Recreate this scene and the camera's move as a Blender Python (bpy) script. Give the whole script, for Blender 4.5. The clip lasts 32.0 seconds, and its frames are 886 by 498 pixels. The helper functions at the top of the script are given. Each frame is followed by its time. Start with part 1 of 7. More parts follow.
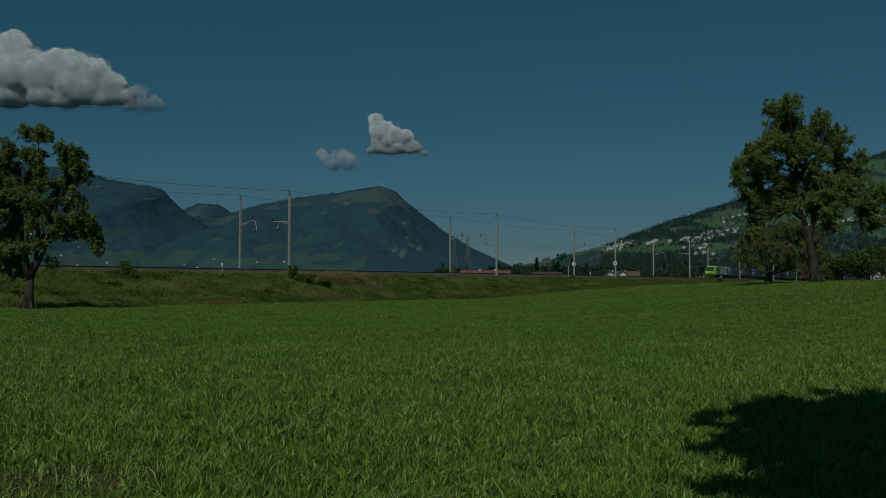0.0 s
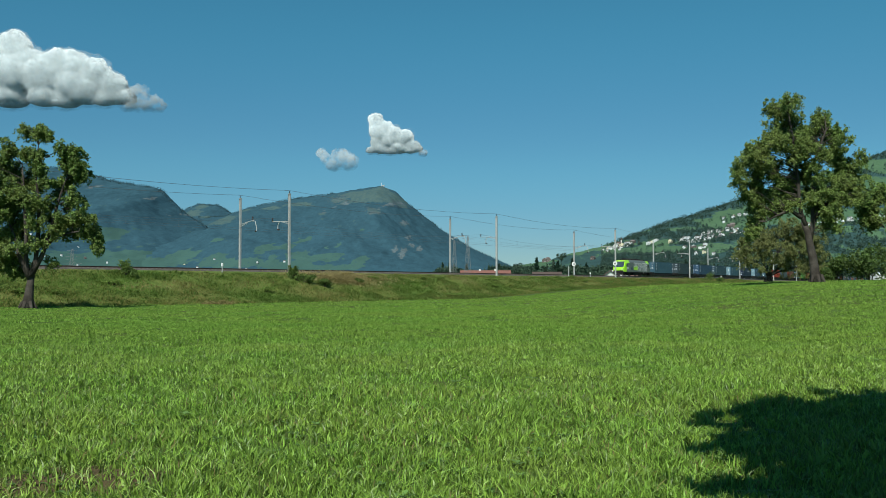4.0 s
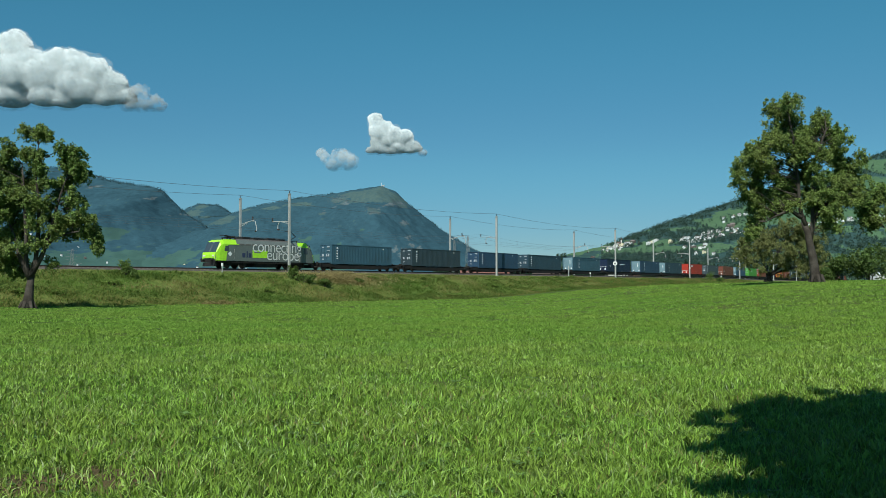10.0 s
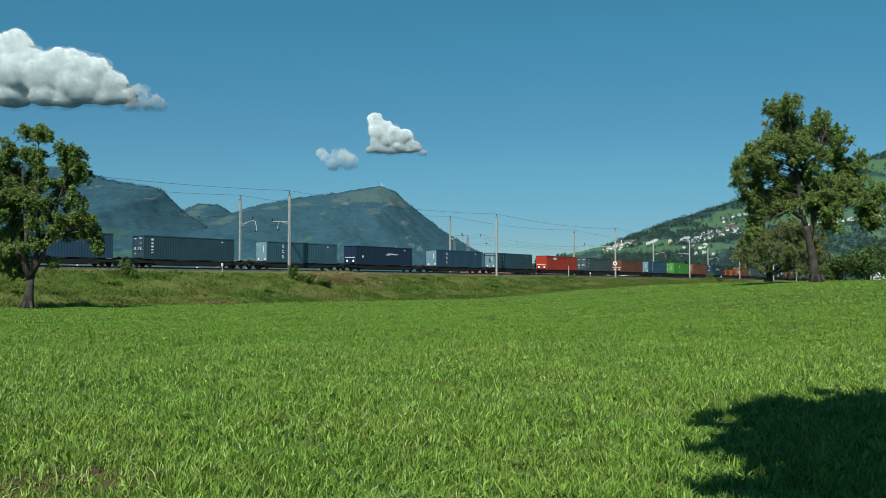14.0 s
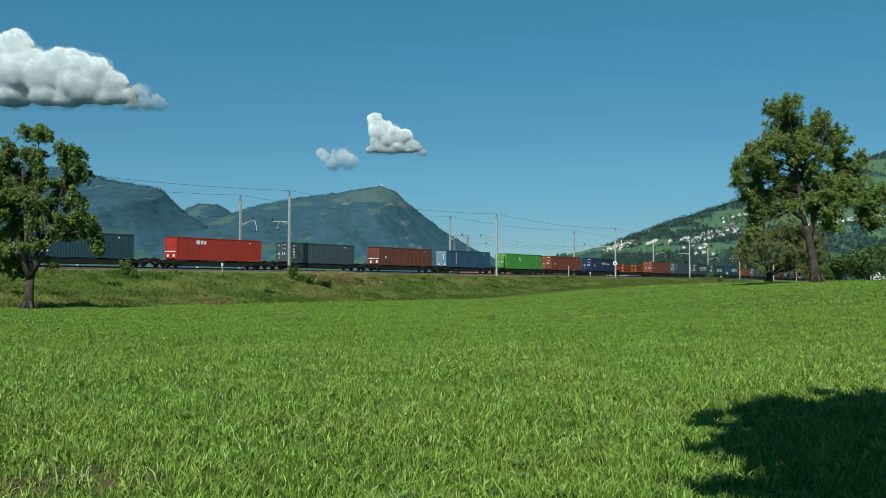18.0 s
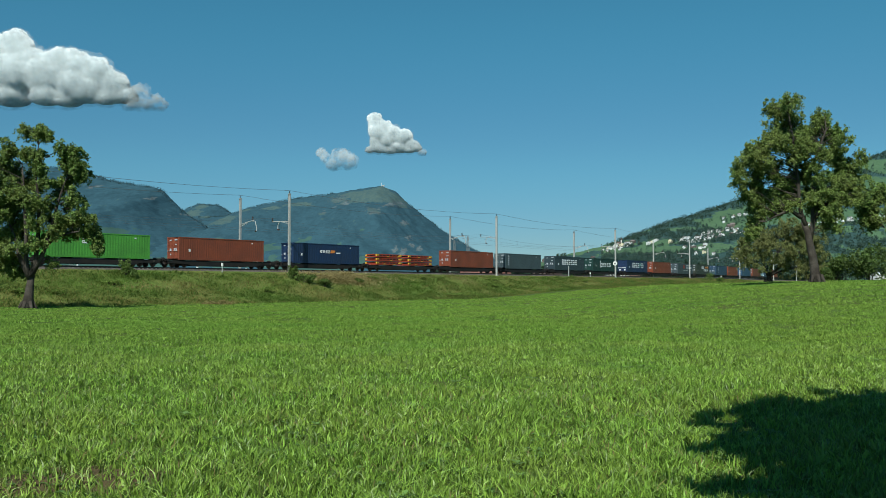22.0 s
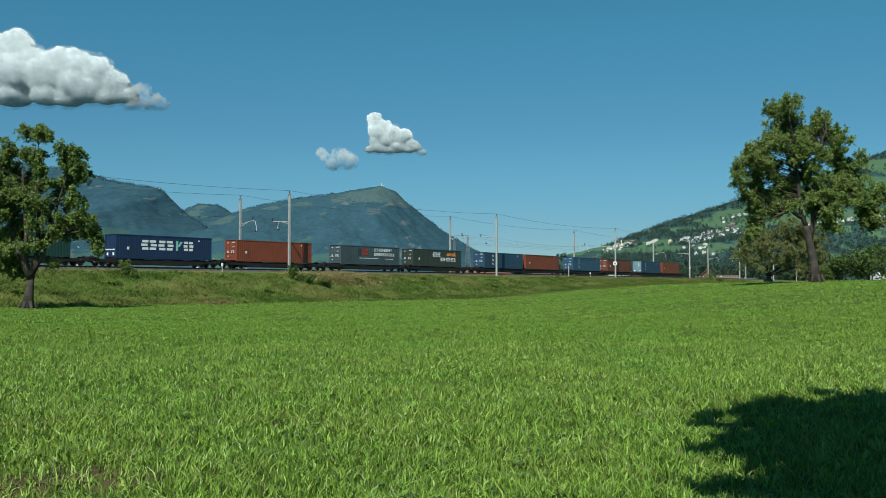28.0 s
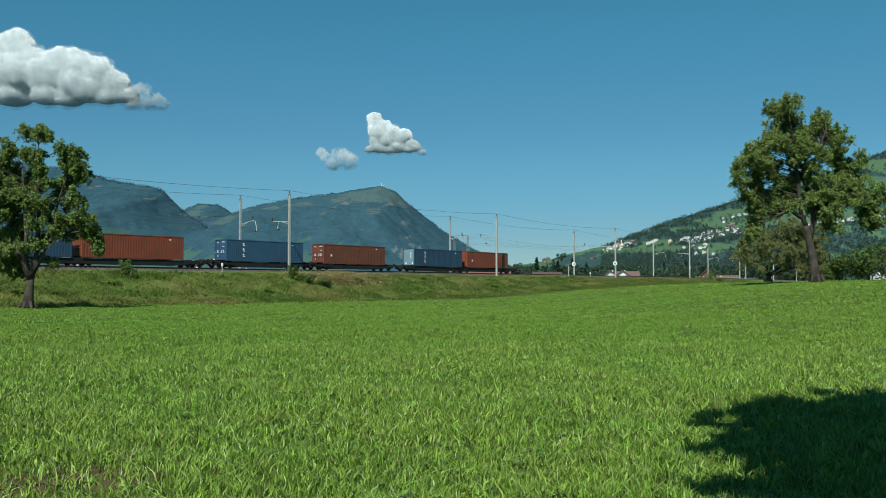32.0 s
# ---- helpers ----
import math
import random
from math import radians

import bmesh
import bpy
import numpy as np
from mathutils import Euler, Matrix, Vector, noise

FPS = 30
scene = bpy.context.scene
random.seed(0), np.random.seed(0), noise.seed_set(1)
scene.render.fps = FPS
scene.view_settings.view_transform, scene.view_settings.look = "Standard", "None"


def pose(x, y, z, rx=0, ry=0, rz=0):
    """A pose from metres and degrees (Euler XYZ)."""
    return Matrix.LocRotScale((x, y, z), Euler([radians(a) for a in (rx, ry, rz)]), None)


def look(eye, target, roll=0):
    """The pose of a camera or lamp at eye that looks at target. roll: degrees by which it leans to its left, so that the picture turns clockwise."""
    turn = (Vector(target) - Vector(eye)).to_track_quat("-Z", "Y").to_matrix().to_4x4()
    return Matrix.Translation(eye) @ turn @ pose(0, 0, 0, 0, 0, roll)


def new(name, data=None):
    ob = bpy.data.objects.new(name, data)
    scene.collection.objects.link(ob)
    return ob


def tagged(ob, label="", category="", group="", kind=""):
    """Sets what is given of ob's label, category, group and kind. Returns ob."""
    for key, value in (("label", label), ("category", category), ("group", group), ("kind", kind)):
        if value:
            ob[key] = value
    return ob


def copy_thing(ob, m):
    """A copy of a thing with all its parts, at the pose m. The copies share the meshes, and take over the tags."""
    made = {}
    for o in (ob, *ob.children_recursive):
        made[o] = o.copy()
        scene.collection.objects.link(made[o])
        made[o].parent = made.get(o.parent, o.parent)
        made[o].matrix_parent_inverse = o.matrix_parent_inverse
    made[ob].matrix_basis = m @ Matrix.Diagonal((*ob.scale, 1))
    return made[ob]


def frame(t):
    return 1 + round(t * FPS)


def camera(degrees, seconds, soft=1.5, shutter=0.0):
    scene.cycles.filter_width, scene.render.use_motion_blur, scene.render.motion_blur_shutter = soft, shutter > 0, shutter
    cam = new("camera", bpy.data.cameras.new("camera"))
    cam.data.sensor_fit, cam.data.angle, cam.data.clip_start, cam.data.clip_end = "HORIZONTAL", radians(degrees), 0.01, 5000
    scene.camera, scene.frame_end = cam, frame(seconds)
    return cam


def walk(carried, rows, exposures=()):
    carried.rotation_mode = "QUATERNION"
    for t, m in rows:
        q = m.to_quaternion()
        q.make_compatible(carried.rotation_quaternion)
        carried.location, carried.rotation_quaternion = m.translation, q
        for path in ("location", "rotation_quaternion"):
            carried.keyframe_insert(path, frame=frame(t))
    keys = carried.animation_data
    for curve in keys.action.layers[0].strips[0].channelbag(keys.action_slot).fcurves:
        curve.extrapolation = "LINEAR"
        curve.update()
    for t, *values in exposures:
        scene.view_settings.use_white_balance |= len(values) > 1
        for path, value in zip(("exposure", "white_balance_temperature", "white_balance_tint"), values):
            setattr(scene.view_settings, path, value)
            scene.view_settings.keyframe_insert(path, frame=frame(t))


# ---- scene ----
# ---------------------------------------------------------------- camera
EYE = 1.65
cam = camera(52.0, 32.0, soft=0.6, shutter=0.12)
STAND = pose(0, 0, EYE, 92.27, 0, 0)
walk(cam, [(0.0, STAND), (32.0, STAND)],
     exposures=[(t, e + 0.3, 6150, 4.0) for t, e in ((0.0, -1.87), (0.5, -0.94), (1.0, -0.37), (1.5, -0.05), (2.0, 0.0), (32.0, 0.0))])

# ---------------------------------------------------------------- light
SUN_EL, SUN_AZ = 47.0, 195.5          # height; clockwise from +Y, so behind the camera and a little to its left
world = bpy.data.worlds.new("world")
scene.world = world
world.use_nodes = True
wn = world.node_tree.nodes
sky = wn.new("ShaderNodeTexSky")
sky.sky_type, sky.sun_disc = 'NISHITA', False
sky.sun_elevation, sky.sun_rotation = radians(SUN_EL), radians(SUN_AZ)
sky.altitude, sky.air_density, sky.dust_density, sky.ozone_density = 450, 1.0, 0.0, 9.0
wn["Background"].inputs["Strength"].default_value = 0.082
tint = wn.new("ShaderNodeMix")
tint.data_type, tint.blend_type = 'RGBA', 'MULTIPLY'
tint.inputs[0].default_value = 1.0
_co, _up, _ramp = wn.new("ShaderNodeTexCoord"), wn.new("ShaderNodeSeparateXYZ"), wn.new("ShaderNodeValToRGB")
_ramp.color_ramp.interpolation = 'EASE'          # clear air: the blue deepens smoothly from the horizon upwards
_ramp.color_ramp.elements[0].position, _ramp.color_ramp.elements[0].color = 0.03, (0.515, 0.612, 0.605, 1)
_ramp.color_ramp.elements[1].position, _ramp.color_ramp.elements[1].color = 0.30, (0.545, 0.965, 0.75, 1)
_mid = _ramp.color_ramp.elements.new(0.14)
_mid.color = (0.560, 0.780, 0.665, 1)
world.node_tree.links.new(_co.outputs["Generated"], _up.inputs[0])
world.node_tree.links.new(_up.outputs["Z"], _ramp.inputs[0])
world.node_tree.links.new(_ramp.outputs[0], tint.inputs[7])
world.node_tree.links.new(sky.outputs[0], tint.inputs[6])
world.node_tree.links.new(tint.outputs[2], wn["Background"].inputs["Color"])

sun_data = bpy.data.lights.new("sun", "SUN")
sun_data.energy, sun_data.angle, sun_data.color = 4.45, radians(0.53), (1.0, 0.95, 0.86)
sun = new("sun", sun_data)
_a, _e = radians(SUN_AZ), radians(SUN_EL)
TO_SUN = Vector((math.sin(_a) * math.cos(_e), math.cos(_a) * math.cos(_e), math.sin(_e)))
sun.matrix_world = look(TO_SUN * 100, (0, 0, 0))


# ---------------------------------------------------------------- materials
def material(name, color, rough=0.6, metal=0.0, second=None, scale=4.0, amount=0.5, fine=None, bump=0.0, bump_scale=40.0,
             per_object=0.0, per_island=0.0, spec=0.5, translucent=0.0):
    """A painted or natural surface: a colour, a second colour in large patches, finer grain, relief, and a little change from piece to piece."""
    m = bpy.data.materials.new(name)
    m.use_nodes = True
    nt = m.node_tree
    n, l = nt.nodes, nt.links
    b = n["Principled BSDF"]
    b.inputs["Roughness"].default_value = rough
    b.inputs["Metallic"].default_value = metal
    b.inputs["Specular IOR Level"].default_value = spec
    co = n.new("ShaderNodeTexCoord")
    second = second or [c * 0.75 for c in color]
    big = n.new("ShaderNodeTexNoise")
    big.inputs["Scale"].default_value, big.inputs["Detail"].default_value = scale, 4.0
    l.new(co.outputs["Object"], big.inputs["Vector"])
    ramp = n.new("ShaderNodeMapRange")
    ramp.inputs["From Min"].default_value, ramp.inputs["From Max"].default_value = 0.35, 0.68
    ramp.inputs["To Max"].default_value = amount
    l.new(big.outputs["Fac"], ramp.inputs["Value"])
    mix = n.new("ShaderNodeMix")
    mix.data_type = 'RGBA'
    mix.inputs[6].default_value, mix.inputs[7].default_value = (*color, 1), (*second, 1)
    l.new(ramp.outputs["Result"], mix.inputs[0])
    last = mix.outputs[2]
    grain = n.new("ShaderNodeTexNoise")
    grain.inputs["Scale"].default_value, grain.inputs["Detail"].default_value = fine or scale * 9, 3.0
    l.new(co.outputs["Object"], grain.inputs["Vector"])
    hsv = n.new("ShaderNodeHueSaturation")
    gr = n.new("ShaderNodeMapRange")
    gr.inputs["From Min"].default_value, gr.inputs["From Max"].default_value = 0.3, 0.7
    gr.inputs["To Min"].default_value, gr.inputs["To Max"].default_value = 0.86, 1.14
    l.new(grain.outputs["Fac"], gr.inputs["Value"])
    val = gr.outputs["Result"]
    if per_object or per_island:
        src = n.new("ShaderNodeObjectInfo").outputs["Random"] if per_object else n.new("ShaderNodeNewGeometry").outputs["Random Per Island"]
        w = per_object or per_island
        pr = n.new("ShaderNodeMapRange")
        pr.inputs["To Min"].default_value, pr.inputs["To Max"].default_value = 1 - w, 1 + w
        l.new(src, pr.inputs["Value"])
        mul = n.new("ShaderNodeMath")
        mul.operation = 'MULTIPLY'
        l.new(val, mul.inputs[0]), l.new(pr.outputs["Result"], mul.inputs[1])
        val = mul.outputs[0]
    l.new(val, hsv.inputs["Value"])
    l.new(last, hsv.inputs["Color"])
    l.new(hsv.outputs["Color"], b.inputs["Base Color"])
    if bump:
        bn = n.new("ShaderNodeTexNoise")
        bn.inputs["Scale"].default_value, bn.inputs["Detail"].default_value = bump_scale, 4.0
        l.new(co.outputs["Object"], bn.inputs["Vector"])
        bp = n.new("ShaderNodeBump")
        bp.inputs["Strength"].default_value = min(1.0, bump)
        bp.inputs["Distance"].default_value = 1.0 / bump_scale
        l.new(bn.outputs["Fac"], bp.inputs["Height"])
        l.new(bp.outputs["Normal"], b.inputs["Normal"])
    if translucent:
        tr = n.new("ShaderNodeBsdfTranslucent")
        ms = n.new("ShaderNodeMixShader")
        ms.inputs[0].default_value = translucent
        l.new(hsv.outputs["Color"], tr.inputs["Color"])
        l.new(b.outputs[0], ms.inputs[1]), l.new(tr.outputs[0], ms.inputs[2])
        l.new(ms.outputs[0], n["Material Output"].inputs["Surface"])
    return m


def glass(name, tint=(0.05, 0.06, 0.07)):
    m = bpy.data.materials.new(name)
    m.use_nodes = True
    b = m.node_tree.nodes["Principled BSDF"]
    b.inputs["Base Color"].default_value = (*tint, 1)
    b.inputs["Roughness"].default_value = 0.06
    b.inputs["Specular IOR Level"].default_value = 0.5
    return m


M_FIELD = material("field_soil_grass", (0.066, 0.112, 0.020), 0.9, second=(0.080, 0.092, 0.025), scale=0.4, amount=0.7, fine=6.0, bump=0.6, bump_scale=5.0, spec=0.1)
M_BANK = material("rough_grass_bank", (0.098, 0.150, 0.030), 0.95, second=(0.16, 0.16, 0.05), scale=0.13, amount=0.85, fine=1.6, bump=0.9, bump_scale=2.0, spec=0.1)
M_MEADOW = material("valley_meadow", (0.075, 0.15, 0.045), 0.95, second=(0.05, 0.10, 0.035), scale=0.01, amount=0.8, fine=0.08, spec=0.1)
M_BALLAST = material("ballast_stone", (0.115, 0.10, 0.092), 0.95, second=(0.06, 0.05, 0.042), scale=0.8, amount=0.8, fine=14.0, bump=1.0, bump_scale=12.0, spec=0.2)
M_CONCRETE = material("concrete", (0.42, 0.41, 0.38), 0.85, second=(0.3, 0.29, 0.27), scale=2.0, amount=0.7, fine=30.0, bump=0.2, spec=0.3)
M_RAIL = material("rail_steel", (0.085, 0.055, 0.042), 0.6, 0.4, second=(0.11, 0.085, 0.07), scale=3.0)
M_SLEEPER = material("concrete_sleeper", (0.13, 0.11, 0.092), 0.9, scale=2.0)
M_GALV = material("galvanised_steel", (0.50, 0.51, 0.49), 0.55, 0.35, second=(0.36, 0.35, 0.33), scale=1.2, amount=0.6, spec=0.4)
M_WIRE = material("wire_copper_dark", (0.13, 0.135, 0.135), 0.5, 0.5)
M_INSUL = material("brown_insulator", (0.06, 0.028, 0.018), 0.25)
M_WHITE = material("white_paint", (0.78, 0.78, 0.76), 0.5, second=(0.6, 0.6, 0.57), scale=2.0, amount=0.5)
M_BLACK = material("black_paint", (0.02, 0.02, 0.022), 0.5)
# grime, blackened further with the shade beneath the wagons
M_UNDER = material("underframe_grime_shade", (0.013, 0.013, 0.013), 0.75, second=(0.03, 0.024, 0.02), scale=1.2, amount=0.6, spec=0.3)
M_WHEEL = material("wheel_steel", (0.07, 0.06, 0.055), 0.55, 0.5, second=(0.11, 0.075, 0.05), scale=3.0)
M_GLASS = glass("dark_window_glass")


# ---------------------------------------------------------------- mesh helpers
class Build:
    """Collects faces of one mesh: boxes, tubes, prisms, each with a material slot."""

    def __init__(self):
        self.v, self.f, self.mi, self.mats = [], [], [], []

    def slot(self, m):
        if m not in self.mats:
            self.mats.append(m)
        return self.mats.index(m)

    def add(self, verts, faces, m, mx=None):
        k, s = len(self.v), self.slot(m)
        self.v += [tuple(mx @ Vector(p)) for p in verts] if mx is not None else [tuple(p) for p in verts]
        self.f += [tuple(i + k for i in f) for f in faces]
        self.mi += [s] * len(faces)
        return self

    def box(self, cx, cy, cz, sx, sy, sz, m, mx=None, top=1.0, bevel=0.0):
        """A box by centre and size; top narrows its upper face, bevel cuts its upright edges."""
        hx, hy, hz = sx / 2, sy / 2, sz / 2
        if bevel:
            b = min(bevel, hx * 0.45, hy * 0.45)
            ring = [(-hx + b, -hy), (hx - b, -hy), (hx, -hy + b), (hx, hy - b), (hx - b, hy), (-hx + b, hy), (-hx, hy - b), (-hx, -hy + b)]
        else:
            ring = [(-hx, -hy), (hx, -hy), (hx, hy), (-hx, hy)]
        k = len(ring)
        vs = [(cx + x, cy + y, cz - hz) for x, y in ring] + [(cx + x * top, cy + y * top, cz + hz) for x, y in ring]
        fs = [tuple(range(k - 1, -1, -1)), tuple(range(k, 2 * k))] + [(i, (i + 1) % k, k + (i + 1) % k, k + i) for i in range(k)]
        return self.add(vs, fs, m, mx)

    def tube(self, path, radii, m, sides=6, mx=None, cap=True):
        path = [Vector(p) for p in path]
        vs, fs = [], []
        for i, p in enumerate(path):
            d = (path[min(i + 1, len(path) - 1)] - path[max(i - 1, 0)]).normalized()
            a = d.cross(Vector((0.31, 0.95, 0.02)) if abs(d.y) < 0.9 else Vector((1, 0, 0))).normalized()
            b = d.cross(a)
            r = radii[i] if isinstance(radii, (list, tuple)) else radii
            for j in range(sides):
                w = 2 * math.pi * j / sides
                vs.append(p + a * (r * math.cos(w)) + b * (r * math.sin(w)))
            if i:
                for j in range(sides):
                    q = (j + 1) % sides
                    fs.append(((i - 1) * sides + j, (i - 1) * sides + q, i * sides + q, i * sides + j))
        if cap:
            fs += [tuple(range(sides - 1, -1, -1)), tuple(range((len(path) - 1) * sides, len(path) * sides))]
        return self.add(vs, fs, m, mx)

    def prism(self, outline, y0, y1, m, mx=None):
        """An outline in x, z drawn out from y0 to y1."""
        k = len(outline)
        vs = [(x, y0, z) for x, z in outline] + [(x, y1, z) for x, z in outline]
        fs = [tuple(range(k)), tuple(range(2 * k - 1, k - 1, -1))] + [((i + 1) % k, i, k + i, k + (i + 1) % k) for i in range(k)]
        return self.add(vs, fs, m, mx)

    def mesh(self, name, smooth=False):
        me = bpy.data.meshes.new(name)
        me.from_pydata(self.v, [], self.f)
        for m in self.mats:
            me.materials.append(m)
        me.polygons.foreach_set("material_index", self.mi)
        if smooth:
            me.polygons.foreach_set("use_smooth", [True] * len(self.f))
        me.update()
        return me


def thing(name, label, category, group="", kind="", data=None):
    return tagged(new(name, data), label, category, group, kind)


def part(name, build, parent, label="", smooth=False, at=None):
    """One mesh object under a thing or under a part."""
    ob = new(name, build.mesh(name, smooth) if isinstance(build, Build) else build)
    ob.parent = parent
    if at is not None:
        ob.matrix_basis = at
    return tagged(ob, label) if label else ob


def fast_mesh(name, verts, faces, mats, smooth=False, index=None):
    """A large mesh from arrays; all faces have the same number of corners."""
    verts, faces = np.asarray(verts, dtype=np.float32), np.asarray(faces, dtype=np.int32)
    me = bpy.data.meshes.new(name)
    n, k = faces.shape
    me.vertices.add(len(verts)), me.loops.add(n * k), me.polygons.add(n)
    me.vertices.foreach_set("co", verts.ravel())
    me.loops.foreach_set("vertex_index", faces.ravel())
    me.polygons.foreach_set("loop_start", np.arange(0, n * k, k, dtype=np.int32))
    me.polygons.foreach_set("loop_total", np.full(n, k, dtype=np.int32))
    for m in mats:
        me.materials.append(m)
    if index is not None:
        me.polygons.foreach_set("material_index", np.asarray(index, dtype=np.int32))
    if smooth:
        me.polygons.foreach_set("use_smooth", np.ones(n, dtype=bool))
    me.update(calc_edges=True)
    me.validate()
    return me


def step(a, b, v):
    t = np.clip((v - a) / (b - a), 0, 1)
    return t * t * (3 - 2 * t)


def fbm(x, y, scale, octaves=4, seed=0.0):
    """Smooth noise on arrays, from sums of turned sine waves."""
    out, amp, rng = np.zeros_like(x, dtype=float), 1.0, np.random.RandomState(int(seed * 17) + 5)
    f = 1.0 / scale
    for _ in range(octaves):
        for _ in range(3):
            w, ph, pw = rng.uniform(0, 2 * math.pi), rng.uniform(0, 6.3), rng.uniform(0, 6.3)
            u = (x * math.cos(w) + y * math.sin(w)) * f * 2 * math.pi
            v = (y * math.cos(w) - x * math.sin(w)) * f * 2 * math.pi
            out += amp / 3 * np.sin(u + ph + 0.9 * np.sin(v * 0.7 + pw))
        amp, f = amp * 0.5, f * 2.03
    return out


# ---------------------------------------------------------------- the railway's line
RAIL_Z = EYE + 2.22
_s = np.arange(-900.0, 1101.0, 1.0)
_c = np.clip(_s, -300, 320)
_th = np.radians(52.39 + 0.0385 * _c - 1.25e-7 * _c ** 3)
_i0 = int(np.argmin(abs(_s)))
_x, _y = np.cumsum(np.cos(_th)), np.cumsum(np.sin(_th))
_x += -15.747 - _x[_i0]
_y += 136.479 - _y[_i0]
SIDE = 1.25           # the line runs along the near side of the train; the near track's middle lies this far behind it
FAR = SIDE + 3.8      # the far track's middle


def line(s, back=SIDE):
    """A point of the railway at s metres along it, and its heading."""
    a = np.interp(s, _s, _th)
    return np.interp(s, _s, _x) - back * np.sin(a), np.interp(s, _s, _y) + back * np.cos(a), a


def near_line(px, py):
    """Distance from the near track's side line, positive towards the field, and the place along the line (arrays)."""
    k = np.arange(0, len(_s), 4)
    best, where = np.full(px.shape, 1e9), np.zeros(px.shape)
    for i in k:
        d = (px - _x[i]) ** 2 + (py - _y[i]) ** 2
        m = d < best
        best[m], where[m] = d[m], _s[i]
    for _ in range(3):
        a = np.interp(where, _s, _th)
        where = np.clip(where + (px - np.interp(where, _s, _x)) * np.cos(a) + (py - np.interp(where, _s, _y)) * np.sin(a), -900, 1100)
    a = np.interp(where, _s, _th)
    return (px - np.interp(where, _s, _x)) * np.sin(a) - (py - np.interp(where, _s, _y)) * np.cos(a), where


def field_height(x, y):
    rise = step(2, 30, x)
    g = step(8, 60, y) * (1 - 0.5 * step(90, 170, y))
    return 1.80 * rise * g + 0.02 * np.clip(x - 30, 0, 80) * step(20, 90, y) - 0.5 * step(15, 110, y) * (1 - rise) + 0.03 * fbm(x, y, 9.0, 3, 1)


FOOT = 13.0


def foot_of(s):
    """The bank grows wider and gentler where the line comes nearer."""
    return FOOT + 3.0 * (1 - step(-75.0, -35.0, s))


def ground_height(x, y):
    """Field, bank, the railway's formation, and the valley beyond it."""
    d, s = near_line(x, y)
    f = field_height(x, y) + 0.06 * fbm(x, y, 5.0, 3, 2)
    foot = foot_of(s) + 1.2 * fbm(s, s * 0, 60.0, 2, 3)
    up = 1 - step(1.9, foot, d)
    lin = 1 - np.clip((d - 2.1) / (foot - 2.1), 0, 1)
    up = 0.35 * up + 0.65 * lin
    rough = fbm(x, y, 7.0, 4, 4) * 0.16 * np.sin(np.pi * np.clip(lin, 0, 1))
    top = RAIL_Z - 0.45
    z = f * (1 - up) + top * up + rough
    back = np.clip((-d - 8.5) / 12, 0, 1)
    valley = 0.6 + 0.4 * fbm(x, y, 120.0, 3, 6) - 1.0 * step(30, 150, -d)
    z = np.where(d < -8.5, top * (1 - back) + valley * back, z)
    z = np.where(d > foot + 4, f, z)
    return z, d, s


def height_at(x, y):
    z, _, _ = ground_height(np.array([float(x)]), np.array([float(y)]))
    return float(z[0])


# ---------------------------------------------------------------- ground
def build_ground():
    near = lambda lo, hi, st: np.arange(lo, hi + 1e-6, st)
    xs = np.concatenate([[-5000, -3500, -2400, -1700, -1200, -850, -600, -450, -340, -260, -210, -175], near(-150, -62, 2.0), near(-60, 135, 1.25),
                         near(138, 200, 4.0), [215, 240, 280, 340, 430, 550, 720, 950, 1300, 1800, 2600, 3600, 5000]])
    ys = np.concatenate([[-1500, -1000, -700, -480, -340, -240, -170, -120, -85, -60, -42, -30, -20, -12, -6], near(-4, 330, 1.25), near(333, 420, 3.5),
                         [430, 445, 470, 510, 570, 660, 780, 950, 1200, 1600, 2200, 3000, 3900, 5000]])
    gx, gy = np.meshgrid(xs, ys)
    z, d, s = ground_height(gx.ravel(), gy.ravel())
    w, h = len(xs), len(ys)
    v = np.stack([gx.ravel(), gy.ravel(), z], 1)
    i = np.arange(w * h).reshape(h, w)
    f = np.stack([i[:-1, :-1].ravel(), i[:-1, 1:].ravel(), i[1:, 1:].ravel(), i[1:, :-1].ravel()], 1)
    dm, fx, fy = d[f].mean(1), gx.ravel()[f].mean(1), gy.ravel()[f].mean(1)
    edge = foot_of(s[f].mean(1)) + 0.6 + 0.9 * fbm(fx, fy, 14.0, 3, 9)
    index = np.where(dm < -18, 2, np.where(dm < edge, 1, 0))
    ob = new("ground", fast_mesh("ground", v, f, [M_FIELD, M_BANK, M_MEADOW], True, index))
    tagged(ob, "green crop field rising to a rough grassy railway bank, with valley meadows beyond", "ground", kind="structure")


build_ground()


# ---------------------------------------------------------------- the railway
def sweep(profile, s0, s1, ds, back, z0, m, name):
    """A profile (across, up) drawn along the line."""
    b = Build()
    ss = np.arange(s0, s1 + 0.1, ds)
    k = len(profile)
    vs = []
    for s in ss:
        for u, w in profile:
            x, y, _ = line(s, back - u)
            vs.append((x, y, z0 + w))
    fs = [(i * k + j, (i + 1) * k + j, (i + 1) * k + (j + 1) % k, i * k + (j + 1) % k) for i in range(len(ss) - 1) for j in range(k)]
    fs += [tuple(range(k - 1, -1, -1)), tuple(range((len(ss) - 1) * k, len(ss) * k))]
    b.add(vs, fs, m)
    return b


S0, S1 = -620.0, 960.0


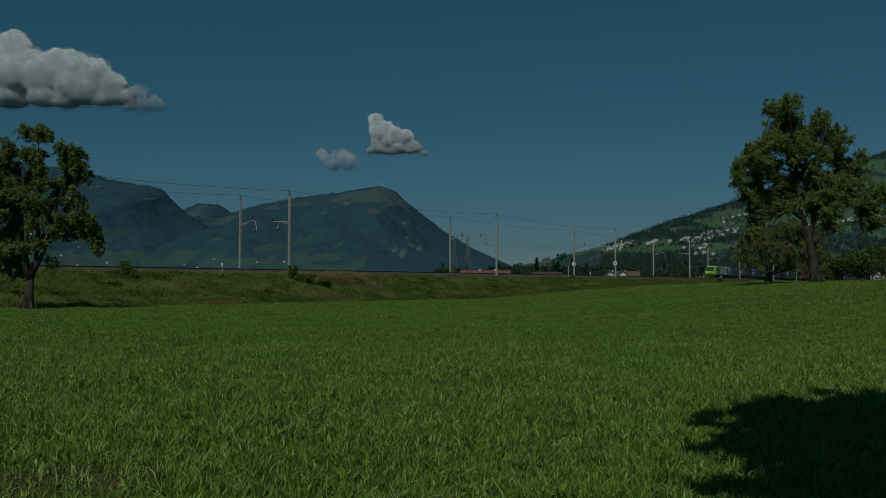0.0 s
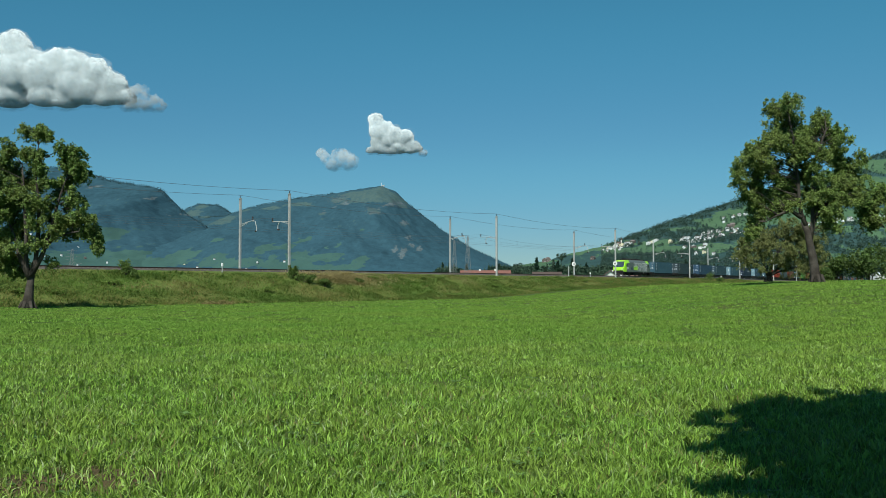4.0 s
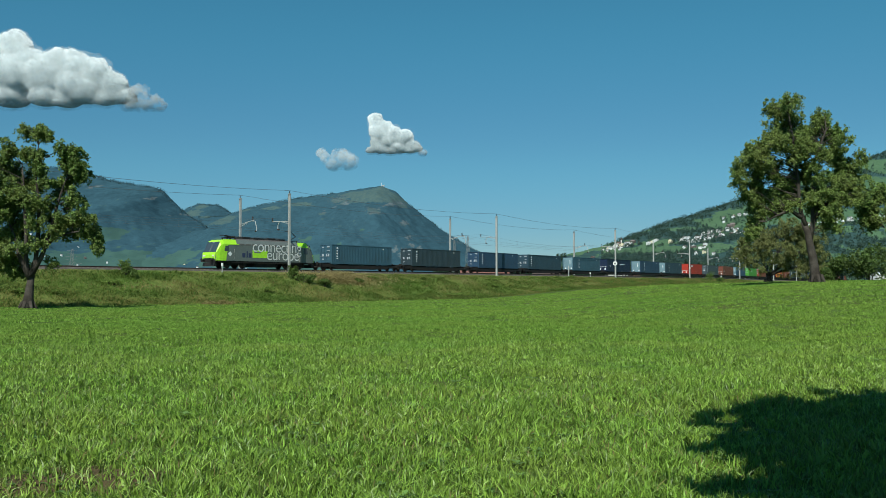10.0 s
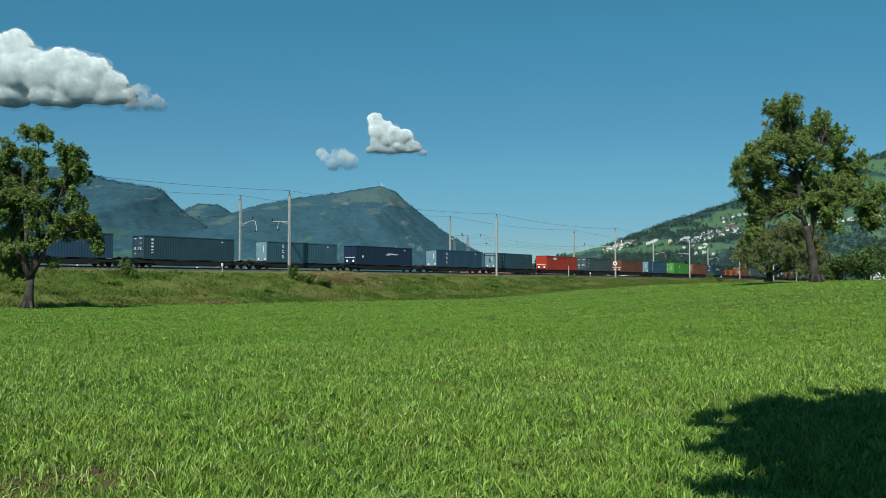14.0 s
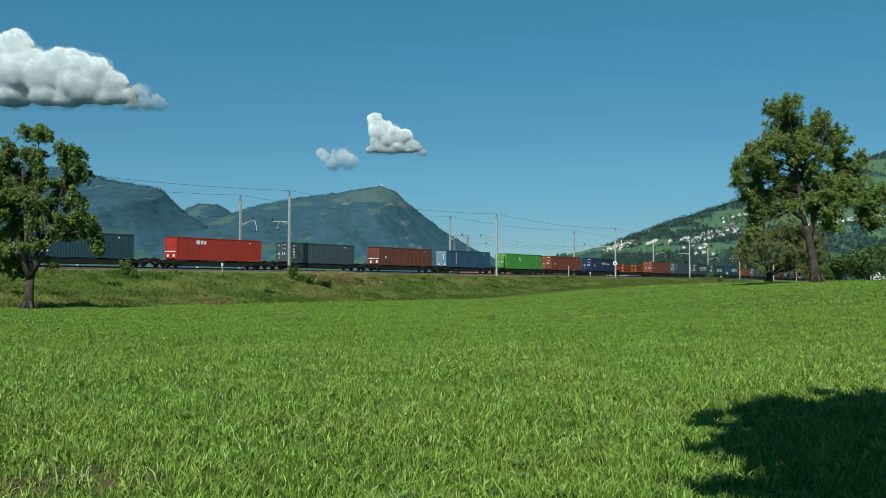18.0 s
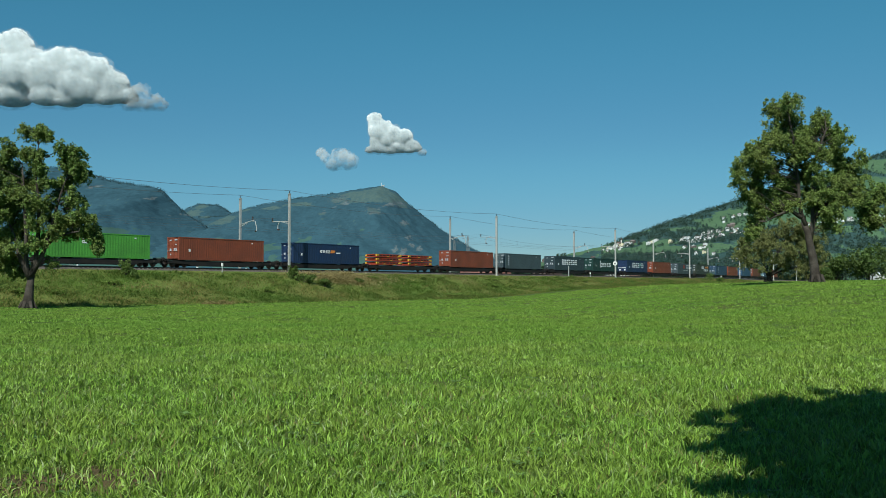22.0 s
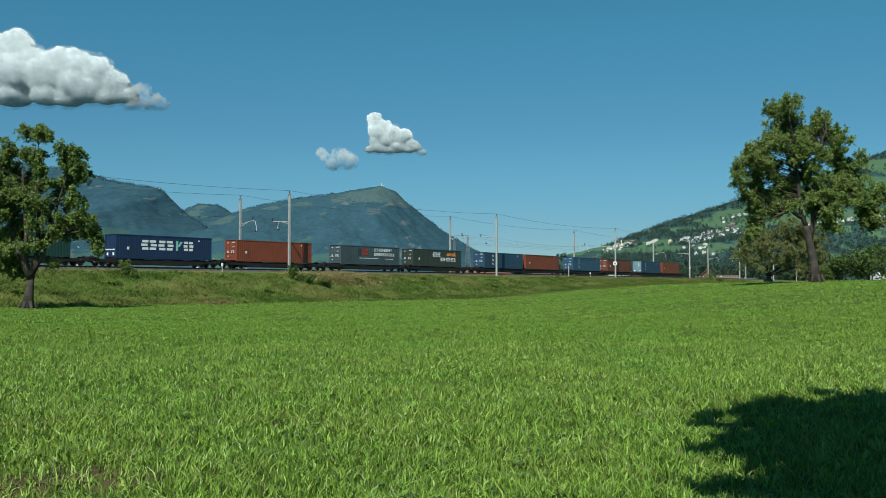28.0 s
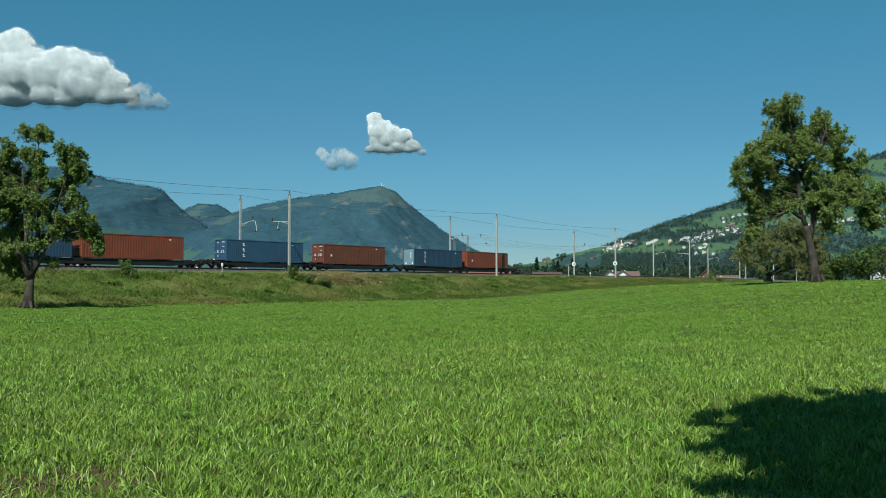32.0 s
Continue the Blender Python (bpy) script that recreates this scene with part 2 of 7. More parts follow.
def build_track():
    bed = sweep([(2.75, -0.75), (1.95, -0.24), (-5.75, -0.24), (-6.6, -0.75)], S0, S1, 4.0, SIDE, RAIL_Z, M_BALLAST, "ballast")
    b = thing("ballast_bed", "grey-brown crushed stone ballast bed under two tracks", "ballast", kind="structure", data=bed.mesh("ballast_bed"))
    for back, which in ((SIDE, "near"), (FAR, "far")):
        t = thing("railway_track", "pair of rusty steel rails on concrete sleepers in stone ballast", "track", "tracks of the line", "structure")
        for off in (-0.7525, 0.7525):
            prof = [(0.07, -0.17), (0.07, -0.155), (0.012, -0.14), (0.012, -0.045), (0.036, -0.035), (0.036, 0), (-0.036, 0), (-0.036, -0.035), (-0.012, -0.045), (-0.012, -0.14), (-0.07, -0.155), (-0.07, -0.17)]
            part("rail", sweep(prof, S0, S1, 6.0, back - off, RAIL_Z, M_RAIL, "rail"), t)
        one, rest = Build(), Build()
        one.box(0, 0, -0.255, 0.26, 2.5, 0.17, M_SLEEPER, top=0.8)
        me = one.mesh("sleeper")
        n_made = 0
        s = S0
        while s < S1:
            x, y, a = line(s, back)
            m = pose(x, y, RAIL_Z, 0, 0, math.degrees(a))
            if -45 < s < 45:
                part("sleeper", me, t, at=m)
            else:
                rest.box(0, 0, -0.255, 0.26, 2.5, 0.17, M_SLEEPER, m, top=0.8)
            s += 0.6
        tagged(part("sleepers", rest, t), kind="stuff")


build_track()

MAST_H = 10.95
MASTS = (-64.0, -11.8, 39.9, 92.0, 145.4, 202.5, 262.0, 320.0)


def build_mast(s, near, has_disc):
    """A steel mast beside the line, with its bracket, insulators and the head that carries the feeder wire."""
    back = SIDE - 3.35 if near else FAR + 3.35
    x, y, a = line(s, back)
    t = thing("catenary_mast", "tall pale galvanised steel overhead-line mast beside the track", "mast", "overhead line masts")
    z0 = RAIL_Z - 0.6
    t.matrix_basis = pose(x, y, z0, 0, 0, math.degrees(a))
    up = MAST_H
    b = Build()          # H section, open towards the track
    b.box(0, -0.13, up / 2, 0.26, 0.025, up, M_GALV)
    b.box(0, 0.13, up / 2, 0.26, 0.025, up, M_GALV)
    b.box(0, 0, up / 2, 0.02, 0.235, up, M_GALV)
    part("post", b, t)
    part("footing", Build().box(0, 0, -0.05, 0.55, 0.55, 0.4, M_CONCRETE, bevel=0.06), t, "square concrete footing")
    sg = 1 if near else -1       # the track lies on this side
    h0 = RAIL_Z - z0
    tip, drop = (3.5, 2.35) if near else (2.75, 3.6)      # the insulator's and the steady tube's places on the arm
    lift = 0.12 if near else 0.5
    arm = Build()
    arm.tube([(0, 0.14 * sg, h0 + 6.6), (0, 1.6 * sg, h0 + 6.6 + lift * 0.55), (0, max(tip, drop - 0.5) * sg, h0 + 6.6 + lift)], 0.06, M_GALV)
    arm.tube([(0, 0.14 * sg, h0 + 6.28), (0, 1.9 * sg, h0 + 6.6 + lift * 0.6)], 0.035, M_GALV)
    for u in (0.45, 0.9, 1.35):
        arm.tube([(0, u * sg, h0 + 6.3 + u * 0.16), (0, (u + 0.22) * sg, h0 + 6.6 + u * lift * 0.34)], 0.025, M_GALV)
    part("bracket", arm, t)
    reg = Build()
    reg.tube([(0, (drop - 0.9) * sg, h0 + 6.6 + lift * 0.8), (0, (drop - 0.3) * sg, h0 + 6.55 + lift * 0.8), (0, drop * sg, h0 + 6.1), (0, (drop + 0.03) * sg, h0 + 5.5)], 0.06, M_GALV)
    part("registration_arm", reg, t, "curved tube that steadies the contact wire")
    ins = Build()
    for i in range(6):
        ins.tube([(0, tip * sg, h0 + 6.62 + lift + i * 0.09), (0, tip * sg, h0 + 6.68 + lift + i * 0.09)], 0.13 if i % 2 == 0 else 0.07, M_INSUL, 8)
    part("insulator", ins, t, "brown ribbed insulator")
    foot = Build()
    foot.tube([(0, (drop - 0.28) * sg, h0 + 5.5), (0, (drop + 0.05) * sg, h0 + 5.56)], 0.1, M_INSUL, 8)
    part("clamp", foot, t)
    head = Build()
    head.box(0, 0, up + 0.06, 0.3, 0.3, 0.12, M_GALV)
    for i in range(5):
        head.tube([(0, 0, up + 0.12 + i * 0.08), (0, 0, up + 0.17 + i * 0.08)], 0.11 if i % 2 == 0 else 0.06, M_INSUL, 8)
    part("head_insulator", head, t, "brown insulator on the mast's head")
    if has_disc:
        side = -0.16
        ring = Build()
        ring.tube([(-0.42, -0.15, h0 + 2.6), (-0.40, -0.2, h0 + 2.6)], 0.1, M_GALV)
        sign = part("sign_plate", Build().tube([(-0.19, 0, h0 + 2.75), (-0.22, 0, h0 + 2.75)], 0.52, M_WHITE, 20), t, "round white sign plate with a dark mark")
        mark = Build()
        for dy in (-0.16, 0.16):
            mark.box(-0.228, dy, h0 + 2.75, 0.012, 0.09, 0.42, M_BLACK)
        mark.box(-0.228, 0, h0 + 2.75, 0.012, 0.26, 0.09, M_BLACK)
        part("mark", mark, sign)
    return t


def build_wires():
    """Feeder wires over the mast heads, carrier and contact wires over both tracks."""
    for near in (True, False):
        masts = list(MASTS)
        masts = [masts[0] - 54 * k for k in range(6, 0, -1)] + masts + [masts[-1] + 56 * k for k in range(1, 8)]
        mast_back = SIDE - 3.35 if near else FAR + 3.35
        wire_back = SIDE if near else FAR
        for name, back, z, sag, r in (("feeder_wire", mast_back, RAIL_Z - 0.6 + MAST_H + 0.55, 0.75, 0.02),
                                      ("carrier_wire", wire_back, RAIL_Z + 7.2, 1.15, 0.011),
                                      ("contact_wire", wire_back, RAIL_Z + 5.55, 0.03, 0.011)):
            t = thing(name, {"feeder_wire": "dark feeder wire slung from mast head to mast head", "carrier_wire": "sagging dark carrier wire with thin droppers over the track",
                             "contact_wire": "taut dark contact wire over the track"}[name], "wire", "overhead wires")
            for a, c in zip(masts, masts[1:]):
                b = Build()
                pts = []
                for k in range(11):
                    u = k / 10
                    x, y, _ = line(a + (c - a) * u, back)
                    pts.append((x, y, z - sag * 4 * u * (1 - u)))
                b.tube(pts, r, M_WIRE, 4, cap=False)
                if name == "carrier_wire":
                    for u in (0.1, 0.25, 0.4, 0.6, 0.75, 0.9):
                        x, y, _ = line(a + (c - a) * u, back)
                        b.tube([(x, y, z - sag * 4 * u * (1 - u)), (x, y, RAIL_Z + 5.55)], 0.008, M_WIRE, 3, cap=False)
                part("wire_span", b, t)



for _m in MASTS:
    build_mast(_m, True, 80 < _m < 110)
    build_mast(_m, False, 80 < _m < 110)
build_wires()


# ---------------------------------------------------------------- train
def run(t):
    """How far the train has come at t seconds, in metres; it gathers speed a little."""
    u = t - 15.0
    w = u / 10.0
    return 22.6535 * u + 0.07815 * u * u - 3.3211 * w ** 3 + 0.3369 * w ** 4 + 0.2348 * w ** 5


TRAIN = []          # thing, place along the train, height over the rail


def on_track(ob, s, z=0.0, half=6.0):
    TRAIN.append((ob, s, z, half))
    return ob


def track_pose(s, z, half):
    x0, y0, _ = line(s - half)
    x1, y1, _ = line(s + half)
    return pose((x0 + x1) / 2, (y0 + y1) / 2, RAIL_Z + z, 0, 0, math.degrees(math.atan2(y1 - y0, x1 - x0)))


def paint(name, c, worn=0.55):
    return material(name, c, 0.48, second=[v * worn + 0.012 for v in c], scale=0.55, amount=0.6, fine=5.0, bump=0.08, bump_scale=3.0, spec=0.4)


P_TEAL = paint("paint_teal_grey", (0.047, 0.11, 0.152))
P_SLATE = paint("paint_slate", (0.036, 0.058, 0.07))
P_STEEL = paint("paint_steel_blue", (0.032, 0.068, 0.095))
P_BLUE = paint("paint_blue", (0.03, 0.07, 0.125))
P_PALE = paint("paint_pale_blue_grey", (0.17, 0.27, 0.31))
P_SKY = paint("paint_light_blue", (0.036, 0.092, 0.165))
P_NAVY = paint("paint_navy", (0.014, 0.028, 0.066))
P_DEEP = paint("paint_deep_blue", (0.013, 0.033, 0.09))
P_RED = paint("paint_bright_red", (0.42, 0.038, 0.021))
P_RACK = paint("paint_orange_red", (0.36, 0.05, 0.022))
P_BRICK = paint("paint_brick_red", (0.23, 0.058, 0.028))
P_MAROON = paint("paint_brown_red", (0.17, 0.054, 0.031))
P_GREY = paint("paint_grey", (0.062, 0.088, 0.10))
P_GREEN = paint("paint_green", (0.09, 0.32, 0.045))
P_DKGREEN = paint("paint_dark_green", (0.014, 0.05, 0.042))
P_OLIVE = paint("paint_dark_olive", (0.04, 0.052, 0.040))
P_LIME = material("paint_lime", (0.42, 0.80, 0.03), 0.4, second=(0.36, 0.70, 0.03), scale=1.0, amount=0.5)
P_LOCO = material("paint_loco_grey", (0.135, 0.158, 0.148), 0.45, second=(0.108, 0.128, 0.12), scale=0.8, amount=0.6, fine=8.0)
P_ROOF = material("loco_roof_grey", (0.12, 0.115, 0.11), 0.7, second=(0.085, 0.075, 0.07), scale=1.0)
P_YELLOW = material("paint_yellow", (0.72, 0.42, 0.04), 0.5, second=(0.5, 0.28, 0.04), scale=1.5)
P_ORANGE = material("paint_orange", (0.75, 0.25, 0.05), 0.5)
P_MINT = material("paint_mint", (0.3, 0.62, 0.55), 0.5)
P_MARK = material("white_marking", (0.82, 0.83, 0.84), 0.5, second=(0.6, 0.62, 0.64), scale=3.0, amount=0.4)
P_LABEL = material("grey_white_label", (0.42, 0.46, 0.5), 0.5, second=(0.3, 0.33, 0.36), scale=4.0)
P_INK = material("navy_marking", (0.03, 0.04, 0.10), 0.5)
M_LAMP = material("lamp_lens", (0.7, 0.7, 0.66), 0.15)

BOX_L, BOX_W, BOX_H, DECK = 13.716, 2.5, 2.896, 0.95
_shells = {}


def side_mesh(m):
    """A side of ribbed sheet steel, seen from -Y, between its rails."""
    b = Build()
    n, x0, x1 = 38, -BOX_L / 2 + 0.16, BOX_L / 2 - 0.16
    p = (x1 - x0) / n
    xs = []
    for i in range(n):
        for u, dpt in ((0.0, 0), (0.28, 0), (0.5, 0.017), (0.78, 0.017)):
            xs.append((x0 + (i + u) * p, dpt))
    xs.append((x1, 0))
    vs = [(x, d, z) for x, d in xs for z in (0.17, BOX_H - 0.11)]
    b.add(vs, [(2 * i, 2 * i + 2, 2 * i + 3, 2 * i + 1) for i in range(len(xs) - 1)], m)
    return b.mesh("side_panel")


def shell(m):
    """The meshes of a container in one paint, made once."""
    if m in _shells:
        return _shells[m]
    h, w, l = BOX_H, BOX_W, BOX_L
    d = {"side": side_mesh(m)}
    post = Build().box(0, 0, h / 2, 0.16, 0.16, h, m)
    for z in (0.06, h - 0.06):
        post.box(0, 0, z, 0.19, 0.175, 0.118, m)
    d["post"] = post.mesh("corner_post")
    d["rail_top"] = Build().box(0, 0, h - 0.06, l - 0.3, 0.07, 0.11, m).mesh("top_rail")
    d["rail_low"] = Build().box(0, 0, 0.09, l - 0.3, 0.08, 0.17, m).mesh("bottom_rail")
    roof = Build()
    for i in range(27):
        x = -l / 2 + 0.35 + i * (l - 0.7) / 26
        roof.box(x, 0, h + 0.004, 0.24, w - 0.3, 0.024, m)
    roof.box(0, 0, h - 0.03, l - 0.1, w - 0.12, 0.045, m)
    d["roof"] = roof.mesh("roof")
    d["floor"] = Build().box(0, 0, 0.14, l - 0.2, w - 0.2, 0.1, M_UNDER).mesh("floor_frame")
    back, fold = Build(), []
    for i in range(10):
        for u, dx in ((0.0, 0.03), (0.3, 0.03), (0.5, -0.006), (0.8, -0.006)):
            fold.append((-1.19 + (i + u) * 0.238, dx))
    fold.append((1.19, 0.03))
    k = len(fold)
    back.add([(e * 0.036 + dx * (0.5 + abs(e) / 2), y, z) for e in (1, -1) for y, dx in fold for z in (0.15, h - 0.12)],
             [(q * 2 * k + 2 * i, q * 2 * k + 2 * i + 2, q * 2 * k + 2 * i + 3, q * 2 * k + 2 * i + 1) for q in (0, 1) for i in range(k - 1)]
             + [(0, 1, 2 * k + 1, 2 * k), (2 * k - 2, 2 * k - 1, 4 * k - 1, 4 * k - 2)], m)
    d["end"] = back.mesh("end_wall")
    door = Build().box(0, 0, h / 2 + 0.03, 0.05, 1.14, h - 0.32, m)
    for z in (0.55, 1.15, 1.75, 2.35):
        door.box(-0.034, 0, z, 0.02, 1.02, 0.07, m)
    d["door"] = door.mesh("door")
    rod = Build().tube([(0, 0, 0.16), (0, 0, h - 0.14)], 0.022, m, 6)
    rod.box(-0.03, 0.12, 1.15, 0.03, 0.3, 0.04, M_GALV)
    for z in (0.2, 1.0, 1.9, h - 0.2):
        rod.box(0, 0, z, 0.06, 0.1, 0.06, m)
    d["rod"] = rod.mesh("lock_rod")
    _shells[m] = d
    return d




def plate(parent, x, y, z, w, h, m, name="marking", end=False, label="", skew=0.0):
    """A thin painted mark on a side (seen from -Y) or on the front end (seen from -X)."""
    b = Build()
    if end:
        b.box(x, y, z, 0.008, w, h, m)
    else:
        o = [(x - w / 2 - skew, z - h / 2), (x + w / 2 - skew, z - h / 2), (x + w / 2 + skew, z + h / 2), (x - w / 2 + skew, z + h / 2)]
        b.prism(o, y - 0.004, y + 0.004, m)
    return part(name, b, parent, label)


def build_container(m, label, s, doors=True, marks=(), ends="labels", tall_marks=False):
    """A 45-foot box container: ribbed sides, rails, corner posts, roof, doors with lock rods at its leading end, painted marks."""
    t = thing("container", label, "container", "containers on the train")
    d = shell(m)
    hx, hy = BOX_L / 2, BOX_W / 2
    part("side_panel", d["side"], t, at=pose(0, -hy + 0.005, 0))
    part("side_panel", d["side"], t, at=pose(0, hy - 0.005, 0, 0, 0, 180))
    for x in (-1, 1):
        for y in (-1, 1):
            part("corner_post", d["post"], t, at=pose(x * (hx - 0.08), y * (hy - 0.085), 0))
    for y in (-1, 1):
        part("top_rail", d["rail_top"], t, at=pose(0, y * (hy - 0.02), 0))
        part("bottom_rail", d["rail_low"], t, at=pose(0, y * (hy - 0.025), 0))
    part("roof", d["roof"], t)
    part("floor_frame", d["floor"], t)
    part("end_wall", d["end"], t, at=pose(hx - 0.06, 0, 0))
    if doors:
        for y in (-0.585, 0.585):
            dr = part("door", d["door"], t, at=pose(-hx + 0.07, y, 0))
            for r in (-0.3, 0.3):
                part("lock_rod", d["rod"], dr, at=pose(-0.06, r, 0))
    else:
        part("end_wall", shell(P_PALE)["end"], t, "pale blue-grey ribbed end wall", at=pose(-hx + 0.07, 0, 0))
    e = -hx - 0.012
    if ends == "labels":
        for y, z, w, h in ((-0.62, 2.55, 0.75, 0.2), (0.55, 2.5, 0.5, 0.16), (-0.62, 1.95, 0.6, 0.14), (0.55, 1.3, 0.4, 0.4), (-0.62, 1.3, 0.3, 0.5), (-0.25, 1.3, 0.25, 0.5), (0.5, 0.7, 0.3, 0.2)):
            plate(t, e, y, z, w * 0.8, h * 0.8, P_LABEL, end=True)
    elif ends == "rods":
        for y, z, w, h in ((-0.5, 1.8, 0.12, 0.9), (-0.85, 0.45, 0.25, 0.3), (0.55, 0.45, 0.25, 0.3)):
            plate(t, e, y, z, w, h, P_MARK, end=True)
    elif ends == "band":
        for y, z, w, h in ((0.0, 1.05, 2.1, 0.09), (-0.7, 0.55, 0.35, 0.35), (0.55, 0.55, 0.35, 0.35)):
            plate(t, e, y, z, w, h, P_MARK, end=True)
    f = -hy - 0.004
    if tall_marks == "column":
        for z, h in ((2.4, 0.3), (1.95, 0.22), (1.55, 0.3), (1.15, 0.22), (0.8, 0.15)):
            plate(t, -hx + 1.2, f, z, 0.3, h * 0.8, P_MARK)
    elif tall_marks == "three":
        for z in (2.3, 1.6, 0.85):
            plate(t, -hx + 2.85, f, z + 0.06, 0.26, 0.22, P_MARK)
            plate(t, -hx + 2.95, f, z - 0.18, 0.3, 0.14, P_MARK)
    elif tall_marks == "one":
        plate(t, -hx + 1.6, f, 1.25, 0.3, 0.34, P_MARK)
    plate(t, hx - 2.0, f, 2.45, 0.24, 0.15, P_MARK)
    for x, z, w, h, mm, *sk in marks:
        plate(t, x, f, z, w, h, mm, skew=sk[0] if sk else 0.0)
    return on_track(t, s + BOX_L / 2, DECK)


def _wheelset_meshes():
    w = Build()
    w.tube([(0, -0.07, 0), (0, 0.0, 0)], 0.42, M_WHEEL, 20)
    w.tube([(0, -0.02, 0), (0, 0.06, 0)], 0.40, M_WHEEL, 20)
    w.tube([(0, -0.16, 0), (0, -0.07, 0)], 0.13, M_WHEEL, 10)
    f = Build()
    for y in (-1, 1):
        o = [(-1.35, 0.35), (-1.3, 0.62), (-0.5, 0.72), (0.5, 0.72), (1.3, 0.62), (1.35, 0.35), (1.0, 0.3), (0.55, 0.42), (-0.55, 0.42), (-1.0, 0.3)]
        f.prism(o, y * 1.02 - 0.06, y * 1.02 + 0.06, M_UNDER)
        for x in (-0.9, 0.9):
            f.box(x, y * 1.04, 0.43, 0.36, 0.2, 0.34, M_UNDER, bevel=0.05)
    f.box(0, 0, 0.55, 0.5, 2.0, 0.22, M_UNDER)
    return w.mesh("wheel", True), f.mesh("bogie")


WHEEL, BOGIE = _wheelset_meshes()
BUFFER = Build().tube([(0, 0, 0), (0.45, 0, 0)], 0.1, M_UNDER, 10).tube([(0.45, 0, 0), (0.5, 0, 0)], 0.24, M_UNDER, 14).mesh("buffer")


def add_bogie(t, x, axle=0.9):
    b = part("bogie", BOGIE, t, at=pose(x, 0, 0))
    for dx in (-axle, axle):
        for y in (-1, 1):
            part("wheel", WHEEL, b, at=pose(dx, y * 0.76, 0.42, 0, 0, 0 if y < 0 else 180))


def build_wagon(a, b, label="low black container wagon with two bogies, grimy underframe"):
    """A low platform wagon from a to b along the train."""
    n = b - a
    t = thing("container_wagon", label, "wagon", "wagons of the train")
    fr = Build()
    for y in (-1, 1):
        o = [(-n / 2 + 0.6, 0.86), (n / 2 - 0.6, 0.86), (n / 2 - 0.6, 0.50), (n / 2 - 3.4, 0.46), (n / 2 - 4.0, 0.24), (-n / 2 + 4.0, 0.24), (-n / 2 + 3.4, 0.46), (-n / 2 + 0.6, 0.50)]
        fr.prism(o, y * 1.12 - 0.07, y * 1.12 + 0.07, M_UNDER)
    part("side_sill", fr, t)
    cross = Build()
    k = int(n / 1.6)
    for i in range(k + 1):
        cross.box(-n / 2 + 0.7 + i * (n - 1.4) / k, 0, 0.74, 0.2, 2.1, 0.2, M_UNDER)
    cross.box(0, 0, 0.72, n - 1.0, 0.5, 0.26, M_UNDER)
    part("cross_member", cross, t)
    for x in (-n / 2 + 0.6, n / 2 - 0.6):
        part("headstock", Build().box(x, 0, 0.92, 0.16, 2.5, 0.28, M_UNDER), t)
        for y in (-0.875, 0.875):
            part("buffer", BUFFER, t, at=pose(x, y, 0.98, 0, 0, 0 if x > 0 else 180))
    add_bogie(t, -n / 2 + 2.3)
    add_bogie(t, n / 2 - 2.3)
    if n > 30:
        add_bogie(t, 0)
    eq = Build()
    eq.box(0.6, -0.95, 0.45, 0.9, 0.35, 0.3, M_UNDER, bevel=0.05)
    eq.tube([(-2.2, -0.85, 0.42), (-1.1, -0.85, 0.42)], 0.17, M_UNDER, 10)
    part("brake_gear", eq, t)
    for i in range(4):
        x = (-n / 2 + 3.0, -n / 2 + 6.5, n / 2 - 6.5, n / 2 - 3.0)[i]
        part("support", Build().box(x, 0, 0.905, 0.3, 2.3, 0.09, M_UNDER), t)
    part("hand_wheel", Build().tube([(n / 2 - 1.5, -1.2, 0.7), (n / 2 - 1.5, -1.24, 0.7)], 0.13, M_WHEEL, 12), t, "small dark brake wheel")
    return on_track(t, (a + b) / 2, 0.0, n / 2 - 2.3)


def build_flatracks(s, n, label):
    """Three folded flat racks, stacked: red beams with dark gaps, yellow corner blocks with dark castings."""
    t = thing("flat_rack_stack", label, "flat rack", "stacks of folded flat racks")
    for i in range(3):
        z = 0.30 + i * 0.60
        r = part("flat_rack", Build().box(0, 0, z - 0.14, n, 2.4, 0.2, P_RACK).box(0, 0, z + 0.06, n - 1.6, 2.1, 0.2, M_BLACK).box(0, 0, z + 0.2, n - 0.3, 2.3, 0.1, P_RACK), t, "orange-red flat rack with folded end frames")
        for x in (-n / 2 + 0.3, n / 2 - 0.3):
            for y in (-1.1, 1.1):
                c = part("corner_casting", Build().box(x, y, z + 0.06, 0.62, 0.26, 0.26, P_YELLOW, bevel=0.04), r, "yellow corner block")
                part("slot", Build().box(x, y * 1.12, z + 0.06, 0.2, 0.05, 0.1, M_BLACK), c)
        for k, x in enumerate(np.linspace(-n / 2 + 1.5, n / 2 - 1.5, 5)):
            part("lashing_bar", Build().box(x, -1.18, z + 0.03, 0.16, 0.06, 0.3, P_RACK), r)
            if (k + i) % 3 == 0:
                part("tag", Build().box(x + 0.4, -1.215, z - 0.12, 0.4, 0.02, 0.12, P_YELLOW), r)
    return on_track(t, s + n / 2, DECK, 4.0)


# paint, label, place of the leading corner along the train, ends, tall marks, side marks
def letters(x0, x1, z, h, m, n, gap=0.28):
    """A word mark drawn as plain bars, three to a sign, set a little to one side or the other."""
    w = (x1 - x0) / n
    return [(x0 + (i + 0.5 + 0.05 * (-1) ** (i + k)) * w, z + u * h, w * (1 - gap), h * 0.25, m) for i in range(n) for k, u in enumerate((0.37, 0.0, -0.37))]


